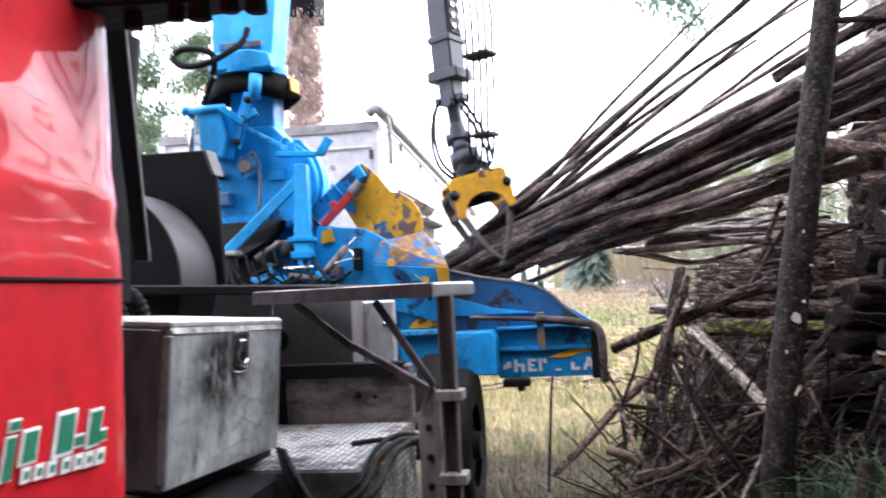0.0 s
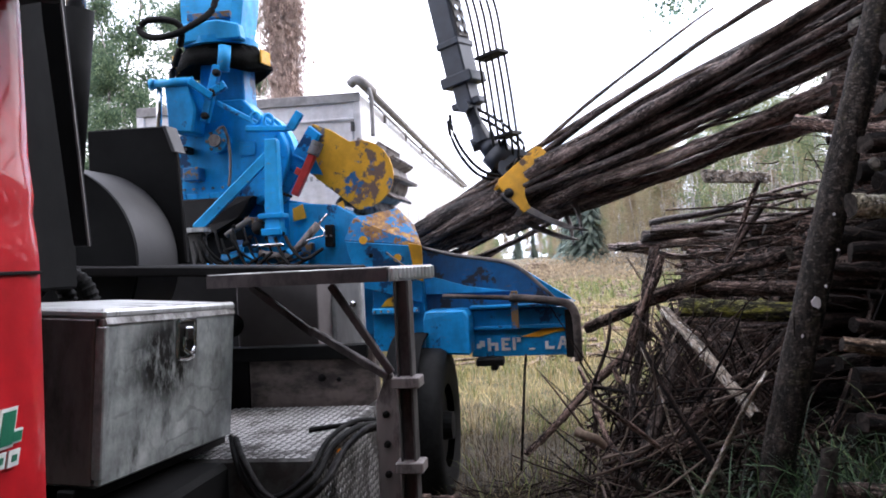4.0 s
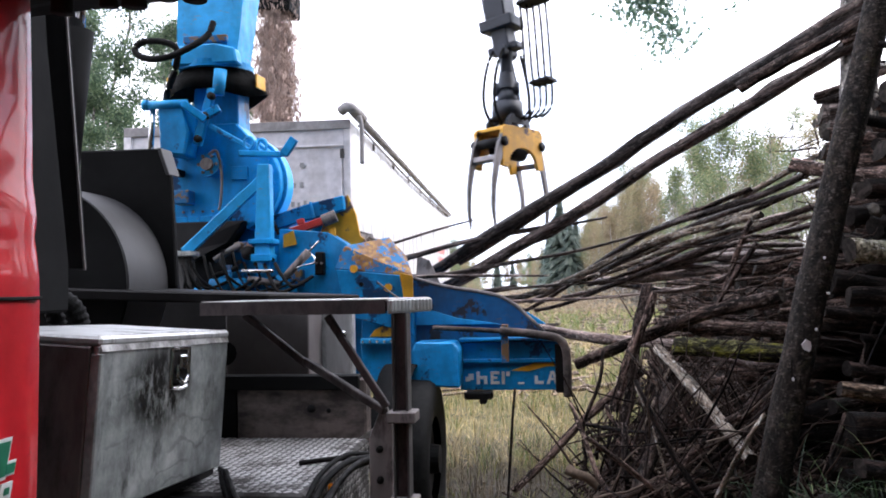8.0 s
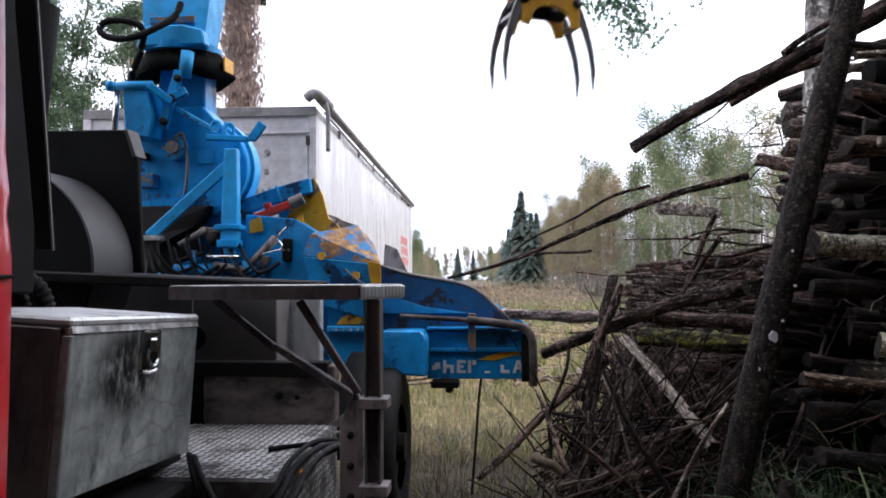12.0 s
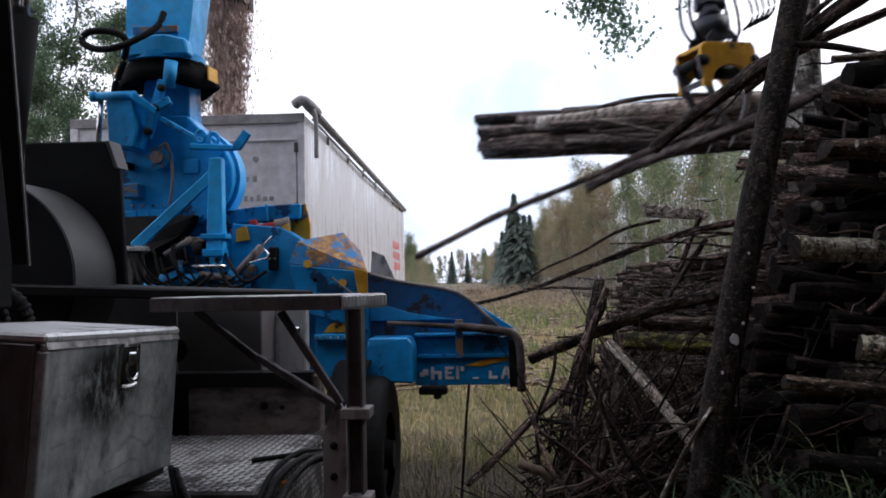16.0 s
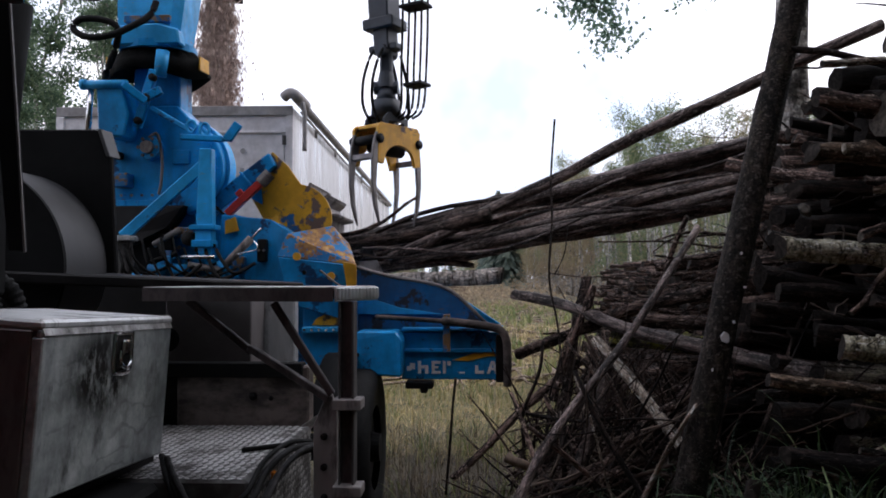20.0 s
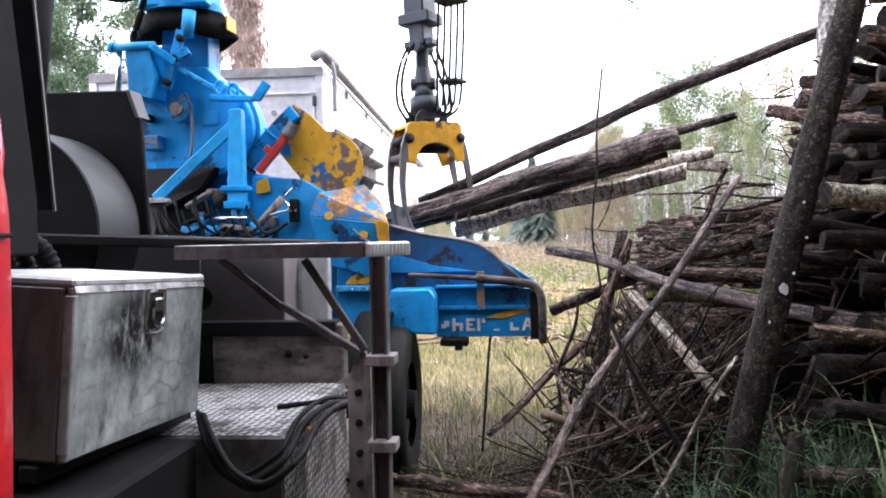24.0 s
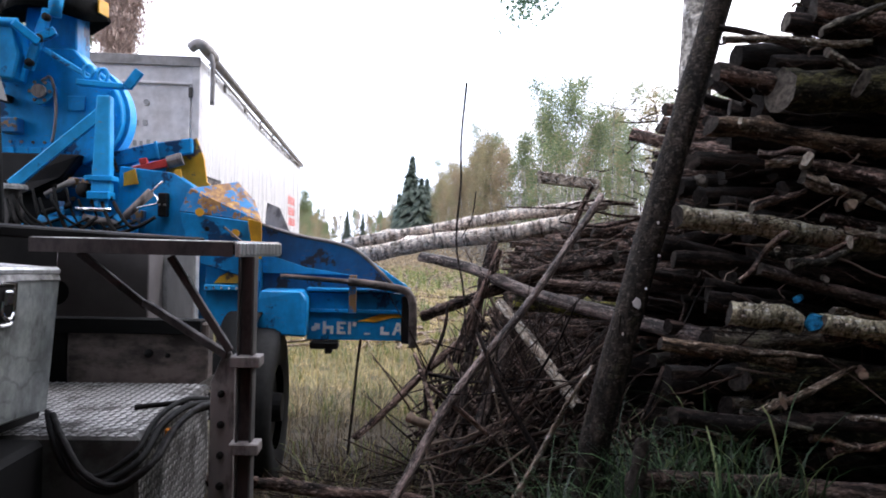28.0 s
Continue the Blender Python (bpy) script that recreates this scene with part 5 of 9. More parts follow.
    box(bm, (-1.02, 5.62, 1.17), (0.13, 6.75, 1.22), 0.006)
    cpart("infeed_floor", bm, STEEL_GREY, "", inf)
    bm = B()
    box(bm, (-0.58, 5.50, 0.915), (0.115, 5.60, 1.235), 0.006)
    tb = cpart("infeed_board", bm, BLUE, "blue infeed board with white lettering shapes")
    bm = B()
    box(bm, (-0.58, 5.47, 1.10), (0.11, 5.50, 1.125), 0.004)
    box(bm, (-0.58, 5.46, 1.245), (0.11, 5.60, 1.265), 0.004)
    cpart("board_rib", bm, BLUE, "", tb)
    bm = B()
    box(bm, (0.06, 5.46, 0.90), (0.12, 5.51, 1.22), 0.006)
    cpart("end_channel", bm, STEEL_DARK, "", tb)
    # white blocky lettering, as plain shapes
    def strokes(x, quads):
        bm = B()
        for k, (a, b, c, d) in enumerate(quads):
            slab(bm, [(x + a, 5.498, b), (x + c, 5.498, b), (x + c, 5.498, d), (x + a, 5.498, d)], 0.005 + 0.002 * k, (0, -1, 0), 0)
        cpart("lettering_shape", bm, WHITE_PAINT, "white block lettering", tb)
    z0, z1 = 0.955, 1.04
    strokes(-0.545, [(0.0, z0 + 0.02, 0.03, z0 + 0.05), (0.02, z0 + 0.03, 0.055, z1 - 0.015)])
    strokes(-0.47, [(0.0, z0, 0.022, z1), (0.05, z0, 0.072, z1 - 0.03), (0.0, z0 + 0.035, 0.07, z0 + 0.055)])
    strokes(-0.375, [(0.0, z0, 0.02, z1), (0.0, z0, 0.06, z0 + 0.018), (0.0, z1 - 0.018, 0.06, z1), (0.0, z0 + 0.035, 0.045, z0 + 0.05)])
    strokes(-0.30, [(0.0, z0, 0.02, z1), (0.03, z1 - 0.03, 0.055, z1)])
    strokes(-0.19, [(0.0, z0, 0.04, z0 + 0.012)])
    strokes(-0.08, [(0.0, z0, 0.022, z1 - 0.03), (0.0, z0, 0.06, z0 + 0.02)])
    bm = B()
    x = 0.0
    slab(bm, [(x, 5.498, z0), (x + 0.02, 5.498, z0), (x + 0.046, 5.498, z1), (x + 0.028, 5.498, z1)], 0.007, (0, -1, 0), 0)
    slab(bm, [(x + 0.055, 5.498, z0), (x + 0.076, 5.498, z0), (x + 0.052, 5.498, z1), (x + 0.036, 5.498, z1)], 0.006, (0, -1, 0), 0)
    slab(bm, [(x + 0.015, 5.498, z0 + 0.025), (x + 0.06, 5.498, z0 + 0.025), (x + 0.057, 5.498, z0 + 0.04), (x + 0.018, 5.498, z0 + 0.04)], 0.005, (0, -1, 0), 0)
    cpart("lettering_shape", bm, WHITE_PAINT, "white block lettering", tb)
    bm = B()
    slab(bm, [(-0.24, 5.498, 1.045), (-0.12, 5.498, 1.04), (0.0, 5.498, 1.072), (0.075, 5.498, 1.075), (0.05, 5.498, 1.098), (-0.08, 5.498, 1.095)], 0.005, (0, -1, 0), 0)
    cpart("rust_scrape", bm, YELLOW, "orange scrape through the paint", tb)
    bm = B()
    pipe(bm, [(-0.75, 5.40, 1.345), (-0.5, 5.40, 1.33), (-0.26, 5.40, 1.314)], 0.017, 10)
    rail = cpart("guard_rail", bm, BEAM_RUST, "rusty bent guard rail", None, True)
    bm = B()
    pipe(bm, [(-0.30, 5.41, 1.318), (-0.15, 5.41, 1.302), (0.0, 5.41, 1.282), (0.08, 5.41, 1.262), (0.125, 5.41, 1.21), (0.138, 5.41, 1.1), (0.137, 5.42, 0.88)], 0.028, 14)
    cpart("bent_pipe", bm, BEAM_RUST, "thick rust-brown bent pipe", rail, True)
    for xx in (-0.27,):
        bm = B()
        beam(bm, (xx, 5.44, 1.36), (xx, 5.44, 1.10), 0.05, 0.03, 0.004)
        cpart("rail_bracket", bm, BLUE_WORN, "", rail)
    bm = B()
    slab(bm, [(-0.87, 5.27, 0.975), (-0.56, 5.27, 0.955), (-0.56, 5.27, 1.20), (-0.60, 5.30, 1.255), (-0.86, 5.30, 1.255), (-0.87, 5.27, 1.20)], 0.25, (0, 1, 0), 0.012)
    cpart("valve_box", bm, BLUE, "blue box with dented corners")
    bm = B()
    slab(bm, [(-1.27, 5.50, 0.98), (-0.88, 5.50, 0.95), (-0.90, 5.50, 1.46), (-1.26, 5.50, 1.46)], 0.1, (0, 1, 0), 0.006)
    lp = cpart("lower_panel", bm, BLUE, "blue lower panel")
    bm = B()
    slab(bm, [(-1.20, 5.49, 1.285), (-0.97, 5.49, 1.285), (-1.02, 5.49, 1.34), (-1.09, 5.49, 1.365), (-1.16, 5.49, 1.335)], 0.012, (0, -1, 0), 0.002)
    cpart("yellow_triangle", bm, YELLOW, "orange-yellow gusset", lp)
    bm = B()
    box(bm, (-1.26, 5.44, 1.235), (-0.93, 5.50, 1.275), 0.006)
    cpart("panel_rail", bm, BLUE_LIGHT, "", lp)
    for k in range(7):
        bolt((-1.24 + 0.05 * k, 5.436, 1.255), 0.009, lp, CHROME)
    for x0, z0_, x1, z1_ in ((-0.8, 0.92, -0.74, 0.84), (-0.55, 0.91, -0.36, 0.86), (-0.45, 0.88, -0.40, 0.83)):
        bm = B()
        box(bm, (x0, 5.42, z1_), (x1, 5.55, z0_), 0.01)
        cpart("under_fitting", bm, STEEL_DARK, "dark fitting under the table", lp)


chipper_body()

# the swinging feed roller: blue arm, red ram, scraped yellow cheek and toothed roller; local x runs out along the arm
ROLLER_AT = Vector((-1.97, 5.80, 2.10)) - Vector((-1.7, 6.0, 0.9))
roller = new("feed_roller")
roller.empty_display_size = 0.1
roller.parent = chipper
roller.location = ROLLER_AT
tagged(roller, "swinging feed roller with a scraped yellow cheek")


def feed_roller():
    bm = B()
    slab(bm, [(-0.02, -0.16, -0.05), (0.56, -0.14, -0.06), (0.58, -0.14, 0.045), (0.30, -0.15, 0.06), (0.0, -0.16, 0.05)], 0.10, (0, 1, 0), 0.008)
    arm = part("arm", bm, BLUE, roller, "blue boxed arm")
    bm = B()
    box(bm, (0.33, -0.165, -0.058), (0.345, -0.13, 0.066), 0.002)
    part("arm_seam", bm, BLUE_LIGHT, arm)
    bm = B()
    beam(bm, (0.08, -0.19, -0.115), (0.40, -0.19, -0.10), 0.05, 0.055, 0.006)
    box(bm, (0.22, -0.215, -0.08), (0.27, -0.17, -0.04), 0.004)
    ram = part("red_ram", bm, RED_PAINT, roller, "faded red ram")
    bm = B()
    rod(bm, (0.40, -0.19, -0.10), (0.50, -0.18, -0.09), 0.045, None, 14)
    part("ram_eye", bm, STEEL_RUST, ram)
    bm = B()
    pipe(bm, [(0.03, -0.19, 0.07), (0.05, -0.19, -0.02), (0.06, -0.19, -0.1)], 0.009, 6, False, 0.5)
    part("chain", bm, STEEL_DARK, arm)
    # yellow cheek: disc below the arm's end, tied to it by a tapering neck
    c = Vector((0.42, 0.0, -0.44))
    bm = B()
    rim = [(c.x + 0.255 * math.cos(a), -0.07, c.z + 0.255 * math.sin(a)) for a in np.linspace(-2.7, 0.75, 30)]
    slab(bm, rim + [(0.62, -0.07, -0.10), (0.60, -0.07, 0.05), (0.28, -0.07, -0.03)], 0.03, (0, 1, 0), 0.003)
    ck = part("cheek_plate", bm, CHEEK, roller, "yellow cheek plate worn to rust")
    bm = B()
    slab(bm, [(0.30, -0.075, -0.02), (0.44, -0.075, 0.0), (0.36, -0.075, -0.12), (0.30, -0.075, -0.2), (0.27, -0.075, -0.12)], 0.012, (0, -1, 0), 0.002)
    part("cheek_brace", bm, BLUE, ck)
    bm = B()
    bmesh.ops.create_cone(bm, cap_ends=True, segments=40, radius1=0.2, radius2=0.2, depth=0.8, matrix=Matrix.Translation((c.x, 0.38, c.z)) @ Matrix.Rotation(math.pi / 2, 4, "X"))
    dr = part("roller_drum", bm, STEEL_RUST, roller, "rusty toothed roller drum")
    for k in range(11):
        a = 2 * math.pi * k / 11
        bm = B()
        m = Matrix.Translation(c) @ Matrix.Rotation(-a, 4, "Y")
        box(bm, (0.19, 0.0, -0.012), (0.265, 0.78, 0.012), 0.002, m)
        for j in range(14):
            box(bm, (0.262, 0.01 + j * 0.055, -0.01), (0.285, 0.035 + j * 0.055, 0.01), 0, m)
        part("toothed_bar", bm, STEEL_RUST, dr)


feed_roller()


# ---- chip trailer ----
def trailer():
    yaw = 1.8
    base = pose(-2.365, 9.79, 0, 0, 0, yaw)
    tr = empty("chip_trailer", base, "tall grey-white chip trailer with a rolled tarpaulin along its top edge", "trailer")
    W, L, Z0, Z1 = 2.95, 13.6, 1.0, 3.72

    def p(name, bm, mat, label="", parent=None, smooth=False):
        return part(name, bm, mat, parent or tr, label, smooth)

    bm = B()
    box(bm, (-W, 0.0, Z0), (0, 0.06, Z1), 0.01)
    fr = p("front_wall", bm, WHITE_PANEL, "greyish front wall with stains")
    for x0, x1, z0, z1 in ((-W, 0, Z1 - 0.10, Z1 + 0.02), (-W, -W + 0.1, Z0, Z1 - 0.1), (-0.09, 0, Z0, Z1 - 0.1), (-W + 0.1, -0.09, Z1 - 0.32, Z1 - 0.29), (-0.125, -0.105, Z0, Z1 - 0.32), (-W + 0.1, -0.09, Z0, Z0 + 0.12)):
        bm = B()
        box(bm, (x0, -0.03, z0), (x1, -0.002, z1), 0.006)
        p("front_frame", bm, WHITE_PANEL if z0 < Z1 - 0.15 else GREY_TARP, "", fr)
    rr = random.Random(5)
    for z, n, xs in ((3.12, 2, -0.95), (2.90, 3, -0.82), (2.66, 7, -0.93)):
        for k in range(n):
            bm = B()
            x = xs + k * 0.08
            box(bm, (x, -0.008, z), (x + 0.035 + 0.02 * rr.random(), -0.001, z + 0.05 + 0.03 * rr.random()), 0.001)
            p("faded_lettering", bm, FADED, "faded dark lettering", fr)
    for x, z in ((-0.62, 3.18), (-1.2, 3.0)):
        bm = B()
        disc(bm, (x, -0.01, z), 0.035, 0.02, "Y", 12)
        p("dent", bm, FADED, "", fr)
    for z in (3.25, 2.5):
        bm = B()
        box(bm, (-0.13, -0.045, z), (-0.08, -0.03, z + 0.12), 0.004)
        p("hinge", bm, STEEL_GREY, "", fr)
    bm = B()
    box(bm, (-0.05, 0.06, Z0), (0, L, Z1), 0.006)
    sd = p("side_wall", bm, WHITE_SIDE, "bright white smooth side wall")
    bm = B()
    for k in range(3):
        for i in range(5):
            box(bm, (0.0, 10.6 + 0.35 * i - 0.1 * k, 1.95 + 0.27 * k), (0.006, 10.8 + 0.35 * i - 0.1 * k, 2.15 + 0.27 * k), 0.002)
    p("red_marking", bm, RED_SIGN, "faded red marking", sd)
    bm = B()
    box(bm, (-W, 0.06, Z0), (-W + 0.05, L, Z1), 0.006)
    p("far_side_wall", bm, WHITE_SIDE)
    bm = B()
    box(bm, (-W, L, Z0), (0, L + 0.06, Z1), 0.006)
    p("rear_wall", bm, WHITE_PANEL)
    bm = B()
    box(bm, (-W, 0.06, Z0), (0, L, Z0 + 0.08), 0)
    p("floor", bm, STEEL_GREY)
    bm = B()
    rod(bm, (0.05, -0.1, Z1 + 0.10), (0.04, L, Z1 + 0.02), 0.055, None, 12)
    tp = p("rolled_tarp", bm, GREY_TARP, "rolled grey tarpaulin", None, True)
    bm = B()
    pipe(bm, [(-0.10, -0.08, Z1 + 0.11), (-0.02, -0.12, Z1 + 0.15), (0.06, -0.12, Z1 + 0.12), (0.12, 0.2, Z1 + 0.06)], 0.065, 10)
    pipe(bm, [(0.12, -0.05, Z1 + 0.05), (0.15, -0.05, Z1 - 0.1), (0.15, -0.05, Z1 - 0.55)], 0.028, 8)
    p("tarp_end", bm, GREY_TARP, "crumpled tarpaulin end with a crank bar", tp, True)
    for k in range(7):
        bm = B()
        box(bm, (0.0, 1.5 + 1.8 * k, Z1 - 0.12), (0.03, 1.54 + 1.8 * k, Z1 + 0.02), 0.003)
        p("tarp_strap", bm, GREY_TARP, "", tp)
    bm = B()
    pipe(bm, [(0.06, 0.2, Z1 - 0.02), (0.05, L * 0.5, Z1 - 0.10), (0.05, L, Z1 - 0.04)], 0.018, 6)
    p("tension_rope", bm, GREY_TARP, "", tp, True)
    bm = B()
    for x in (-0.85, -2.1):
        box(bm, (x - 0.08, 0.3, 0.55), (x + 0.08, L, Z0), 0.01)
    p("chassis", bm, STEEL_DARK)
    for y in (8.2, 9.5, 10.8):
        for x in (-0.3, -2.65):
            bm = B()
            rod(bm, (x - 0.16, y, 0.52), (x + 0.16, y, 0.52), 0.52, None, 28)
            p("tyre", bm, RUBBER)
    for x in (-0.7, -2.25):
        bm = B()
        box(bm, (x - 0.06, 2.0, 0.0), (x + 0.06, 2.12, 1.0), 0.01)
        p("landing_leg", bm, STEEL_DARK)


trailer()


# ---- loader crane and grapple ----
crane = empty("loader_crane", pose(0, 0, 0), "dark loader crane boom with a yellow-topped timber grapple and hanging hoses", "crane")


def crane_parts():
    # boom: local origin at the tip, boom rising along +z
    boom = new("boom")
    boom.empty_display_size = 0.1
    boom.parent = crane
    tagged(boom, "dark extending boom")
    bm = B()
    box(bm, (-0.085, -0.10, 0.18), (0.085, 0.10, 3.6), 0.012)
    part("boom_tube", bm, CRANE, boom)
    bm = B()
    box(bm, (-0.065, -0.08, 0.0), (0.065, 0.08, 0.2), 0.01)
    part("boom_neck", bm, CRANE, boom)
    for z0, z1, w in ((0.16, 0.24, 0.13), (0.44, 0.49, 0.095)):
        bm = B()
        box(bm, (-w, -0.115, z0), (w, 0.115, z1), 0.008)
        part("boom_collar", bm, CRANE, boom)
    bm = B()
    box(bm, (0.084, -0.075, 0.50), (0.097, 0.075, 0.84), 0.004)
    bp = part("bolt_plate", bm, STEEL_GREY, boom, "grey bolted wear plate")
    for y in (-0.04, 0.04):
        for z in (0.55, 0.63, 0.71, 0.79):
            bm = B()
            disc(bm, (0.10, y, z), 0.022, 0.02, "X", 10)
            part("bolt", bm, CHROME, bp)
    # Lit face of the boom: the light is put in as lighter grey.
    bm = B()
    box(bm, (0.084, -0.085, 0.92), (0.092, 0.085, 3.5), 0.003)
    part("boom_lit_side", bm, STEEL_GREY, boom, "boom side coloured lighter as its lit face")
    bm = B()
    box(bm, (-0.12, -0.06, 0.0), (0.12, 0.06, 0.05), 0.008)
    rod(bm, (0, -0.1, 0.0), (0, 0.1, 0.0), 0.045, None, 16)
    part("boom_tip", bm, CRANE, boom)
    for k in range(5):
        bm = B()
        x = 0.10 + 0.036 * k
        pipe(bm, [(0.14, -0.05 + 0.03 * k, 1.0 + 0.06 * k), (x + 0.10, -0.05 + 0.03 * k, 0.75), (x + 0.09, -0.05 + 0.03 * k, 0.3), (x + 0.05, -0.05 + 0.03 * k, -0.15), (x + 0.02, -0.04 + 0.02 * k, -0.45), (x - 0.08, -0.03 + 0.02 * k, -0.52)], 0.0095, 7)
        part("boom_hose", bm, RUBBER, boom, "black hydraulic hose", True)
    for k in range(4):
        bm = B()
        pipe(bm, [(0.14, 0.0 + 0.03 * k, 1.25), (0.30 + 0.04 * k, 0.03 * k, 1.35), (0.48 + 0.05 * k, 0.03 * k, 1.18), (0.50 + 0.04 * k, 0.03 * k, 0.95), (0.36, 0.03 * k, 0.85), (0.2, 0.03 * k, 0.95)], 0.010, 7)
        part("hose_loop", bm, RUBBER, boom, "", True)
    bm = B()
    box(bm, (0.17, -0.08, 0.28), (0.37, 0.08, 0.305), 0.004)
    part("hose_clamp", bm, STEEL_DARK, boom)
    bm = B()
    box(bm, (0.17, -0.08, -0.3), (0.32, 0.08, -0.275), 0.004)
    part("hose_clamp", bm, STEEL_DARK, boom)
    bm = B()
    box(bm, (0.46, -0.02, 0.98), (0.60, 0.11, 1.01), 0.004)
    part("hose_clamp", bm, STEEL_DARK, boom)
    # link between tip and rotator
    link = new("swing_link")
    link.empty_display_size = 0.1
    link.parent = crane
    tagged(link, "dark swing link")
    bm = B()
    rod(bm, (0, 0, -0.27), (0, 0, -0.14), 0.075, 0.05, 18)
    box(bm, (-0.045, -0.05, -0.16), (0.045, 0.05, 0.03), 0.015)
    rod(bm, (-0.09, 0, -0.27), (0.09, 0, -0.27), 0.05, None, 16)
    part("link_body", bm, CRANE, link)
    # grapple: local origin at the yellow yoke, opening downwards
    gr = new("grapple")
    gr.empty_display_size = 0.1
    gr.parent = crane
    tagged(gr, "timber grapple with a yellow yoke and worn tines")
    bm = B()
    rod(bm, (0, 0, 0.14), (0, 0, 0.26), 0.115, 0.11, 24)
    rod(bm, (0, 0, 0.24), (0, 0, 0.36), 0.085, 0.06, 24)
    rod(bm, (0, 0, 0.05), (0, 0, 0.10), 0.075, None, 20)
    part("rotator", bm, CRANE, gr, "dark rotator", True)
    bm = B()
    for k in range(6):
        a = k * math.pi / 3
        box(bm, (0.085 * math.cos(a) - 0.012, 0.085 * math.sin(a) - 0.012, 0.045), (0.085 * math.cos(a) + 0.012, 0.085 * math.sin(a) + 0.012, 0.075), 0.003)
    part("bolt_circle", bm, CHROME, gr)
    for sy in (-1, 1):
        bm = B()
        arch = [(-0.225, -0.23), (-0.22, 0.03), (-0.19, 0.06), (0.19, 0.06), (0.22, 0.03), (0.225, -0.23), (0.165, -0.24)] + [(0.15 * math.cos(a), -0.20 + 0.11 * math.sin(a)) for a in np.linspace(0.1, math.pi - 0.1, 9)] + [(-0.165, -0.24)]
        slab(bm, [(x, sy * 0.11, z) for x, z in arch], 0.03, (0, sy, 0), 0.004)
        part("yoke_plate", bm, YELLOW, gr, "yellow scuffed yoke plate")
    bm = B()
    box(bm, (-0.20, -0.11, 0.025), (0.20, 0.11, 0.055), 0.006)
    part("yoke_top", bm, YELLOW, gr)
    for sy in (-1, 1):
        bm = B()
        sad = [(-0.13, 0.05), (-0.125, 0.11), (-0.08, 0.155), (0.08, 0.155), (0.125, 0.11), (0.13, 0.05), (0.09, 0.05), (0.075, 0.09), (-0.075, 0.09), (-0.09, 0.05)]
        slab(bm, [(x, sy * 0.085, z) for x, z in sad], 0.02, (0, sy, 0), 0.003)
        part("saddle_plate", bm, CRANE, gr, "dark saddle plate")
    bm = B()
    rod(bm, (-0.15, 0, -0.10), (0.15, 0, -0.10), 0.055, None, 16)
    part("grapple_ram", bm, BLACK, gr, "black closing ram", True)
    for sx in (-1, 1):
        bm = B()
        rod(bm, (sx * 0.205, -0.15, -0.06), (sx * 0.205, 0.15, -0.06), 0.035, None, 14)
        part("pivot_pin", bm, STEEL_DARK, gr, "", True)
    tines = []
    for sx, ys in ((-1, (-0.125, 0.105)), (1, (-0.09, 0.14))):
        for y in ys:
            bm = B()
            out = [(0.03, 0.05), (0.055, -0.05), (0.06, -0.17), (0.05, -0.33), (0.02, -0.48), (-0.045, -0.62)]
            inn = [(-0.04, -0.58), (-0.01, -0.46), (0.008, -0.33), (0.006, -0.18), (-0.02, -0.08), (-0.03, 0.02)]
            slab(bm, [(sx * x, y - 0.012, z) for x, z in out + inn], 0.024, (0, 1, 0), 0.004)
            if y < 0:
                box(bm, (min(0, sx * 0.05), ys[0], -0.15), (max(0, sx * 0.05), ys[1] - 0.012, -0.11), 0.004)
            ob = part("tine", bm, TINE, gr, "worn curved tine")
            ob.location = (sx * 0.205, 0, -0.06)
            tines.append(ob)
    for k in range(2):
        for pts in ([(-0.06, -0.05 + 0.1 * k, 0.66), (-0.13, -0.05 + 0.1 * k, 0.56), (-0.19, -0.05 + 0.1 * k, 0.38), (-0.19, -0.05 + 0.1 * k, 0.20), (-0.10, -0.04 + 0.08 * k, 0.06)], [(0.10, -0.05 + 0.1 * k, 0.62), (0.16, -0.05 + 0.1 * k, 0.45), (0.19, -0.05 + 0.1 * k, 0.30), (0.18, -0.05 + 0.1 * k, 0.14), (0.10, -0.04 + 0.08 * k, 0.08)]):
            bm = B()
            pipe(bm, pts, 0.011, 8, False, 0.1)
            part("rotator_hose", bm, RUBBER, gr, "looping black hose", True)
    # the inner boom's underside: a black bracket with rubber-capped fittings, close over the cab's rear corner
    bm = B()
    slab(bm, [(-1.75, 1.60, 2.29), (-1.2, 1.68, 2.275), (-0.95, 1.75, 2.30), (-0.83, 1.78, 2.315), (-0.80, 1.95, 2.33), (-1.75, 2.05, 2.33)], 0.18, (0, 0, 1), 0.02)
    br = part("hose_bracket", bm, BLACK, crane, "black bracket under the inner boom")
    for i, (x, y, r) in enumerate([(-0.775, 1.78, 0.028), (-0.845, 1.78, 0.026), (-0.93, 1.79, 0.03), (-1.0, 1.80, 0.022), (-1.12, 1.8, 0.026)]):
        bm = B()
        rod(bm, (x, y, 2.262 + 0.008 * (i % 2)), (x, y, 2.40), r, r * 0.8, 16)
        part("rubber_cap", bm, RUBBER, br, "", True)
    return boom, link, gr, tines, br


boom, link, grapple, tines, hose_bracket = crane_parts()


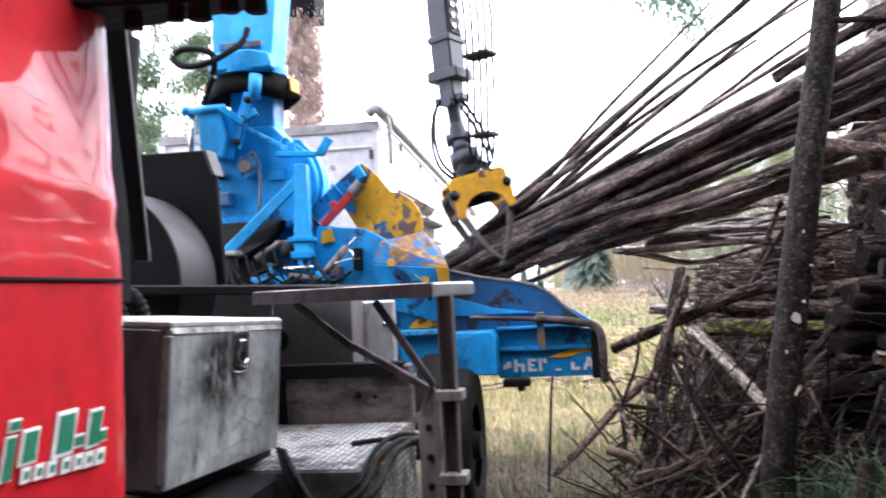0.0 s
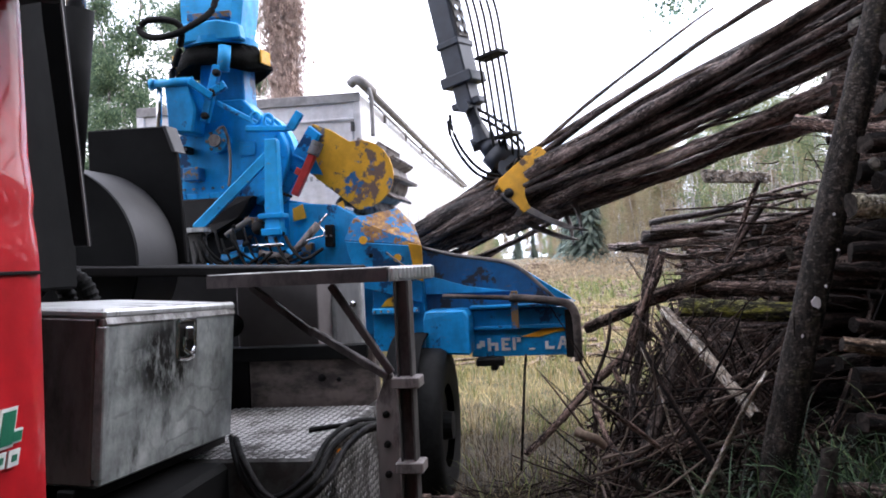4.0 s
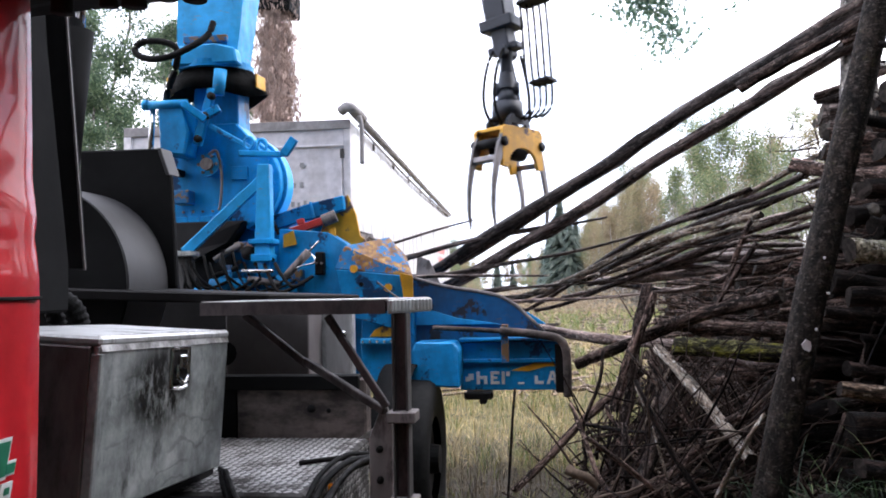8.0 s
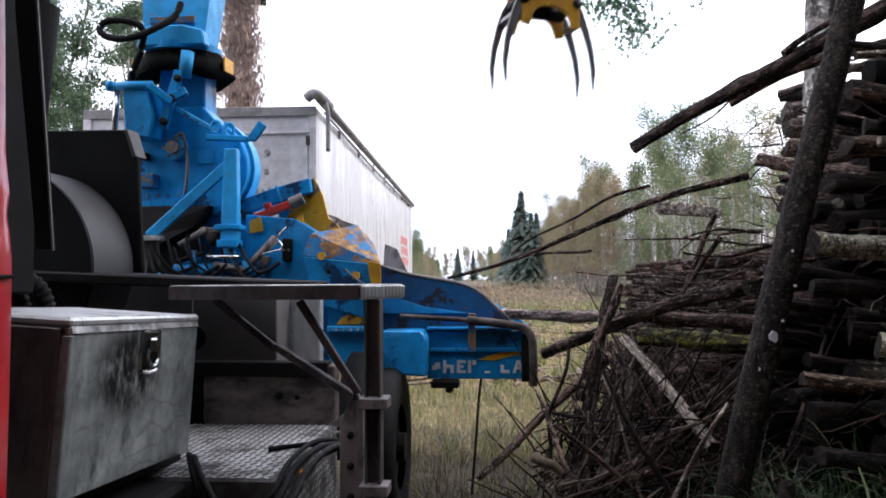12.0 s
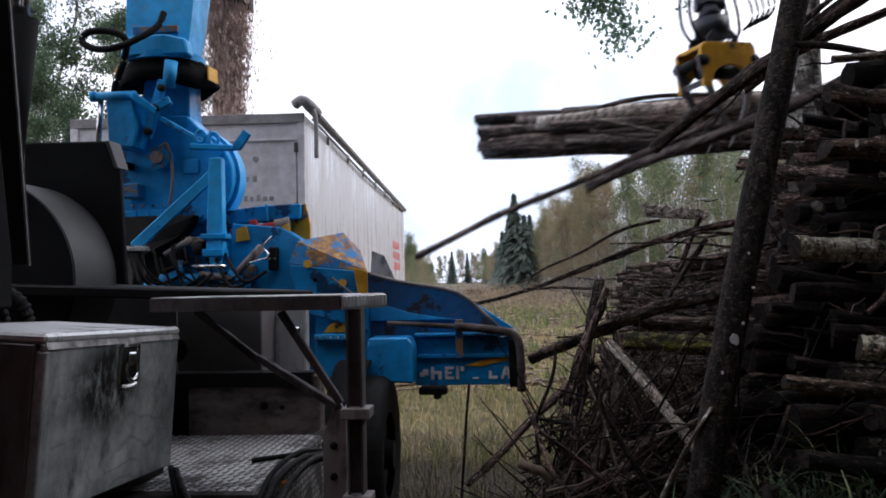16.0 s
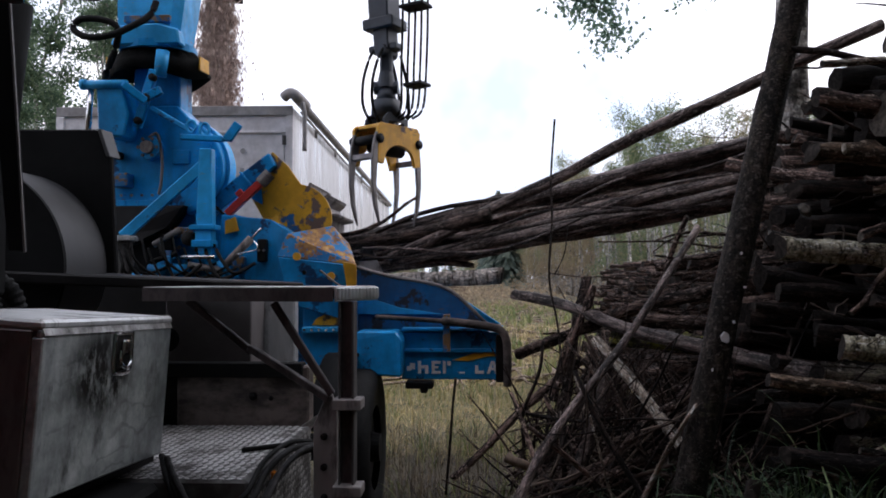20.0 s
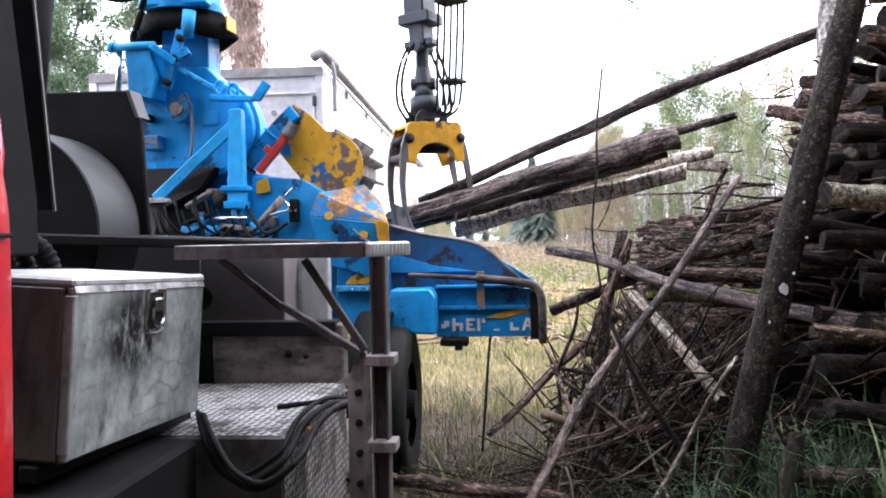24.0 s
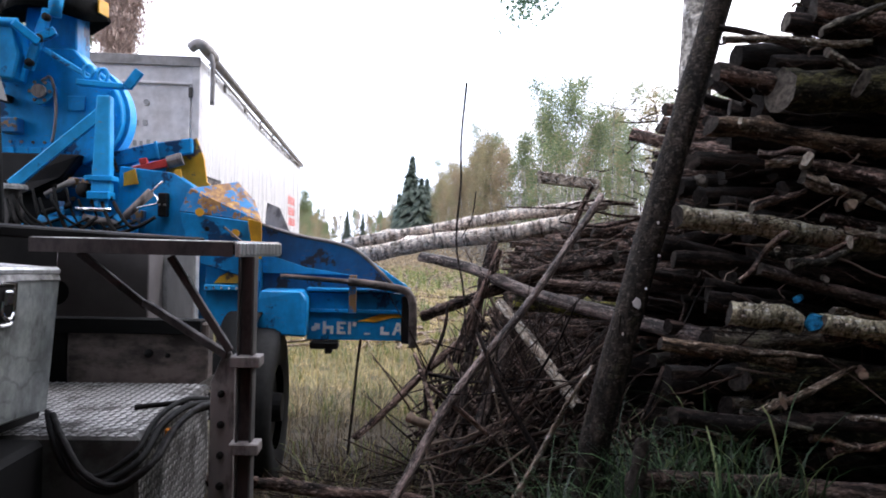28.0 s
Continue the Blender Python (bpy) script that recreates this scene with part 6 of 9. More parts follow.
# ---- logs ----
def log_verts(L, r0, r1, bend, seed, nseg=10, n=9, rough=0.06, knots=3, crag=0.0):
    """Vertices, faces and material slots of a log along +x: bark, then the two cut ends."""
    rr = random.Random(seed)
    ph, ph2 = rr.random() * 6.28, rr.random() * 6.28
    kn = [(0.12 + 0.76 * rr.random(), rr.randrange(n), 0.2 + 0.3 * rr.random()) for _ in range(knots)]
    ridge, tilt = [0.09 * rr.uniform(-1, 1) for _ in range(n)], 0.5 * rr.random()
    v, f, s = [], [], []
    for i in range(nseg + 1):
        t = i / nseg
        cy = bend * (math.sin(math.pi * t + ph * 0.15) + 0.35 * math.sin(3 * math.pi * t + ph)) - bend * math.sin(ph * 0.15)
        cz = 0.6 * bend * math.sin(2 * math.pi * t + ph2)
        cy += 0.3 * min(r0, 0.03) * math.sin(4.2 * L * t + ph2) * (t * (1 - t) * 4)
        cz += 0.3 * min(r0, 0.03) * math.sin(5.3 * L * t + ph) * (t * (1 - t) * 4)
        r = r0 + (r1 - r0) * t
        for j in range(n):
            a = 2 * math.pi * j / n
            k = 1 + ridge[j] + rough * (rr.random() - 0.5) * 2 + 0.07 * math.sin(2 * a + ph) + 0.05 * math.sin(9 * t + a + ph2)
            if crag:
                k += crag * (noise.noise(Vector((1.5 * math.cos(a), 1.5 * math.sin(a), L * t * 5 + seed))) + 0.8 * noise.noise(Vector((4 * math.cos(a), 4 * math.sin(a), L * t * 16 + seed))))
            for kt, kj, ks in kn:
                if kj == j and abs(kt - t) < 0.6 / nseg:
                    k += ks
            x = L * t + (((0.1 if crag else 0.45) * r * (rr.random() - 0.5) + tilt * r * math.cos(a + ph)) if i in (0, nseg) else 0)
            v.append((x, cy + r * k * math.cos(a), cz + r * k * math.sin(a)))
    for i in range(nseg):
        for j in range(n):
            f.append((i * n + j, i * n + (j + 1) % n, (i + 1) * n + (j + 1) % n, (i + 1) * n + j))
            s.append(0)
    f.append(tuple(range(n))[::-1])
    f.append(tuple(nseg * n + j for j in range(n)))
    s += [1, 1]
    return v, f, s


def log_mesh(L, r0, r1, bend, seed, mat, cut=CUT_GREY, **kw):
    v, f, s = log_verts(L, r0, r1, bend, seed, **kw)
    me = mesh_of("log", v, f, [mat, cut], s, True)
    for p in me.polygons:
        if p.material_index == 1:
            p.use_smooth = False
    return me


def log_thing(name, me, m, label, group=""):
    ob = new(name, me)
    ob.matrix_world = m
    return tagged(ob, label, "log", group)


PILE_R = [0.018 + 0.0045 * k for k in range(11)]
PILE = [log_mesh(2.3 + 0.04 * k, r, r * 0.9, 0.03 + 0.015 * (k % 4), 100 + k, (BARK_SHADE, BARK_SHADE, BARK_DARK, BARK_SHADE, BARK_DARK, BARK_RED)[k % 6], (CUT_BLACK, CUT_BLACK, CUT_GREY, CUT_BLACK, CUT_BLACK)[k % 5], rough=0.06, knots=7, nseg=36, n=12, crag=0.22) for k, r in enumerate(PILE_R)]
PILE_R.append(0.046)
PILE.append(log_mesh(2.6, 0.046, 0.043, 0.03, 140, BARK_BIRCH, CUT))
# the thicker, gnarled logs of the near flank
FLANK_R = (0.026, 0.030, 0.034, 0.038, 0.042, 0.046, 0.050, 0.054, 0.060, 0.068)
# Near-black copies for the deeper layers, the gaps' shade painted into the bark.
FLANK_SHADE = [log_mesh(2.0, r, r * 0.85, 0.04, 670 + k, BARK_SHADE, CUT_BLACK, rough=0.06, knots=7, nseg=40, n=14, crag=0.28) for k, r in enumerate(FLANK_R)]
FLANK = [log_mesh(2.0 + 0.05 * k, r, r * (0.82 + 0.04 * (k % 4)), 0.03 + 0.02 * (k % 3), 640 + k, (BARK_SHADE, BARK_LICHEN, BARK_DARK, BARK_LICHEN, BARK_SHADE, BARK_LICHEN, BARK_MOSSY, BARK_DARK, BARK_LICHEN, BARK_MOSSY)[k], (CUT_BLACK, CUT_BLACK, CUT_GREY, CUT_BLACK, CUT_GREY)[k % 5], rough=0.06, knots=9, nseg=56, n=18, crag=0.28) for k, r in enumerate(FLANK_R)]


def pile():
    rr = random.Random(11)
    tops = ((3.4, 2.8), (4.2, 2.72), (4.7, 2.66), (5.3, 2.45), (6.0, 2.35), (7.5, 2.3), (9.0, 2.3), (12.0, 2.35))
    far_v, far_f, far_s = [], [], []
    # near flank: three ragged layers, staggered ends, dark gaps between
    for layer, (y0, gap) in enumerate(((3.62, 0.5), (3.76, 0.25), (3.92, 0.1))):
        z = 0.18 + 0.03 * layer
        while z < 3.3:
            k = int(len(FLANK_R) * rr.random() ** (0.75 if layer < 2 else 1.1))
            r = FLANK_R[k]
            z += r * 0.95
            x = 1.30 + 0.22 * (z - 1.0) + (0.75 * rr.random() ** 1.2 if layer == 0 else 0.5 * rr.random())
            if z > 2.66:
                x = max(x, 1.92 + 0.25 * rr.random())
            if rr.random() > gap:
                p = Vector((x, y0 + 0.14 * (rr.random() - 0.5), z))
                q = p + Vector((1, 0.10 + 0.34 * (rr.random() - 0.5), -0.08 + 0.24 * (rr.random() - 0.5)))
                log_thing("pile_log", (FLANK if layer == 0 and k % 5 else FLANK_SHADE)[k], aim(p, q, rr.random() * 6.28), "thick knotty dark log lying in the pile", "logs in the pile")
            z += r * 0.95 + (0.05 * rr.random() if layer == 0 else 0)
    y = 3.98
    while y < 12.0:
        top = float(np.interp(y, [a for a, _ in tops], [b for _, b in tops]))
        z = max(height(2.0, y), 0.12) + 0.02
        while z < top:
            k = 11 if rr.random() < 0.02 else min(10, int(11 * rr.random() ** 1.25))
            r = PILE_R[k]
            z += r
            x = 1.22 + 0.30 * (z - 1.0) + (1.15 * rr.random() if y < 4.3 else 0.6 * rr.random() ** 1.3) + (0.25 if y > 6.5 else 0)
            if z > 1.75:
                x = max(x, 0.325 * y + 0.25 * rr.random())
            p = Vector((x, y + 0.10 * (rr.random() - 0.5), z))
            q = p + Vector((1, (0.22 if y < 4.6 else 0.0) + 0.4 * (rr.random() - 0.5), -0.04 + 0.30 * (rr.random() - 0.5)))
            m = aim(p, q, rr.random() * 6.28)
            if y < 4.15 and rr.random() < 0.2:
                z += r * 0.88
                continue
            if y < 4.7:
                log_thing("pile_log", PILE[k], m, "birch log lying in the pile" if k == 11 else "weathered dark log lying in the pile", "logs in the pile")
            else:
                lv, lf, ls = log_verts(2.2, r, r * 0.85, 0.04, rr.randrange(99999), 7, 8, 0.1)
                b = len(far_v)
                far_v += [tuple(m @ Vector(c)) for c in lv]
                far_f += [tuple(b + i for i in q2) for q2 in lf]
                far_s += ls
            z += r * 0.9
        y += 0.115 + 0.05 * rr.random()
    ob = new("far_log_pile", mesh_of("far_log_pile", far_v, far_f, [BARK, CUT_GREY], far_s, True))
    tagged(ob, "long stack of weathered grey logs", "log pile", kind="stuff")


pile()


def fixed_logs():
    L = [((1.685, 3.46, 2.287), (2.053, 3.48, 2.324), 1.20, 0.088, 0.085, 0.02, BARK_MOSSY, "thick dark log with moss along its top"),
         ((1.416, 3.5, 2.385), (1.671, 3.52, 2.343), 1.20, 0.042, 0.040, 0.02, BARK, "grey log jutting from the pile"),
         ((1.384, 3.48, 2.136), (1.709, 3.5, 2.114), 1.10, 0.046, 0.040, 0.02, BARK_PEEL, "log with a peeled brown end jutting from the pile"),
         ((1.22, 4.14, 2.18), (1.87, 3.60, 1.98), 1.6, 0.036, 0.036, 0.02, BARK, "long grey log jutting from the pile"),
         ((1.424, 3.46, 2.518), (1.757, 3.48, 2.526), 0.70, 0.017, 0.016, 0.02, BARK_PALE, "thin pale log near the top of the pile"),
         ((1.236, 3.46, 1.738), (1.693, 3.48, 1.696), 1.20, 0.046, 0.042, 0.02, BARK_YELLOW, "lichen-spotted log end jutting from the pile"),
         ((1.484, 3.38, 1.458), (1.661, 3.4, 1.63), 0.30, 0.012, 0.016, 0.02, BARK, "short grey branch slanting out of the pile"),
         ((1.568, 3.38, 1.506), (2.155, 3.4, 1.375), 1.00, 0.030, 0.034, 0.02, BARK_RED, "split brown log slanting down the pile"),
         ((1.438, 3.36, 1.31), (1.731, 3.38, 1.285), 0.33, 0.046, 0.048, 0.02, BARK_YELLOW, "pale birch log end with a blue paint mark"),
         ((1.826, 3.36, 1.284), (2.146, 3.38, 1.258), 1.10, 0.044, 0.046, 0.02, BARK_YELLOW, "flaking grey log in the pile"),
         ((1.16, 3.4, 1.19), (1.665, 3.42, 1.107), 0.62, 0.030, 0.036, 0.02, BARK_PEEL, "split pale plank of wood"),
         ((1.847, 3.5, 2.662), (2.194, 3.52, 2.632), 1.20, 0.060, 0.060, 0.02, BARK, "thick grey log on top of the pile"),
         ((1.738, 3.55, 2.632), (2.045, 3.57, 2.608), 1.00, 0.045, 0.040, 0.02, BARK_DARK, "dark rough log on top of the pile"),
         ((1.331, 3.55, 1.984), (1.798, 3.57, 1.962), 1.20, 0.040, 0.040, 0.02, BARK_DARK, "dark log in the pile"),
         ((1.235, 3.5, 1.534), (1.603, 3.52, 1.507), 1.20, 0.038, 0.036, 0.02, BARK_DARK, "dark log in the pile"),
         ((1.868, 3.42, 1.741), (2.171, 3.44, 1.687), 0.80, 0.020, 0.024, 0.02, BARK, "grey broken branch in the pile"),
         ((1.204, 3.36, 0.88), (1.583, 3.38, 0.863), 1.10, 0.040, 0.040, 0.02, BARK_DARK, "dark log low in the pile"),
         ((0.74, 4.88, 1.24), (1.35, 4.71, 1.22), 1.0, 0.055, 0.05, 0.01, BARK_MOSS, "mossy log by the pile's foot"),
         ((0.75, 5.07, 1.36), (1.41, 4.91, 1.32), 1.3, 0.04, 0.045, 0.01, BARK, "grey pole lying on the brush"),
         ((0.60, 4.50, 1.26), (0.93, 3.97, 0.80), 0.80, 0.026, 0.029, 0.006, BARK_PALE, "pale broken pole leaning on the brush"),
         ((-0.22, 5.02, 0.36), (0.49, 5.18, 1.0), 1.1, 0.02, 0.03, 0.012, BARK, "grey-brown pole slanting out of the brush"),
         ((0.21, 5.25, 1.11), (0.97, 4.88, 1.42), 1.3, 0.035, 0.04, 0.03, BARK, "grey pole slanting over the brush"),
         ((0.35, 5.1, 0.4), (0.62, 5.2, 1.42), 1.25, 0.028, 0.032, 0.02, BARK, "dark upright pole in the brush"),
         ((0.62, 5.2, 0.9), (1.3, 5.3, 1.75), 1.2, 0.014, 0.018, 0.03, BARK, "thin leaning pole against the pile"),
         ((1.0, 5.6, 1.2), (1.3, 5.4, 1.9), 0.9, 0.016, 0.018, 0.02, BARK, "grey pole leaning against the pile"),
         ((-1.11, 3.81, 0.50), (-0.65, 3.96, 0.40), 0.5, 0.02, 0.028, 0.02, BARK, "broken stick by the step box"),
         ((-0.65, 3.96, 0.38), (0.01, 4.04, 0.30), 0.85, 0.028, 0.03, 0.02, BARK, "grey branch lying by the ladder"),
         ((1.02, 3.30, 0.62), (1.75, 3.25, 0.60), 1.3, 0.045, 0.045, 0.02, BARK_RED, "brown log in the grass"),
         ((0.98, 3.28, 0.30), (1.06, 3.30, 0.82), 0.5, 0.05, 0.03, 0.01, CUT_GREY, "splintered grey stump in the grass"),
         ((1.3, 4.6, 0.75), (0.75, 4.2, 0.65), 1.0, 0.03, 0.02, 0.04, BARK, "crooked stick in the brush"),
         ((0.62, 4.3, 0.5), (1.2, 4.35, 1.1), 1.0, 0.025, 0.02, 0.04, BARK_DARK, "dark stick in the brush"),
         ((0.38, 4.0, 0.45), (0.63, 4.5, 0.99), 0.85, 0.036, 0.028, 0.02, BARK_RED, "peeled orange-brown stump in the brush"),
         ((0.56, 4.62, 1.18), (0.82, 4.30, 0.66), 0.75, 0.014, 0.017, 0.03, BARK, "thin grey stick in the brush"),
         ((0.40, 5.0, 0.85), (0.60, 4.98, 1.45), 0.75, 0.030, 0.024, 0.02, BARK, "dark forked pole in the brush"),
         ((0.12, 4.47, 0.97), (0.30, 4.10, 0.55), 0.6, 0.010, 0.013, 0.03, BARK, "thin grey twig in the brush"),
         ((0.20, 4.38, 0.87), (0.62, 4.40, 0.84), 0.5, 0.011, 0.008, 0.02, BARK_DARK, "dark crooked twig in the brush"),
         ((0.34, 4.58, 0.94), (0.52, 4.30, 0.62), 0.5, 0.014, 0.014, 0.03, BARK, "grey stick leaning in the brush"),
         ((0.39, 4.29, 0.90), (0.36, 4.2, 0.5), 0.5, 0.016, 0.018, 0.02, BARK_RED, "reddish upright stick in the brush"),
         ((0.34, 4.0, 0.52), (0.86, 4.12, 0.89), 0.75, 0.015, 0.02, 0.05, BARK, "grey pole slanting through the brush"),
         ((0.56, 4.11, 0.5), (0.88, 4.51, 1.0), 0.8, 0.018, 0.014, 0.04, BARK_DARK, "dark bent pole in the brush"),
         ((0.10, 4.3, 0.66), (0.24, 4.29, 0.58), 0.18, 0.026, 0.02, 0.01, CUT, "orange split piece of wood in the brush"),
         ((0.20, 4.75, 0.5), (0.28, 4.70, 1.15), 0.75, 0.012, 0.009, 0.04, BARK_DARK, "dark thin stem in the brush"),
         ((0.70, 4.15, 0.45), (0.58, 4.3, 1.0), 0.7, 0.013, 0.009, 0.04, BARK_RED, "reddish thin stem in the brush")]
    for i, (p, q, l, r0, r1, bd, mat, lab) in enumerate(L):
        me = log_mesh(l, r0, r1, bd, 300 + i, mat, CUT_OLD if i % 3 == 0 else CUT_GREY, rough=0.08, knots=6, nseg=30, n=12, crag=0.18)
        log_thing("log" if r0 > 0.04 else "pole", me, aim(p, q, i), lab)
    # split pale pieces wedged into the flank
    rr = random.Random(19)
    for k in range(26):
        z = 0.6 + 2.0 * rr.random()
        x = 1.32 + 0.24 * (z - 1) + 0.85 * rr.random()
        r = 0.012 + 0.02 * rr.random()
        p = Vector((x, 3.36 + 0.1 * rr.random(), z))
        me = log_mesh(0.18 + 0.4 * rr.random(), r, r * 0.5, 0.015, 1400 + k, (BARK_PALE, BARK_LICHEN, BARK, BARK_SLASH)[k % 4], CUT_OLD, rough=0.2, knots=3, nseg=12, n=7, crag=0.3)
        log_thing("split_piece", me, aim(p, p + Vector((1, 0.5 * rr.uniform(-1, 0.6), 0.5 * rr.uniform(-1, 1))), k), "short split piece of greyish wood wedged in the pile", "split pieces in the pile")
    # split billets turned end-on, and blue paint on two of the ends
    rr = random.Random(23)
    for c, w, h, a, mt in (((1.761, 3.36, 1.986), 0.04, 0.061, 20, SPLIT), ((1.964, 3.36, 1.632), 0.021, 0.056, -6, SPLIT), ((1.997, 3.36, 2.318), 0.047, 0.118, 24, CUT_OLD), ((1.969, 3.36, 1.797), 0.042, 0.042, 40, CUT), ((2.04, 3.36, 1.064), 0.035, 0.04, 15, CUT), ((1.691, 3.36, 0.935), 0.028, 0.047, -20, CUT), ((1.253, 3.36, 0.864), 0.047, 0.028, 5, CUT), ((1.464, 3.36, 2.138), 0.019, 0.033, 10, SPLIT), ((1.64, 3.36, 1.595), 0.024, 0.021, 0, SPLIT), ((1.861, 3.36, 1.472), 0.024, 0.033, -12, CUT_OLD), ((1.299, 3.36, 1.885), 0.038, 0.047, -30, CUT_OLD), ((1.628, 3.36, 0.691), 0.038, 0.047, 0, CUT_OLD)):
        bm = B()
        ring = []
        for e in range(11):
            b = 2 * math.pi * e / 11
            k = 0.62 * (0.7 + 0.45 * rr.random())
            ring.append(Vector((w * k * math.cos(b), 0.012 * rr.uniform(-1, 1), h * k * math.sin(b))))
        m = pose(*c, 0, a, -25)
        slab(bm, [m @ p for p in ring], 0.16, m.to_3x3() @ Vector((0, 1, 0)), 0.004)
        o = part("split_end", bm, mt, None)
        tagged(o, "split log end turned outwards in the pile", "log end", "split ends in the pile")
    for c, w, h, a, yaw, deep in (((1.793, 3.34, 1.288), 0.075, 0.082, 8, -50, 0.05), ((1.741, 3.37, 1.383), 0.044, 0.034, -35, -30, 0.14)):
        bm = B()
        m = pose(*c, 0, a, yaw)
        slab(bm, [m @ Vector((0.5 * w * (0.7 + 0.35 * rr.random()) * math.cos(0.483 * e), 0.004 * rr.random(), 0.5 * h * (0.7 + 0.35 * rr.random()) * math.sin(0.483 * e))) for e in range(13)], deep, m.to_3x3() @ Vector((0, 1, 0)), 0)
        o = part("paint_mark", bm, BLUE_MARK, None)
        tagged(o, "bright blue paint on a log end", "paint mark")
    # splintered slab far down the stack
    bm = B()
    slab(bm, [(1.24, 7.0, 2.25), (1.69, 6.6, 2.15), (1.69, 6.6, 2.07), (1.27, 7.0, 2.14)], 0.12, (0, 1, 0), 0.01)
    o = part("split_board", bm, BARK_PALE, None)
    tagged(o, "pale split board lying on the stack", "board")


fixed_logs()


# ---- standing trunks and saplings by the pile ----
def trunk_pts(pts, r0, r1, n=14, seed=0):
    bm = B()
    k = len(pts)
    P = [Vector(p) for p in pts]
    rings = []
    steps = (k - 1) * 8
    for i in range(steps + 1):
        t = i / steps * (k - 1)
        a = min(int(t), k - 2)
        c = P[a].lerp(P[a + 1], t - a)
        r = r0 + (r1 - r0) * i / steps
        rings.append([bm.verts.new(c + Vector((r * math.cos(2 * math.pi * j / n), r * math.sin(2 * math.pi * j / n), 0)) * (1 + 0.13 * noise.noise(Vector((j * 0.9, i * 0.35, seed))) + 0.05 * noise.noise(Vector((j * 2.3, i * 1.3, seed + 9))))) for j in range(n)])
    for a, b in zip(rings, rings[1:]):
        for j in range(n):
            bm.faces.new((a[j], a[(j + 1) % n], b[(j + 1) % n], b[j]))
    bm.faces.new(rings[-1])
    bm.faces.new(rings[0][::-1])
    return bm


def leaf_cloud(centres, count, spread, size, seed, drop=0.3):
    """Many small pointed leaves round some centres, as one mesh's vertices and faces."""
    rg = np.random.default_rng(seed)
    c = np.array(centres)[rg.integers(0, len(centres), count)]
    p = c + rg.normal(0, 1, (count, 3)) * np.array([spread, spread, spread * 0.8])
    a = rg.normal(0, 1, (count, 3))
    a[:, 2] -= drop
    a /= np.linalg.norm(a, axis=1)[:, None]
    b = np.cross(a, rg.normal(0, 1, (count, 3)))
    b /= np.linalg.norm(b, axis=1)[:, None]
    s = size * (0.6 + 0.8 * rg.random((count, 1)))
    nrm = np.cross(a, b) * s * 0.12
    v = np.stack([p, p + a * s * 0.5 + b * s * 0.34 + nrm, p + a * s, p + a * s * 0.5 - b * s * 0.34 + nrm], 1).reshape(-1, 3)
    i = np.arange(count) * 4
    return v, np.stack([i, i + 1, i + 2, i + 3], 1).tolist()


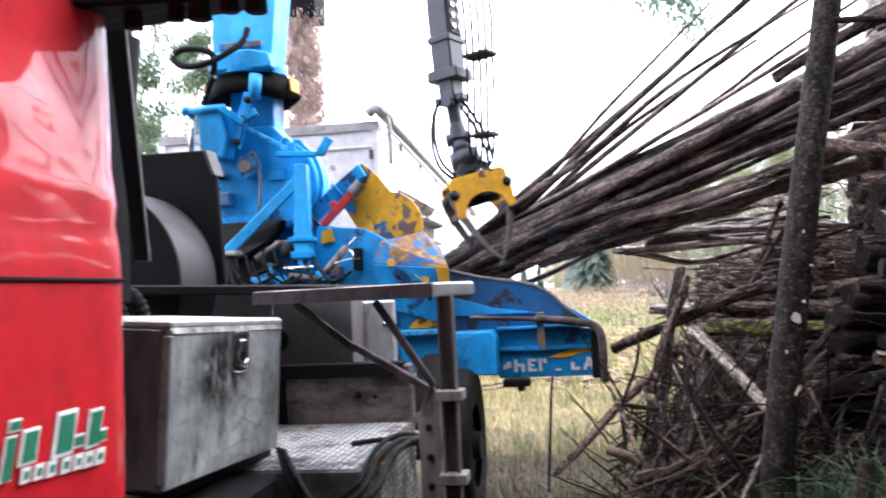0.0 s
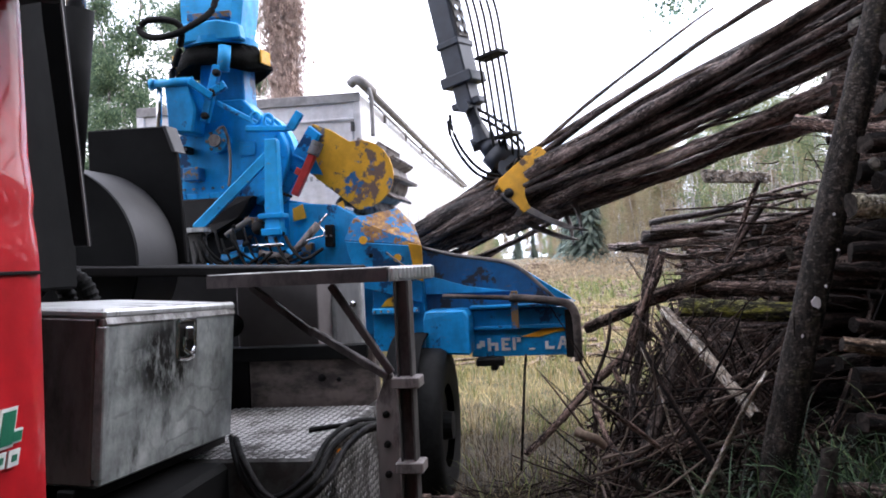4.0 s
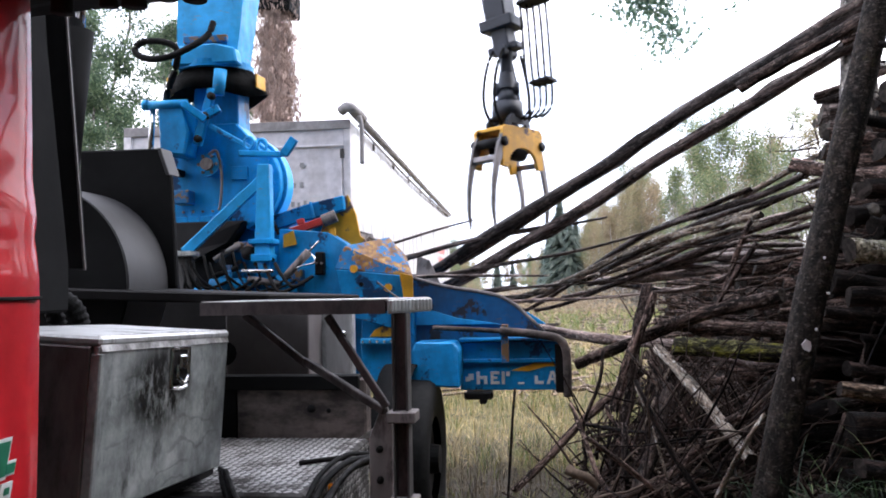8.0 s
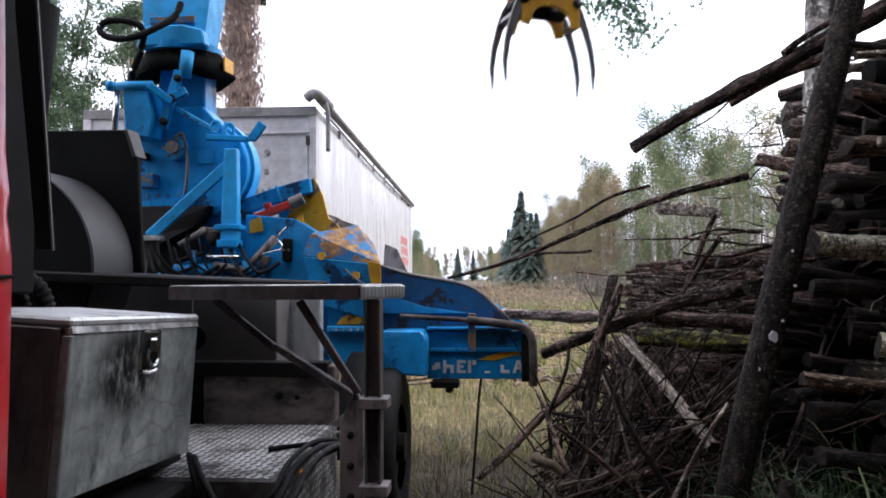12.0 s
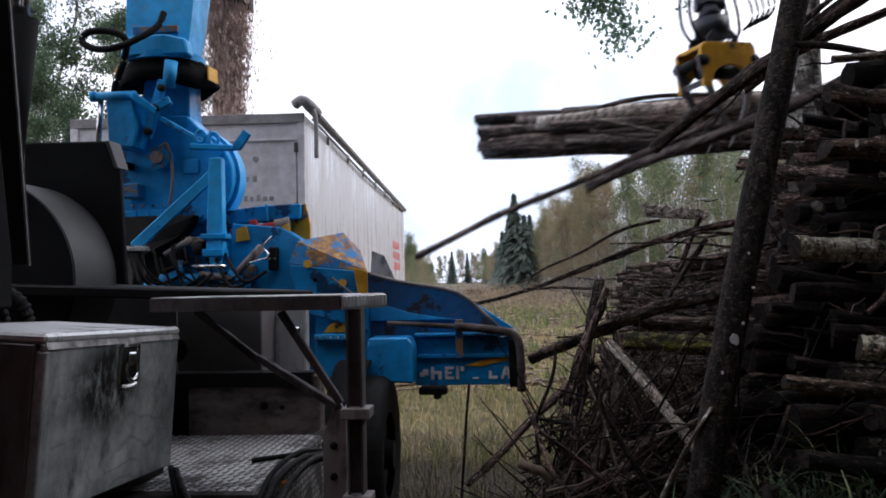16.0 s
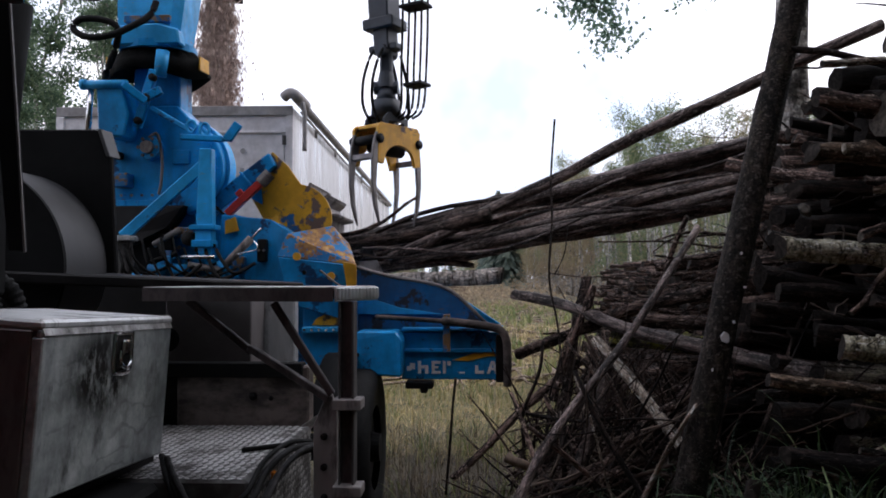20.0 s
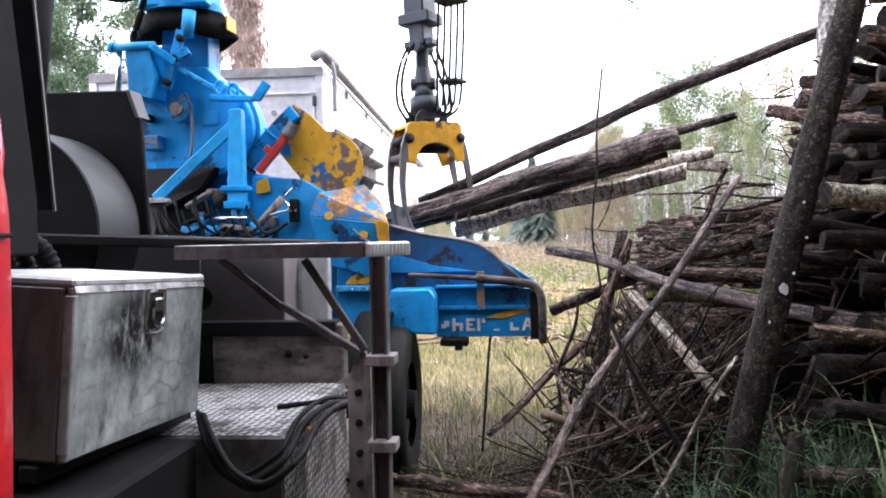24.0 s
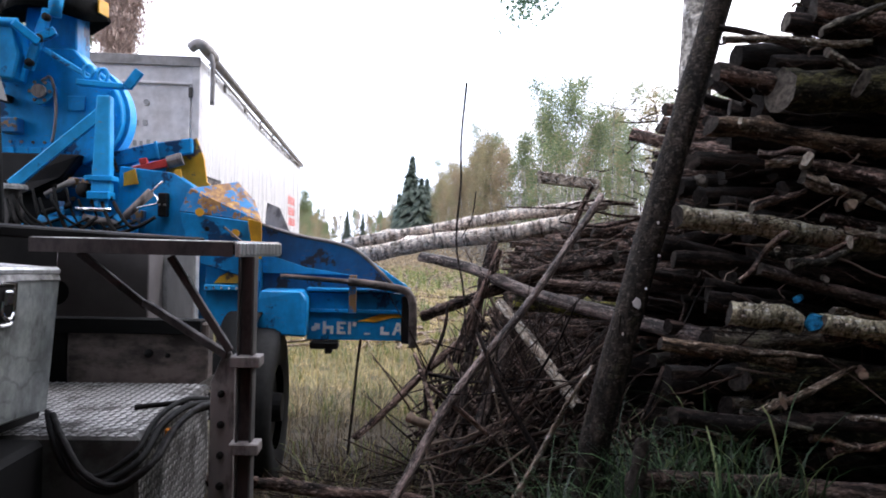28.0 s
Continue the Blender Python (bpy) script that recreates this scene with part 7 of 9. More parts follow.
def trunks():
    lean = empty("leaning_alder", pose(0.92, 3.58, -0.9), "leaning grey alder trunk with pale lichen spots by the pile", "tree trunk")
    o = Vector((0.92, 3.58, -0.9))
    bm = trunk_pts([Vector(p) - o for p in ((0.85, 3.58, 0.03), (0.92, 3.58, 0.69), (1.07, 3.60, 1.30), (1.28, 3.65, 2.04), (1.48, 3.70, 2.73), (1.70, 3.74, 3.51), (1.87, 3.78, 4.21))], 0.074, 0.056, 20)
    tr = part("trunk", bm, BARK_TRUNK, lean, "", True)
    rr = random.Random(3)
    for k in range(8):
        z = 0.80 + 0.12 * k + 0.07 * rr.random()
        x = np.interp(z, (0.69, 1.30, 2.04), (0.92, 1.07, 1.28))
        a = -2.3 + 1.5 * rr.random() if k != 4 else -1.5
        s = 0.019 if k == 4 else 0.003 + 0.009 * rr.random() ** 2
        bm = B()
        ring = []
        for e in range(11):
            b = 2 * math.pi * e / 11
            q = s * (0.75 + 0.45 * rr.random())
            aa = a + q * math.cos(b) / 0.08
            ring.append(bm.verts.new(Vector((x + 0.071 * math.cos(aa), 3.60 + 0.071 * math.sin(aa), z + 1.3 * q * math.sin(b))) - o))
        fc = bm.faces.new(ring)
        up = bmesh.ops.extrude_face_region(bm, geom=[fc])
        for e in up["geom"]:
            if isinstance(e, bmesh.types.BMVert):
                e.co -= Vector((math.cos(a), math.sin(a), 0)) * 0.012
        bmesh.ops.recalc_face_normals(bm, faces=bm.faces)
        part("lichen_spot", bm, WHITE_PANEL, tr, "pale lichen spot")
    bm = B()
    pipe(bm, [Vector(p) - o for p in ((1.44, 3.66, 2.62), (1.61, 3.6, 2.58), (1.83, 3.55, 2.50))], 0.016, 8)
    part("limb", bm, BARK_DARK, lean, "", True)
    birch = empty("old_birch", pose(2.0, 5.4, 0.2), "pale grey birch standing behind the leaning trunk", "tree")
    o = Vector((2.0, 5.4, 0.2))
    bm = trunk_pts([Vector(p) - o for p in ((1.96, 5.42, 0.0), (1.98, 5.4, 1.6), (2.02, 5.4, 2.8), (2.06, 5.4, 4.0), (2.1, 5.5, 6.0), (2.1, 5.7, 8.0))], 0.135, 0.07, 14, 5)
    part("trunk", bm, BARK_GREY, birch, "", True)
    bm = B()
    pipe(bm, [Vector(p) - o for p in ((2.08, 5.45, 5.4), (1.8, 6.3, 5.7), (1.4, 7.4, 5.3), (1.12, 7.9, 4.8), (1.1, 7.97, 4.35))], 0.028, 7)
    pipe(bm, [Vector(p) - o for p in ((1.8, 6.3, 5.7), (1.9, 7.4, 5.4), (1.95, 8.0, 4.8), (2.0, 8.02, 4.5))], 0.018, 6)
    pipe(bm, [Vector(p) - o for p in ((1.4, 7.4, 5.3), (1.0, 7.9, 4.8), (0.85, 8.0, 4.5))], 0.012, 6)
    part("limb", bm, TWIG, birch, "", True)
    cs = [(1.0, 7.95, 4.5), (1.12, 7.97, 4.38), (1.2, 7.97, 4.2), (1.25, 8.0, 4.02), (0.92, 8.0, 4.35), (1.05, 7.9, 4.7), (1.3, 7.9, 4.65), (1.95, 8.0, 4.6), (2.05, 8.0, 4.5), (1.6, 7.9, 4.85), (0.85, 8.0, 4.62), (1.22, 7.9, 4.45)]
    v, f = leaf_cloud([Vector(c) - o for c in cs], 2100, 0.12, 0.055, 8, 0.8)
    ob = new("leaves", mesh_of("leaves", v, f, [LEAF_TEAL]))
    ob.parent = birch
    tagged(ob, "small blue-green leaves", kind="stuff")
    # a crown for the birch, added out of view high over the pile to shade it
    rr = random.Random(15)
    tips = []
    bm = B()
    for k in range(30):
        z = 5.3 + 4.6 * rr.random()
        a, l = rr.random() * 6.28, 1.0 + 2.0 * rr.random()
        base = Vector((2.1, 5.5, min(z - 0.2, 7.9)))
        tip = Vector((2.6 + l * math.cos(a) * 1.2, 4.9 + l * math.sin(a), z + 0.1))
        rod(bm, base - o, tip - o, 0.03, 0.008, 6)
        tips += [tip, base.lerp(tip, 0.7), base.lerp(tip, 0.45)]
    part("crown_limb", bm, BARK_DARK, birch, "", True)
    v, f = leaf_cloud([Vector(c) - o for c in tips], 9000, 0.34, 0.085, 18, 0.5)
    ob = new("crown", mesh_of("crown", v, f, [LEAF_TEAL]))
    ob.parent = birch
    tagged(ob, "unseen blue-green crown added to shade the pile", kind="stuff")
    # a thin bare sapling, bent near its foot
    sp = empty("bare_sapling", pose(0.44, 4.78, 0.3), "thin bare sapling standing in the brush", "sapling")
    bm = B()
    o = Vector((0.44, 4.78, 0.3))
    pipe(bm, [Vector(p) - o for p in ((0.46, 4.78, 0.2), (0.45, 4.78, 0.85), (0.42, 4.78, 1.3), (0.37, 4.79, 1.6), (0.39, 4.79, 1.95), (0.385, 4.79, 2.2), (0.41, 4.79, 2.55))], 0.0065, 8)
    pipe(bm, [Vector(p) - o for p in ((0.40, 4.78, 1.62), (0.46, 4.78, 1.75), (0.48, 4.78, 1.9))], 0.004, 5)
    part("stem", bm, BARK_RED, sp, "", True)
    sp = empty("thin_stem", pose(-0.28, 5.45, 0.0), "thin dark stem rising to the infeed board", "sapling")
    bm = B()
    pipe(bm, [(0.0, 0, 0.15), (0.03, 0, 0.5), (0.05, 0, 0.75), (0.07, 0, 0.93)], 0.010, 6)
    part("stem", bm, BARK_DARK, sp, "", True)


BARK_GREY = bark("pale_birch_trunk_bark", [(0.4, (0.1, 0.095, 0.09)), (0.5, (0.3, 0.28, 0.26)), (0.585, (0.5, 0.48, 0.45))], 5, (1, 1, 0.4), 0.5, 0.1)
trunks()


# ---- brush heap, twigs, grass ----
def sticks_stuff(name, rows, mat, label, category):
    v, f = [], []
    for p, q, l, r0, r1, bd, seed in rows:
        m = aim(p, q, seed)
        lv, lf, _ = log_verts(l, r0, r1, bd, seed, 5, 5, 0.08, 1)
        k = len(v)
        v += [tuple(m @ Vector(c)) for c in lv]
        f += [tuple(k + i for i in q2) for q2 in lf]
    tagged(new(name, mesh_of(name, v, f, [mat], smooth=True)), label, category, kind="stuff")


def brush():
    rr = random.Random(21)
    rows = []
    for i in range(900):
        x, y = 0.10 + 1.25 * rr.random() ** 0.8, 3.9 + 1.9 * rr.random()
        top = 0.35 + 0.75 * math.exp(-((x - 0.6) / 0.5) ** 2)
        z = height(x, y) + top * rr.random() * 0.8
        a, e = rr.random() * 6.28, -0.3 + 1.4 * rr.random() ** 1.3
        if x < 0.75 and math.cos(a) < -0.1:
            a, e = math.pi - a, abs(e)
        d = Vector((math.cos(a) * math.cos(e), math.sin(a) * math.cos(e) * 0.6, math.sin(e)))
        r = 0.003 + 0.008 * rr.random() ** 2.5
        rows.append((Vector((x, y, z)), Vector((x, y, z)) + d, 0.3 + 0.6 * rr.random(), r * 1.1, r * 0.4, 0.005 + 0.02 * rr.random(), i + 1))
    sticks_stuff("brush_heap", rows, TWIG, "tangled heap of thin brown twigs", "brush")
    rows = []
    for i in range(760):
        x, y = -0.65 + 1.25 * rr.random() ** 0.7, 3.7 + 1.7 * rr.random()
        a = rr.random() * 6.28
        p = Vector((x, y, height(x, y) + 0.02 + 0.05 * rr.random()))
        rows.append((p, p + Vector((math.cos(a), 0.7 * math.sin(a), 0.5 * rr.random() ** 2)), 0.12 + 0.4 * rr.random(), 0.003 + 0.005 * rr.random() ** 2, 0.002, 0.012, 5000 + i))
    sticks_stuff("ground_litter", rows, TWIG, "broken twigs lying in the dead grass", "twigs")
    rows = []
    for i in range(120):
        x, y = 0.30 + 0.95 * rr.random(), 4.3 + 1.3 * rr.random()
        a, e = (rr.random() - 0.5) * 5.0, 0.1 + 0.9 * rr.random()
        p = Vector((x, y, height(x, y) + 0.1))
        d = Vector((math.cos(a) * math.cos(e), 0.5 * math.sin(a) * math.cos(e), math.sin(e)))
        rows.append((p, p + d, 0.5 + 0.8 * rr.random(), 0.006 + 0.005 * rr.random(), 0.003, 0.018, 900 + i))
    sticks_stuff("branch_heap", rows, TWIG, "heap of dry reddish branches", "brush")
    rows = []
    for i in range(560):
        y, z = 3.42 + 3.2 * rr.random() ** 2.4, 0.4 + 2.35 * rr.random()
        p = Vector((1.28 + 0.28 * (z - 1) + 1.0 * rr.random() ** 1.3, y, z))
        d = Vector((-0.9 + 1.8 * rr.random(), -0.35 + 0.5 * rr.random(), -0.35 + 0.6 * rr.random()))
        rad = 0.002 + 0.007 * rr.random() ** 2.5
        rows.append((p, p + d, 0.08 + 0.36 * rr.random() ** 1.8, rad, rad * 0.4, 0.012, 2000 + i))
    sticks_stuff("pile_twigs", rows, TWIG, "thin grey twigs poking out of the pile", "twigs")
    rows = []
    for i in range(34):
        y = 4.9 + 1.7 * rr.random()
        p = Vector((1.55 + 0.3 * rr.random(), y, 1.05 + 0.9 * rr.random()))
        d = Vector((-1.0, -0.3 + 0.5 * rr.random(), -0.55 + 0.8 * rr.random()))
        k = 0.006 + 0.010 * rr.random()
        rows.append((p, p + d, 0.45 + 0.75 * rr.random(), k, k * 0.5, 0.05, 3000 + i))
    sticks_stuff("long_branches", rows, BARK, "long grey branches hanging out of the stack", "branches")


brush()


def loose_sticks():
    rr = random.Random(77)
    for i in range(34):
        x, y = 0.35 + 1.0 * rr.random(), 3.7 + 1.6 * rr.random()
        a, e = rr.choice((0.0, math.pi)) + rr.uniform(-0.6, 0.6), 0.25 + 0.95 * rr.random()
        if math.cos(a) < 0 and x < 0.7:
            a = math.pi - a
        r = 0.008 + 0.010 * rr.random()
        me = log_mesh(0.6 + 0.7 * rr.random(), r, r * 0.6, 0.02, 7000 + i, rr.choice((BARK, BARK_DARK, BARK_PALE, BARK)), CUT)
        ob = new("loose_stick", me)
        p = Vector((x, y, height(x, y) + 0.03))
        ob.matrix_world = aim(p, p + Vector((math.cos(a) * math.cos(e), 0.6 * math.sin(a) * math.cos(e), math.sin(e))))
        tagged(ob, "bare brown stick leaning in the brush heap", "stick", "sticks in the brush")


loose_sticks()


def blades(name, label, mat, n, area, h, w, seed, segs=3, arch=0.5, keep=None):
    rg = np.random.default_rng(seed)
    v, f = [], []
    for _ in range(n):
        u, t = rg.random(2)
        x, y = area[0] + (area[1] - area[0]) * u, area[2] + (area[3] - area[2]) * t ** 1.6
        if keep and not keep(x, y, rg):
            continue
        z = height(x, y) - 0.02
        hh = h * (0.5 + rg.random()) * (1.0 if y < 12 else 1.2)
        ww = w * (0.6 + 0.8 * rg.random()) * max(1.0, y / 9)
        a, lean = rg.random() * 6.28, arch * rg.random()
        dx, dy = math.cos(a), math.sin(a)
        k = len(v)
        for i in range(segs + 1):
            s = i / segs
            c = (x + dx * lean * hh * s * s, y + dy * lean * hh * s * s, z + hh * (s - 0.35 * lean * s * s))
            q = ww * (1 - s * 0.92) * 0.5
            v += [(c[0] - dy * q, c[1] + dx * q, c[2]), (c[0] + dy * q, c[1] - dx * q, c[2])]
        for i in range(segs):
            f.append((k + 2 * i, k + 2 * i + 1, k + 2 * i + 3, k + 2 * i + 2))
    tagged(new(name, mesh_of(name, v, f, [mat])), label, "grass", kind="stuff")


def tufts(name, label, mat, n, area, h, w, seed, per=12):
    """Tufts of long blades that rise from one root and droop over at the tip."""
    rg = np.random.default_rng(seed)
    v, f = [], []
    for _ in range(n):
        x0, y0 = area[0] + (area[1] - area[0]) * rg.random(), area[2] + (area[3] - area[2]) * rg.random()
        H = h * (0.65 + 0.6 * rg.random())
        for _ in range(per):
            a = rg.random() * 6.28
            dx, dy = math.cos(a), math.sin(a)
            hh, reach, droop = H * (0.6 + 0.5 * rg.random()), (0.15 + 0.5 * rg.random()) * H, 0.15 + 0.45 * rg.random()
            ww = w * (0.6 + 0.7 * rg.random())
            x, y = x0 + 0.06 * rg.normal(), y0 + 0.06 * rg.normal()
            z = height(x, y) - 0.02
            k = len(v)
            for i in range(9):
                s = i / 8
                c = (x + dx * reach * s ** 2.2, y + dy * reach * s ** 2.2, z + hh * (s - droop * s ** 4))
                q = ww * 0.5 * min(1, 0.55 + 1.2 * s) * (1 - s ** 3 * 0.95)
                v += [(c[0] - dy * q, c[1] + dx * q, c[2]), (c[0] + dy * q, c[1] - dx * q, c[2] + 0.3 * q)]
            for i in range(8):
                f.append((k + 2 * i, k + 2 * i + 1, k + 2 * i + 3, k + 2 * i + 2))
    tagged(new(name, mesh_of(name, v, f, [mat])), label, "grass", kind="stuff")


blades("meadow_grass", "dry yellow meadow grass", GRASS_DRY, 24000, (-2.5, 5.0, 7.2, 26), 0.2, 0.008, 1, 4, 2.2)
blades("verge_grass", "dead brown grass and litter on the verge, darkened for shade", GRASS_LITTER, 13000, (-1.2, 1.6, 3.6, 8.4), 0.22, 0.007, 2, 4, 2.0)
tufts("meadow_tufts", "green-yellow tufts in the meadow", GRASS_MEADOW, 230, (-1.6, 3.0, 7.0, 15), 0.28, 0.008, 6, 14)
tufts("clearing_tufts", "pale green grass tufts down the clearing", GRASS_MEADOW, 900, (-2.5, 7.5, 12.0, 48), 0.55, 0.022, 16, 9)
tufts("verge_tufts", "green tufts at the edge of the brush", GRASS_MEADOW, 36, (-0.8, 0.5, 4.4, 7.4), 0.40, 0.007, 7, 11)
tufts("reed_grass", "long arching green reed grass before the pile", GRASS_GREEN, 62, (0.62, 1.6, 3.0, 3.7), 0.70, 0.009, 3, 12)
tufts("reed_fringe", "dark reed grass at the foot of the brush", GRASS_GREEN, 45, (0.35, 1.3, 3.4, 4.4), 0.5, 0.008, 4, 11)


# ---- trees ----
def birch_tree(seed, H, leaf, count, size, r=0.11, low=0.3, trunk_mat=None, wide=1.0, loose=0.38):
    rr = random.Random(seed)
    t = empty("birch_tree", pose(0, 0, 0), "slender birch with thinning autumn leaves", "tree", "trees along the clearing")
    pts = [Vector((0.15 * rr.uniform(-1, 1) * i, 0.15 * rr.uniform(-1, 1) * i, H * i / 5)) for i in range(6)]
    bm = trunk_pts(pts, r, r * 0.2, 8, seed)
    cs = []
    for k in range(34):
        z = H * (low + (1 - low) * rr.random() ** 0.9)
        a = rr.random() * 6.28
        l = wide * (0.5 + 1.6 * rr.random() ** 1.5) * (1.15 - z / H) * H / 11
        i = min(4, int(z / H * 5))
        base = pts[i].lerp(pts[i + 1], z / H * 5 - i)
        tip = base + Vector((math.cos(a) * l, math.sin(a) * l, 0.35 * l))
        rod(bm, base, tip, 0.022, 0.006, 5)
        cs += [tip, base.lerp(tip, 0.6), tip + Vector((0, 0, -0.3))]
    part("trunk", bm, trunk_mat or BARK_GREY, t, "", True)
    cs = [c for c in cs if rr.random() < 0.72]
    v, f = leaf_cloud(cs, count, loose, size, seed, 0.4)
    ob = new("crown", mesh_of("crown", v, f, [leaf]))
    ob.parent = t
    tagged(ob, kind="stuff")
    return t


def spruce_tree(seed, H, spread=0.22):
    rr = random.Random(seed)
    t = empty("spruce_tree", pose(0, 0, 0), "dark green spruce with drooping branches", "tree", "trees along the clearing")
    bm = B()
    rod(bm, (0, 0, 0), (0, 0, H), 0.14, 0.01, 8)
    part("trunk", bm, BARK_DARK, t, "", True)
    v, f = [], []
    z = 0.6
    while z < H - 0.2:
        R = (H - z) * spread * (0.8 + 0.4 * rr.random())
        for k in range(9):
            a = rr.random() * 6.28
            l = R * (0.5 + 0.75 * rr.random())
            for j in range(7):
                s = (j + 0.6) / 7
                c = Vector((math.cos(a) * l * s, math.sin(a) * l * s, z - 0.35 * l * s * s + 0.1 * rr.random()))
                w = 0.26 * (1 - s) + 0.30
                k0 = len(v)
                side = Vector((-math.sin(a), math.cos(a), 0)) * w
                fw = Vector((math.cos(a), math.sin(a), -0.9 - 0.6 * rr.random())) * 0.30
                v += [c - side + Vector((0, 0, -0.12)), c + fw, c + side + Vector((0, 0, -0.12)), c - fw + Vector((0, 0, 0.04))]
                f.append((k0, k0 + 1, k0 + 2, k0 + 3))
        z += 0.30 + 0.15 * rr.random()
    ob = new("crown", mesh_of("crown", v, f, [NEEDLE_HAZED]))
    ob.parent = t
    tagged(ob, kind="stuff")
    return t


def woods():
    kinds = {"green": [birch_tree(40 + k, 11 + k, LEAF_GREEN, 9500, 0.12, 0.07, 0.05, None, 1.4, 0.36) for k in range(2)],
             "thin": [birch_tree(45 + k, 13 + k, LEAF_GREEN, 2600, 0.11, 0.08, 0.3, None, 0.7) for k in range(2)],
             "yellow": [birch_tree(50 + k, 10.5 + k, LEAF_YELLOW, 5200, 0.105, 0.08, 0.25, None, 0.62) for k in range(2)],
             "brown": [birch_tree(60 + k, 10 + k, LEAF_BROWN, 5200, 0.105, 0.08, 0.2, None, 0.6) for k in range(2)],
             "spruce": [spruce_tree(70 + k, 13 + 1.5 * k) for k in range(2)],
             "fir": [spruce_tree(75 + k, 13 + 1.5 * k, 0.36) for k in range(2)],
             "near": [birch_tree(80 + k, 14, LEAF_ALDER, 22000, 0.11, 0.13, 0.05, None, 1.35, 0.30) for k in range(2)]}
    rr = random.Random(9)
    for ts in kinds.values():
        for k, t in enumerate(ts):
            t.location = (-40 - 6 * k, -30 - 3 * k, 0)
    used = set()

    def put(kind, x, y, s=1.0):
        k = rr.randrange(2)
        t = kinds[kind][k]
        m = pose(x, y, 0, 0, 0, rr.random() * 360) @ Matrix.Scale(s, 4)
        if (kind, k) not in used:
            used.add((kind, k))
            t.matrix_world = m
        else:
            c = copy_thing(t, pose(x, y, 0, 0, 0, rr.random() * 360))
            c.scale = (s, s, s)

    # beside the clearing, on the right: a brown birch edge that rises towards the viewer, greener trees before it
    for x, y, kind, s in ((10.2, 54, "green", 0.98), (11.6, 56, "green", 1.08), (9.2, 57, "green", 0.86), (13.2, 53, "green", 0.9), (11.3, 50, "thin", 1.0), (14.2, 49, "thin", 0.95), (15.4, 52, "green", 0.8), (16.2, 47, "thin", 0.9), (18.5, 46, "green", 0.95), (21, 44, "yellow", 1.0), (23.5, 42, "green", 1.0), (20, 50, "yellow", 1.1), (25, 47, "brown", 1.0), (28, 44, "green", 1.0)):
        put(kind, x, y, s)
    for x, s in ((8.0, 0.87), (12.0, 0.83)):
        put("thin", x, 44, s)
    for k in range(110):
        y = 58 + 0.8 * k + 5 * rr.random()
        x = 9.6 - 0.034 * y + 5 * rr.random() ** 1.5
        put(rr.choice(("brown", "yellow", "brown", "yellow", "brown", "thin")), x, y, 0.72 + 0.35 * rr.random())
    for k in range(40):
        put(rr.choice(("brown", "yellow", "brown")), 12 + 14 * rr.random(), 56 + 24 * rr.random(), 0.85 + 0.3 * rr.random())
    for x, y, s in ((2.2, 124, 1.02), (3.6, 121, 0.86), (4.6, 126, 0.8), (1.5, 150, 0.9), (0.4, 190, 1.0)):
        put("fir", x, y, s)
    # on the left, behind the trailer and far down the clearing
    for x, y, s in ((-12.6, 26, 0.8), (-14.4, 24, 0.75), (-15.5, 27, 1.0), (-18.5, 30, 1.1), (-13.0, 33, 0.9), (-21, 26, 1.0), (-17, 36, 1.0), (-24, 33, 1.0)):
        put("near", x, y, s)
    for k in range(60):
        y = 75 + 4.5 * k + 4 * rr.random()
        put(rr.choice(("brown", "yellow", "green", "green", "brown")), -6.6 - 0.057 * y - 5 * rr.random(), y, 0.5 + 0.15 * rr.random())
    put("green", -4.9, 42, 0.34)
    for k in range(36):
        y = 90 + 9 * k + 8 * rr.random()
        put(rr.choice(("brown", "yellow", "brown", "green")), -9.0 - 0.057 * y - 8 * rr.random(), y, 0.75 + 0.3 * rr.random())
    for k in range(40):
        y = 170 + 7 * k
        put(rr.choice(("brown", "green", "brown", "yellow")), 9.0 - 0.057 * y + 10 * rr.random(), y, 0.9 + 0.3 * rr.random())
    # Unseen trees ringed round the viewer, added to shade pile and truck.
    for k in range(64):
        a = -0.30 - 2.9 * k / 64
        d = 7.5 + 6 * rr.random()
        kind, x, y = rr.choice(("near", "spruce", "green", "near")), 2.5 + d * math.cos(a), 0.5 + d * math.sin(a) if a > -2.6 else -5 - d * rr.random()
        if math.hypot(x, y) > 7.0:
            put(kind, x, y, 1.0 + 0.25 * rr.random())
    # Eight more unseen trees, right and behind, added to block sky light.
    for x, y, s in ((7.2, 1.0, 1.0), (8.2, 2.6, 1.1), (7.4, -1.2, 1.0), (9.0, 5.0, 1.0)):
        put("near", x, y, s)
    for x, y, s in ((6.9, -2.4, 0.9), (8.6, 1.6, 0.9), (6.2, -4.2, 0.9), (9.6, 3.6, 0.9)):
        put("spruce", x, y, s)
    for k in range(46):
        put(rr.choice(("brown", "yellow", "green", "green", "spruce")), -70 + 1.9 * k + rr.random(), 440 + 60 * rr.random(), 1.2 + 0.6 * rr.random())
    # a small stack of pale logs far down the clearing
    stack = empty("far_log_stack", pose(-1.9, 58, 0, 0, 0, 12), "small stack of pale cut logs down the clearing", "log pile")
    for row in range(5):
        for k in range(8 - row):
            bm = B()
            rod(bm, (0.24 * k + 0.12 * row - 0.9, 0, 0.13 + 0.21 * row), (0.24 * k + 0.12 * row - 0.9 + 0.04 * rr.random(), 3.0, 0.13 + 0.21 * row), 0.12, 0.11, 8)
            part("log", bm, CUT, stack, "", True)
    # young stems at the wood's edge
    v, f = [], []
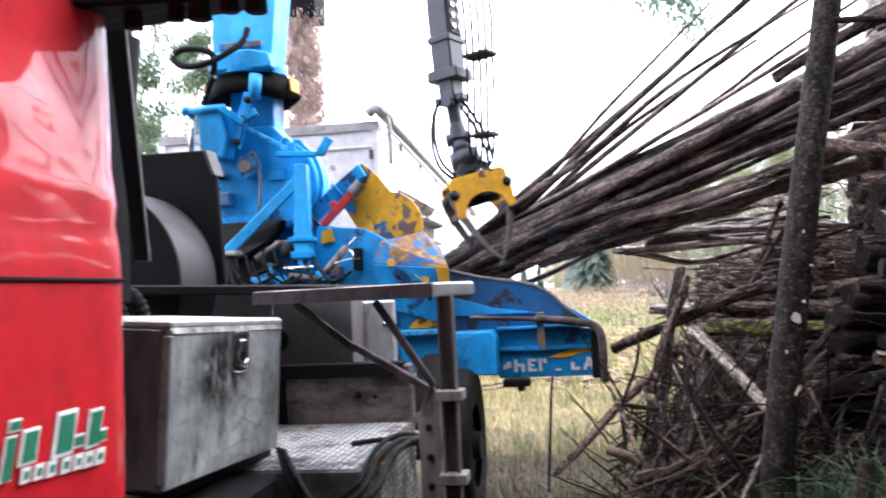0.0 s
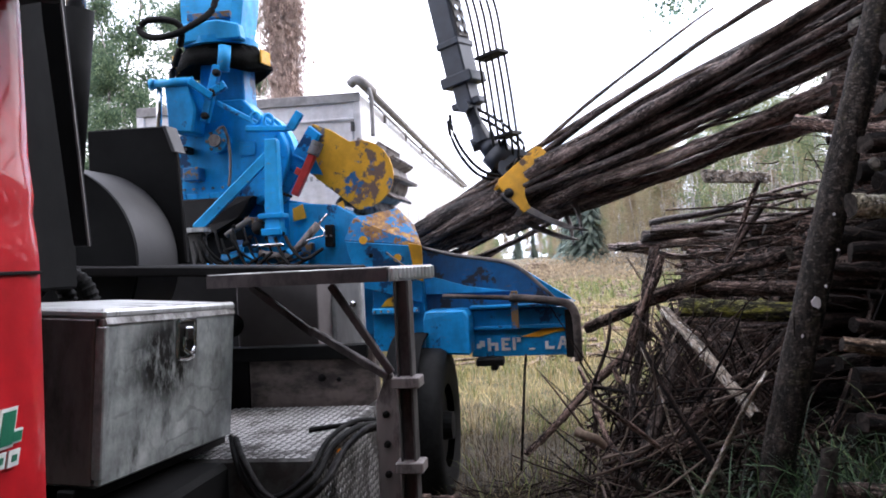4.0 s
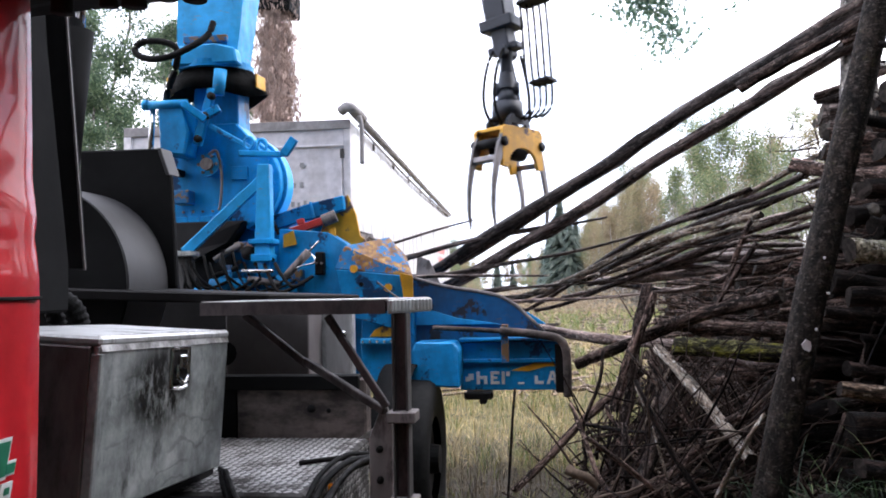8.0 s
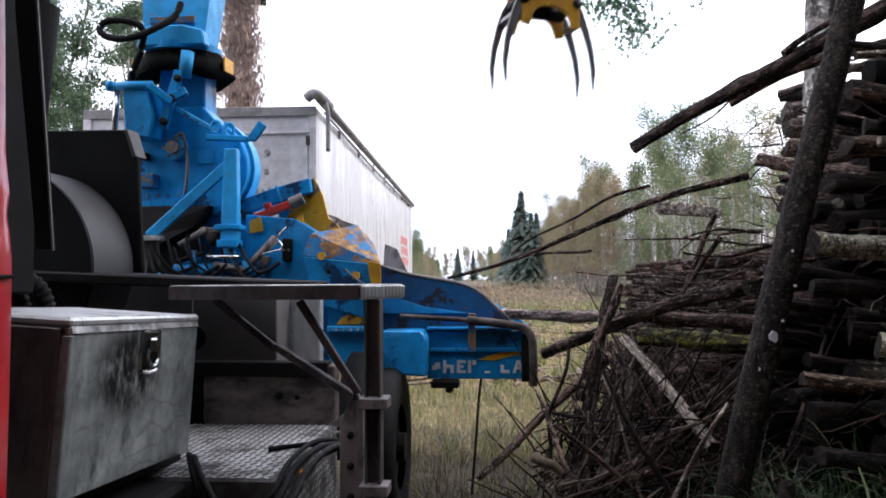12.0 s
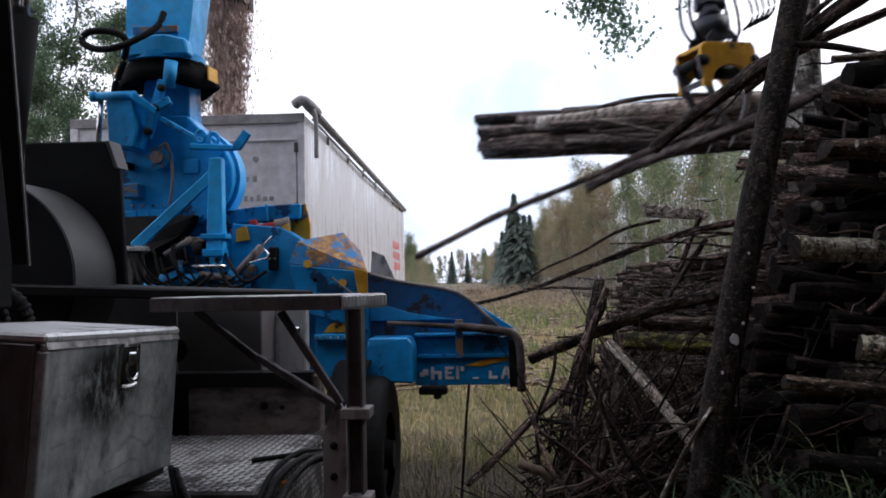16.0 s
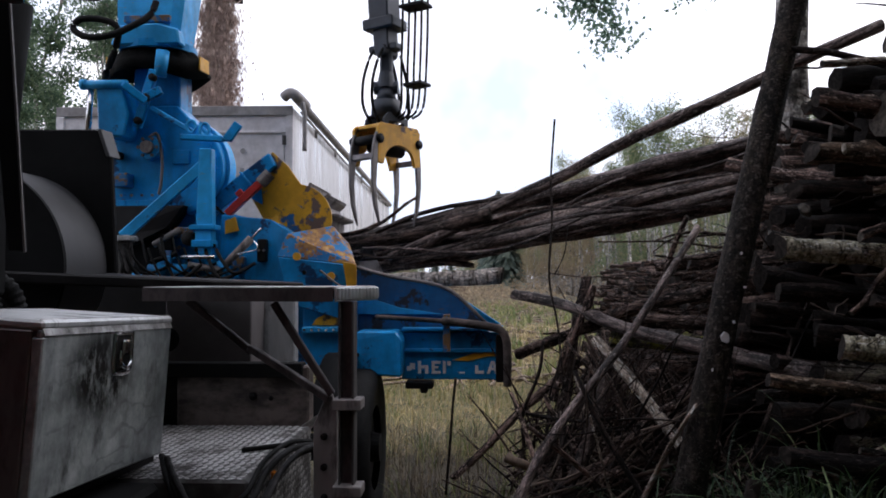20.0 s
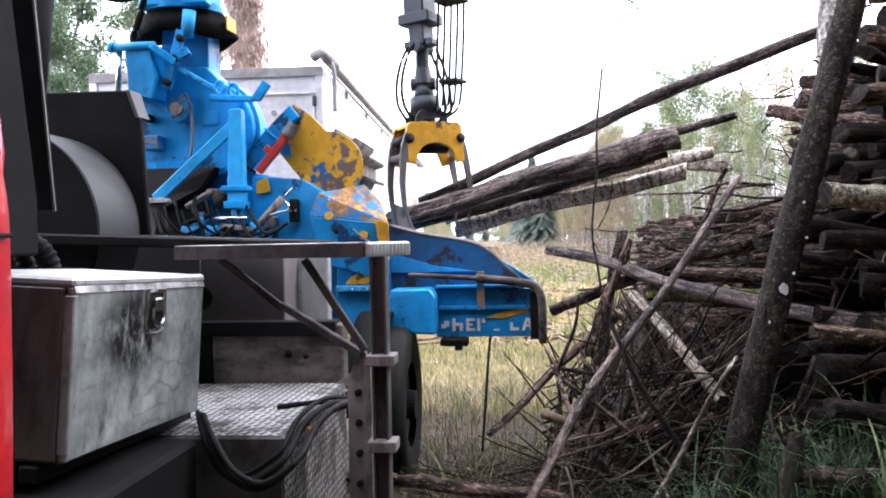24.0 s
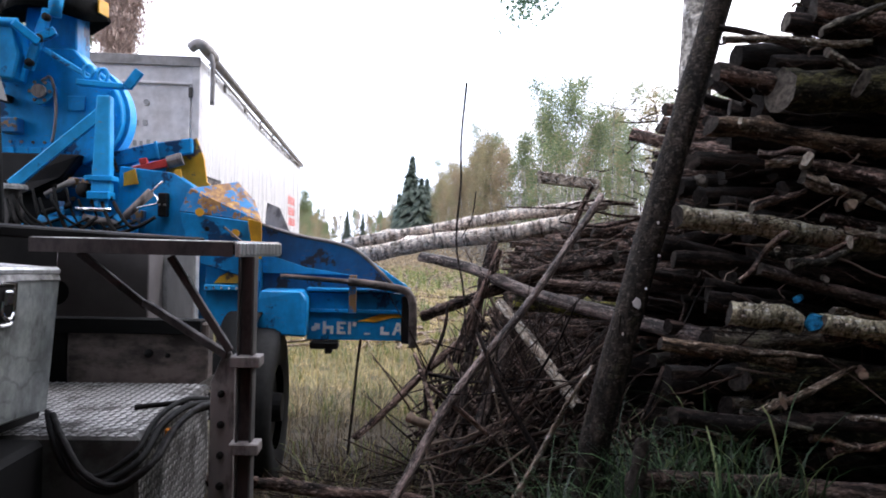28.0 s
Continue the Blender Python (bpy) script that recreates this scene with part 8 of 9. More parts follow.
    for k in range(520):
        y = 46 + 60 * rr.random()
        x = 9.2 - 0.034 * y + 14 * rr.random()
        bmv, bmf, _ = log_verts(4.5 + 3 * rr.random(), 0.05, 0.02, 0.1, k, 4, 5, 0.05, 0)
        m = aim((x, y, 0), (x + 0.3 * rr.uniform(-1, 1) * 0.2, y, 1))
        b = len(v)
        v += [tuple(m @ Vector(c)) for c in bmv]
        f += [tuple(b + i for i in q) for q in bmf]
    tagged(new("young_birch_stems", mesh_of("young_birch_stems", v, f, [BARK_GREY], smooth=True)), "pale thin stems of young birches at the wood's edge", "trees", kind="stuff")
    rg = np.random.default_rng(4)
    cs = [(8.6 - 0.034 * y + 16 * rg.random(), y, 0.3 + 2.6 * rg.random() ** 1.5) for y in 40 + 80 * rg.random(520)]
    cs += [(-1.5 + 7 * rg.random() - 0.04 * y, y, 0.15 + 0.5 * rg.random() ** 2) for y in 34 + 50 * rg.random(260)]
    cs += [(-4.5 - 0.057 * y - 6 * rg.random(), y, 0.4 + 2.2 * rg.random() ** 2) for y in 60 + 160 * rg.random(200)]
    v, f = leaf_cloud(cs, 36000, 0.5, 0.14, 5, 0.3)
    sv, sf = [], []
    for k in range(700):
        y = 12 + 38 * rr.random() ** 1.2
        x = -1.2 + 7.5 * rr.random() - 0.057 * (y - 12)
        a = rr.random() * 6.28
        m = aim((x, y, 0.03 + 0.14 * rr.random()), (x + math.cos(a), y + 0.5 * math.sin(a), 0.12 * rr.random()))
        lv, lf, _ = log_verts(0.5 + 1.6 * rr.random() ** 2, 0.02 + 0.03 * rr.random() ** 2, 0.012, 0.06, k, 3, 5, 0.1, 0)
        b = len(sv)
        sv += [tuple(m @ Vector(c)) for c in lv]
        sf += [tuple(b + i for i in q) for q in lf]
    tagged(new("felling_slash", mesh_of("felling_slash", sv, sf, [BARK_SLASH], smooth=True)), "scattered brown sticks and felling slash on the clearing", "brushwood", kind="stuff")
    tagged(new("undergrowth", mesh_of("undergrowth", v, f, [LEAF_BROWN])), "brownish undergrowth at the wood's edge", "undergrowth", kind="stuff")


woods()


# ---- wood chips falling into the trailer ----
def chip_clumps():
    out = []
    for k in range(6):
        rg = np.random.default_rng(30 + k)
        n = 8000
        p = np.stack([rg.normal(0, 0.105, n), rg.normal(0, 0.12, n), rg.uniform(-0.4, 0.4, n)], 1)
        edge = rg.random(n) < 0.08
        p[edge, :2] *= 1.7
        dust = np.stack([rg.normal(0.05, 0.24, 2500), rg.normal(0, 0.24, 2500), rg.uniform(-0.4, 0.4, 2500)], 1)
        size = np.concatenate([0.003 + 0.008 * rg.random(n), 0.0015 + 0.0025 * rg.random(2500)])
        v, f = [], []
        for c, s in zip(np.concatenate([p, dust]), size):
            d = rg.normal(0, 1, (4, 3)) * s * np.array([1, 1, 3.0])
            k0 = len(v)
            v += [tuple(c + e) for e in d]
            f += [(k0, k0 + 1, k0 + 2), (k0, k0 + 2, k0 + 3), (k0, k0 + 3, k0 + 1), (k0 + 1, k0 + 3, k0 + 2)]
        ob = new("chip_stream", mesh_of("chip_stream", v, f, [CHIP]))
        tagged(ob, "clump of brown wood chips falling into the trailer", "wood chips", "falling wood chips", "stuff")
        out.append(ob)
    return out


clumps = chip_clumps()


# ---- what moves ----
GRAPPLE = [(0, -0.71, 5.71, 2.30, 15), (0.3, -0.80, 5.82, 2.42, 0), (0.6, -0.62, 5.85, 2.73, -10), (1, -0.06, 5.78, 2.66, -14), (1.2, 0.10, 5.77, 2.73, -20), (1.5, 0.69, 5.69, 2.75, 10), (2, 0.84, 5.70, 2.52, 40), (2.4, 0.61, 5.74, 2.55, 45), (3, 0.32, 5.80, 2.61, 30), (3.5, -0.01, 5.78, 2.38, 38), (4, -0.22, 5.82, 2.17, 42), (4.5, -0.32, 5.83, 2.13, 42), (5.5, -0.48, 5.84, 2.06, 30), (6.5, -0.70, 5.85, 2.04, 20), (7, -0.87, 5.89, 2.12, 5), (7.5, -0.66, 5.91, 2.31, 0), (8, -0.23, 5.82, 2.68, 0), (8.5, 0.14, 5.89, 2.33, 0), (9, 0.17, 5.93, 2.04, 3), (9.5, -0.31, 5.98, 2.13, 20), (10, -0.52, 6.01, 1.97, 25), (10.5, -0.68, 5.97, 2.37, 10), (11, -0.38, 5.90, 2.85, 12), (11.5, -0.04, 5.80, 3.09, 5), (12, 0.24, 5.75, 3.59, 0), (12.5, 1.07, 5.58, 4.13, 0), (13.5, 1.86, 5.38, 3.90, 0), (14.5, 2.34, 5.25, 3.51, 0), (15, 2.38, 5.22, 3.64, 0), (15.5, 2.15, 5.35, 3.50, 5), (16, 1.49, 5.51, 3.09, 5), (16.5, 0.84, 5.47, 2.67, 15), (17, 0.76, 5.47, 2.40, 30), (17.5, 0.38, 5.55, 2.30, 30), (18, 0.17, 5.63, 2.33, 30), (18.5, -0.19, 5.65, 2.22, 25), (19, -0.59, 5.73, 2.26, 22), (19.5, -0.82, 5.96, 2.40, 5), (20, -0.74, 5.95, 2.67, 0), (20.5, -0.52, 5.90, 2.71, -12), (21, 0.19, 5.81, 2.65, 0), (21.5, 0.55, 5.77, 2.24, 0), (22.3, 1.17, 5.65, 2.30, 10), (23, 0.10, 5.90, 2.16, 15), (23.5, -0.53, 6.03, 2.18, 15), (24, -0.67, 5.98, 2.37, 3), (24.5, -0.66, 5.94, 2.81, 4), (25, -0.16, 5.90, 3.04, 5), (25.5, 0.74, 5.78, 3.36, 0), (26, 1.29, 5.62, 3.55, 0), (26.5, 1.71, 5.51, 4.13, 0), (28, 2.27, 5.26, 4.39, 0)]
FEED_A = [(0, (-0.81, 6.03, 1.81), (1.72, 5.17, 2.79)), (1, (-0.84, 6.12, 1.72), (1.74, 5.30, 2.73)), (2, (-0.70, 6.18, 1.79), (1.74, 5.32, 2.74)), (2.5, (-0.76, 6.17, 1.77), (1.71, 5.32, 2.78)), (3, (-0.86, 6.16, 1.80), (1.74, 5.32, 3.03)), (3.5, (-0.90, 6.10, 1.89), (1.26, 5.33, 3.18)), (4, (-0.90, 6.12, 1.86), (1.60, 5.48, 2.94)), (4.5, (-0.97, 6.11, 1.81), (1.61, 5.49, 2.91)), (5.5, (-1.53, 6.13, 1.69), (1.62, 5.59, 2.77)), (6.5, (-1.90, 6.08, 1.65), (1.64, 5.70, 2.63)), (7, (-2.23, 6.05, 1.59), (1.64, 5.79, 2.36)), (8, (-2.91, 6.01, 1.43), (1.32, 5.83, 1.88)), (9, (-6.40, 6.30, 1.35), (-4.40, 6.30, 1.37))]
FEED_QUICK = FEED_A[:8] + [(5.5, (-2.2, 6.1, 1.66), (0.9, 5.7, 2.6)), (6.5, (-3.7, 6.1, 1.55), (-0.4, 5.9, 2.2)), (7, (-5.2, 6.2, 1.4), (-3.2, 6.2, 1.42))]
FEED_LATTICE = [(0, (2.9, 5.9, 1.7), (4.4, 5.8, 1.7)), (3.5, (2.9, 5.9, 1.7), (4.4, 5.8, 1.7)), (5.5, (0.6, 6.2, 1.72), (2.2, 5.7, 2.25)), (6.5, (-0.05, 6.2, 1.52), (1.65, 5.6, 2.2)), (8.6, (-0.1, 6.2, 1.48), (1.65, 5.6, 2.12)), (9.2, (-0.5, 6.2, 1.45), (1.3, 5.7, 2.0)), (9.9, (-2.2, 6.2, 1.42), (-0.3, 6.1, 1.6)), (10.6, (-4.6, 6.2, 1.4), (-2.6, 6.2, 1.42))]
FEED_FAN = [(0, (-0.81, 6.03, 1.81), (1.2, 5.2, 3.02)), (1, (-0.84, 6.12, 1.72), (1.65, 5.3, 2.82))] + FEED_A[2:]
FEED_LONG = [(0, (-0.81, 6.03, 1.81), (1.72, 5.17, 2.79)), (1, (-0.84, 6.12, 1.72), (1.74, 5.3, 2.73)), (2, (-0.70, 6.18, 1.79), (1.74, 5.32, 2.74)), (2.5, (-0.76, 6.17, 1.77), (1.71, 5.32, 2.78)), (3, (-0.86, 6.16, 1.8), (1.74, 5.32, 3.03)), (3.5, (-0.9, 6.1, 1.89), (1.26, 5.33, 3.18)), (4, (-0.9, 6.12, 1.86), (1.6, 5.48, 2.94)), (6.5, (-0.6, 6.08, 1.9), (1.81, 5.31, 2.96)), (7, (-0.54, 6.09, 1.94), (2.11, 5.33, 3.14)), (7.5, (-0.61, 6.11, 1.7), (2.04, 5.32, 3.06)), (8, (-0.75, 6.07, 1.74), (2.02, 5.24, 3.27)), (8.5, (-1.3, 6.21, 1.64), (1.7, 5.3, 2.62)), (9, (-2.24, 6.31, 1.5), (0.8, 5.87, 2.17)), (10, (-6.2, 6.2, 1.35), (-4.2, 6.2, 1.37))]
FEED_B = [(0, (0.81, 7.30, 1.92), (2.35, 7.34, 2.02)), (7, (0.99, 7.43, 1.68), (2.53, 7.45, 1.82)), (8, (0.88, 6.99, 1.76), (2.55, 7.19, 1.97)), (8.5, (-0.72, 6.31, 1.93), (1.31, 6.34, 2.36)), (9, (-0.73, 6.34, 1.64), (1.30, 6.38, 2.10)), (9.5, (-0.90, 6.32, 1.72), (1.02, 6.22, 2.29)), (10, (-1.03, 6.31, 1.64), (0.56, 6.30, 2.18)), (10.5, (-1.65, 6.23, 1.57), (0.12, 6.36, 1.80)), (11.5, (-4.60, 6.15, 1.40), (-2.60, 6.15, 1.42))]
FEED_C = [(12.5, (2.5, 5.70, 2.75), (4.0, 5.58, 2.7)), (14.5, (1.86, 5.0, 3.06), (3.3, 4.95, 2.98)), (15, (1.84, 5.0, 3.08), (3.28, 4.95, 3.02)), (15.5, (1.36, 5.78, 3.11), (2.81, 5.59, 3.06)), (16, (0.40, 5.90, 2.72), (2.13, 5.62, 2.70)), (16.5, (-0.44, 6.07, 2.26), (1.49, 5.68, 2.51)), (17, (-0.63, 6.17, 1.86), (1.31, 5.76, 2.38)), (17.5, (-1.08, 6.13, 1.87), (1.59, 5.58, 2.46)), (18, (-1.04, 6.16, 1.84), (1.87, 5.35, 2.53)), (18.5, (-1.34, 6.12, 1.92), (1.91, 5.37, 2.53)), (19, (-1.37, 6.12, 1.86), (2.21, 5.29, 2.74)), (19.5, (-1.25, 6.12, 1.82), (2.09, 5.37, 2.52)), (20, (-1.13, 6.13, 1.77), (1.78, 5.46, 2.33)), (21, (-1.48, 6.13, 1.74), (1.70, 5.58, 2.28)), (21.5, (-1.73, 6.11, 1.69), (1.66, 5.74, 2.22)), (23, (-5.60, 6.20, 1.40), (-3.60, 6.20, 1.42))]
FEED_F = [(12.5, (2.5, 5.70, 2.75), (4.0, 5.58, 2.7)), (14.5, (1.86, 5.0, 3.06), (3.3, 4.95, 2.98)), (15, (1.84, 5.0, 3.08), (3.28, 4.95, 3.02)), (15.5, (1.36, 5.78, 3.11), (2.81, 5.59, 3.06)), (16, (0.40, 5.9, 2.72), (2.13, 5.62, 2.7)), (16.5, (-0.44, 6.07, 2.26), (1.49, 5.68, 2.51)), (17, (-0.63, 6.17, 1.86), (1.31, 5.76, 2.38)), (17.5, (-1.08, 6.13, 1.87), (1.59, 5.58, 2.46)), (18, (-1.04, 6.16, 1.84), (1.87, 5.35, 2.53)), (19, (-0.74, 5.96, 1.89), (1.92, 5.25, 3.19)), (20, (-0.72, 5.96, 1.74), (1.93, 5.25, 2.92)), (20.5, (-0.9, 5.94, 1.78), (1.87, 5.26, 3.09)), (21, (-0.71, 5.97, 1.71), (1.87, 5.27, 2.98)), (21.5, (-0.88, 5.97, 1.72), (2.25, 5.36, 3.12)), (23, (-5.6, 6.2, 1.4), (-3.6, 6.2, 1.42))]
FEED_WHITE = FEED_C[:4] + [(16.5, (-0.3, 6.0, 2.1), (1.6, 5.5, 2.4)), (17, (-0.28, 6.0, 1.7), (1.89, 5.3, 2.29)), (18, (-1.19, 5.68, 1.81), (1.07, 5.3, 2.01)), (20, (-2.125, 6.213, 1.511), (0.118, 5.72, 1.637)), (21.5, (-2.425, 6.213, 1.511), (-0.182, 5.72, 1.637)), (23, (-5.6, 6.2, 1.4), (-3.6, 6.2, 1.42))]
FEED_D = [(0, (2.9, 5.9, 1.7), (4.4, 5.8, 1.7)), (19.5, (2.9, 5.9, 1.7), (4.4, 5.8, 1.7)), (21.5, (1.63, 5.73, 2.62), (3.06, 5.53, 2.65)), (22.3, (0.59, 5.99, 2.19), (2.36, 5.61, 2.48)), (23, (-0.50, 6.14, 1.99), (1.76, 5.60, 2.50)), (23.5, (-0.77, 6.24, 1.76), (1.57, 5.60, 2.39)), (24, (-0.99, 6.18, 1.74), (1.32, 5.70, 2.31)), (24.5, (-1.05, 6.15, 1.74), (1.29, 5.79, 2.21)), (25, (-0.96, 6.16, 1.70), (1.19, 5.90, 1.88)), (25.5, (-1.10, 6.20, 1.63), (0.87, 6.04, 1.84)), (26, (-1.82, 6.13, 1.69), (0.22, 6.13, 1.75)), (27, (-4.90, 6.30, 1.40), (-2.90, 6.30, 1.42))]
FEED_E = [(0, (2.9, 5.9, 1.7), (4.4, 5.8, 1.7)), (19.5, (2.9, 5.9, 1.7), (4.4, 5.8, 1.7)), (21.5, (1.63, 5.73, 2.66), (3.06, 5.53, 2.69)), (22.3, (0.59, 5.99, 2.23), (2.37, 5.61, 2.63)), (23, (-0.41, 6.15, 1.99), (2.00, 5.61, 2.75)), (23.5, (-0.60, 6.25, 1.86), (2.15, 5.55, 2.86)), (24, (-0.77, 6.20, 1.88), (2.10, 5.58, 2.95)), (25, (-0.65, 6.20, 1.87), (1.43, 5.74, 2.48)), (25.5, (-0.53, 6.21, 1.72), (1.44, 5.66, 2.26)), (26, (-0.91, 6.17, 1.70), (1.36, 5.88, 1.99)), (26.5, (-1.39, 6.16, 1.57), (0.76, 6.03, 1.76)), (27, (-5.20, 6.30, 1.40), (-3.20, 6.30, 1.42))]
FEED_BIRCH = [(0, (2.9, 5.9, 1.7), (4.4, 5.8, 1.7)), (19.5, (2.9, 5.9, 1.7), (4.4, 5.8, 1.7)), (21.5, (1.61, 5.83, 2.51), (3.12, 5.63, 2.56)), (22.3, (0.60, 6.09, 2.07), (2.40, 5.71, 2.34)), (23, (-0.25, 6.26, 1.73), (1.52, 5.98, 2.12)), (23.5, (-0.34, 6.27, 1.72), (1.26, 6.08, 2.09)), (24, (-0.39, 6.24, 1.68), (1.08, 6.08, 2.02)), (25, (-0.18, 6.25, 1.59), (1.41, 6.03, 1.84)), (25.5, (-0.10, 6.22, 1.59), (1.44, 5.96, 1.96)), (26, (-0.26, 6.20, 1.53), (1.46, 5.99, 1.87)), (26.5, (-0.28, 6.19, 1.56), (1.41, 5.95, 1.90)), (27, (-0.27, 6.21, 1.53), (1.39, 5.87, 1.84)), (27.5, (-0.28, 6.22, 1.55), (1.43, 5.87, 1.83)), (28, (-0.25, 6.23, 1.48), (1.41, 5.83, 1.80))]
LONG_STICK = [(15.5, (2.04, 5.54, 2.89), (3.07, 5.40, 3.17)), (16, (-0.37, 5.80, 1.90), (1.07, 5.48, 2.49)), (16.5, (-0.47, 5.21, 1.40), (0.83, 5.06, 2.01)), (17, (-0.40, 4.81, 1.27), (0.71, 4.95, 1.90)), (17.5, (-0.14, 4.25, 0.88), (0.84, 4.67, 1.79)), (18, (0.15, 3.76, 0.66), (1.13, 4.56, 1.65)), (20, (0.10, 3.63, 0.63), (1.03, 4.64, 1.90)), (24, (-0.07, 3.79, 0.45), (1.36, 4.95, 1.95)), (28, (-0.07, 3.70, 0.44), (1.21, 4.54, 1.79))]
CURVED_LOG = [(15.5, (2.05, 5.54, 2.97), (3.25, 5.43, 2.87)), (16, (0.61, 5.46, 2.20), (1.66, 5.11, 2.62)), (16.5, (0.31, 5.35, 1.52), (1.64, 4.54, 1.26)), (17, (0.28, 5.24, 1.50), (1.60, 4.15, 1.13)), (18, (0.14, 5.32, 1.53), (1.18, 4.43, 1.31)), (20, (0.09, 5.30, 1.50), (1.17, 4.37, 1.25)), (24, (0.20, 5.44, 1.50), (1.25, 4.48, 1.22)), (28, (0.24, 5.39, 1.40), (1.22, 4.34, 1.21))]
LOW_LOG = [(0, (0.46, 5.45, 1.36), (1.23, 5.37, 1.29)), (4, (0.82, 5.58, 1.33), (1.58, 5.50, 1.28)), (7, (-0.21, 5.94, 1.48), (1.66, 5.51, 1.44)), (7.5, (-0.11, 5.97, 1.28), (1.54, 5.38, 1.17)), (8, (-0.06, 5.88, 1.32), (1.43, 5.17, 1.09)), (8.5, (-0.05, 5.85, 1.37), (1.37, 4.99, 1.19)), (9, (0.07, 5.96, 1.24), (1.24, 5.08, 1.07)), (9.5, (-0.27, 6.06, 1.32), (1.40, 5.36, 1.19)), (10, (-0.19, 6.17, 1.29), (1.54, 5.48, 1.30)), (10.5, (-0.83, 6.10, 1.30), (0.88, 5.73, 1.29)), (11, (-1.18, 6.18, 1.30), (0.60, 5.99, 1.33)), (12.5, (-1.04, 6.18, 1.29), (0.64, 6.00, 1.31))]
LEANING = [(0, (1.30, 5.2, 2.75), (2.2, 4.7, 3.2)), (8, (1.25, 5.2, 2.80), (2.2, 4.6, 3.25)), (8.6, (0.76, 5.05, 2.37), (1.75, 4.48, 2.93)), (15.3, (0.76, 5.05, 2.37), (1.75, 4.48, 2.93)), (16, (0.99, 5.07, 2.39), (1.92, 4.61, 3.11)), (16.5, (0.94, 5.26, 2.24), (2.04, 4.59, 2.94)), (17, (0.71, 5.44, 2.08), (2.14, 4.56, 3.17)), (17.5, (0.04, 5.80, 1.98), (1.80, 5.08, 2.62)), (18, (-0.64, 6.07, 1.87), (1.36, 5.54, 2.35)), (19, (-1.3, 6.15, 1.80), (1.2, 5.6, 2.3)), (23, (-4.8, 6.2, 1.4), (-2.8, 6.2, 1.42))]
ROLLER = [(0, 41), (1, 36), (2, 38), (3, 52), (4, 60), (4.5, 58), (6.5, 30), (7, 22), (8, 15), (9, 20), (10, 25), (11, 20), (12.5, 18), (14.5, 12), (15.5, 6), (16, 5), (16.5, 14), (17, 25), (17.5, 45), (18, 56), (19, 50), (20, 40), (21.5, 40), (23.5, 50), (24, 48), (25, 37), (26, 33), (27, 16), (28, 13)]
GRIP = [(0, 2.2), (0.35, 0.8), (0.6, 14.8), (1, 19), (1.6, 17.6), (2, 3.6), (4.5, 2.2), (6.5, 0.8), (7, -0.6), (7.4, 12), (8, 13.4), (8.4, 10.6), (8.9, 0.1), (10.2, 1.5), (10.6, 16.2), (12, 17.6), (14.4, 17.6), (15, 0.8), (19.1, 0.1), (19.6, 7.8), (20, 3.6), (20.4, 14.8), (21.3, 16.2), (21.7, 0.8), (23.3, 0.1), (23.8, 4.0), (24.5, 10.6), (25, 14.8), (28, 16.2)]
GRAPPLE_TURN = [(0, 22), (6.5, 22), (7.5, 40), (8, 52), (8.5, 56), (9, 48), (9.6, 24), (19, 24), (20, 52), (21, 46), (21.8, 22), (23.7, 22), (24.5, 46), (25, 52), (26, 34), (28, 22)]
BOOM_LEAN = [(0, 3), (1, 7), (2, 17), (3, 20), (4, 11), (7, 2), (8, 8), (9, 9), (10, 4), (11, 12), (12, 15), (15, 25), (16, 25), (17, 14), (18, 9), (20, 3), (21, 8), (22.3, 18), (23.5, 4), (24, 2), (25, 8), (28, 18)]


def between(rows, t):
    return float(np.interp(t, [r[0] for r in rows], [r[1] for r in rows]))


def full(rows):
    rows = sorted(rows, key=lambda r: r[0])
    if rows[0][0] > 0:
        rows = [(0, rows[0][1])] + rows
    if rows[-1][0] < 28:
        rows = rows + [(28, rows[-1][1])]
    return rows


def feed(name, rows, specs, label, group):
    """Logs that lie together: each spec gives length, radii, bend, sideways and lengthwise offset, skew and bark."""
    for i, (l, r0, r1, bd, oy, oz, ox, sy, sz, mat) in enumerate(specs):
        me = log_mesh(l, r0, r1, bd, 500 + 37 * i + len(name), mat, CUT_OLD if r0 > 0.03 else CUT_GREY, nseg=22, n=10, crag=0.1, knots=5)
        ob = new(name, me)
        tagged(ob, label, "log", group)
        local = pose(ox, oy, oz, 0, sy, sz) @ Matrix.Rotation(i * 1.7, 4, "X")
        poses = [(t, aim(p, q) @ local) for t, p, q in rows]
        walk(ob, full(poses))


def bundle(n, seed, l, r, wide, high, skew, mats, lens=0.35, bent=1.0):
    rr = random.Random(seed)
    out = []
    for i in range(n):
        a, k = rr.random() * 6.28, rr.random() ** 0.5
        ri = r * (0.55 + 0.9 * rr.random())
        out.append((l * (1 - lens * rr.random()), ri, ri * 0.6, bent * (0.07 * rr.random() + 0.015), wide * k * math.cos(a), high * k * math.sin(a), -0.5 * rr.random(), skew * rr.uniform(-1, 1), skew * rr.uniform(-1, 1), rr.choice(mats)))
    return out


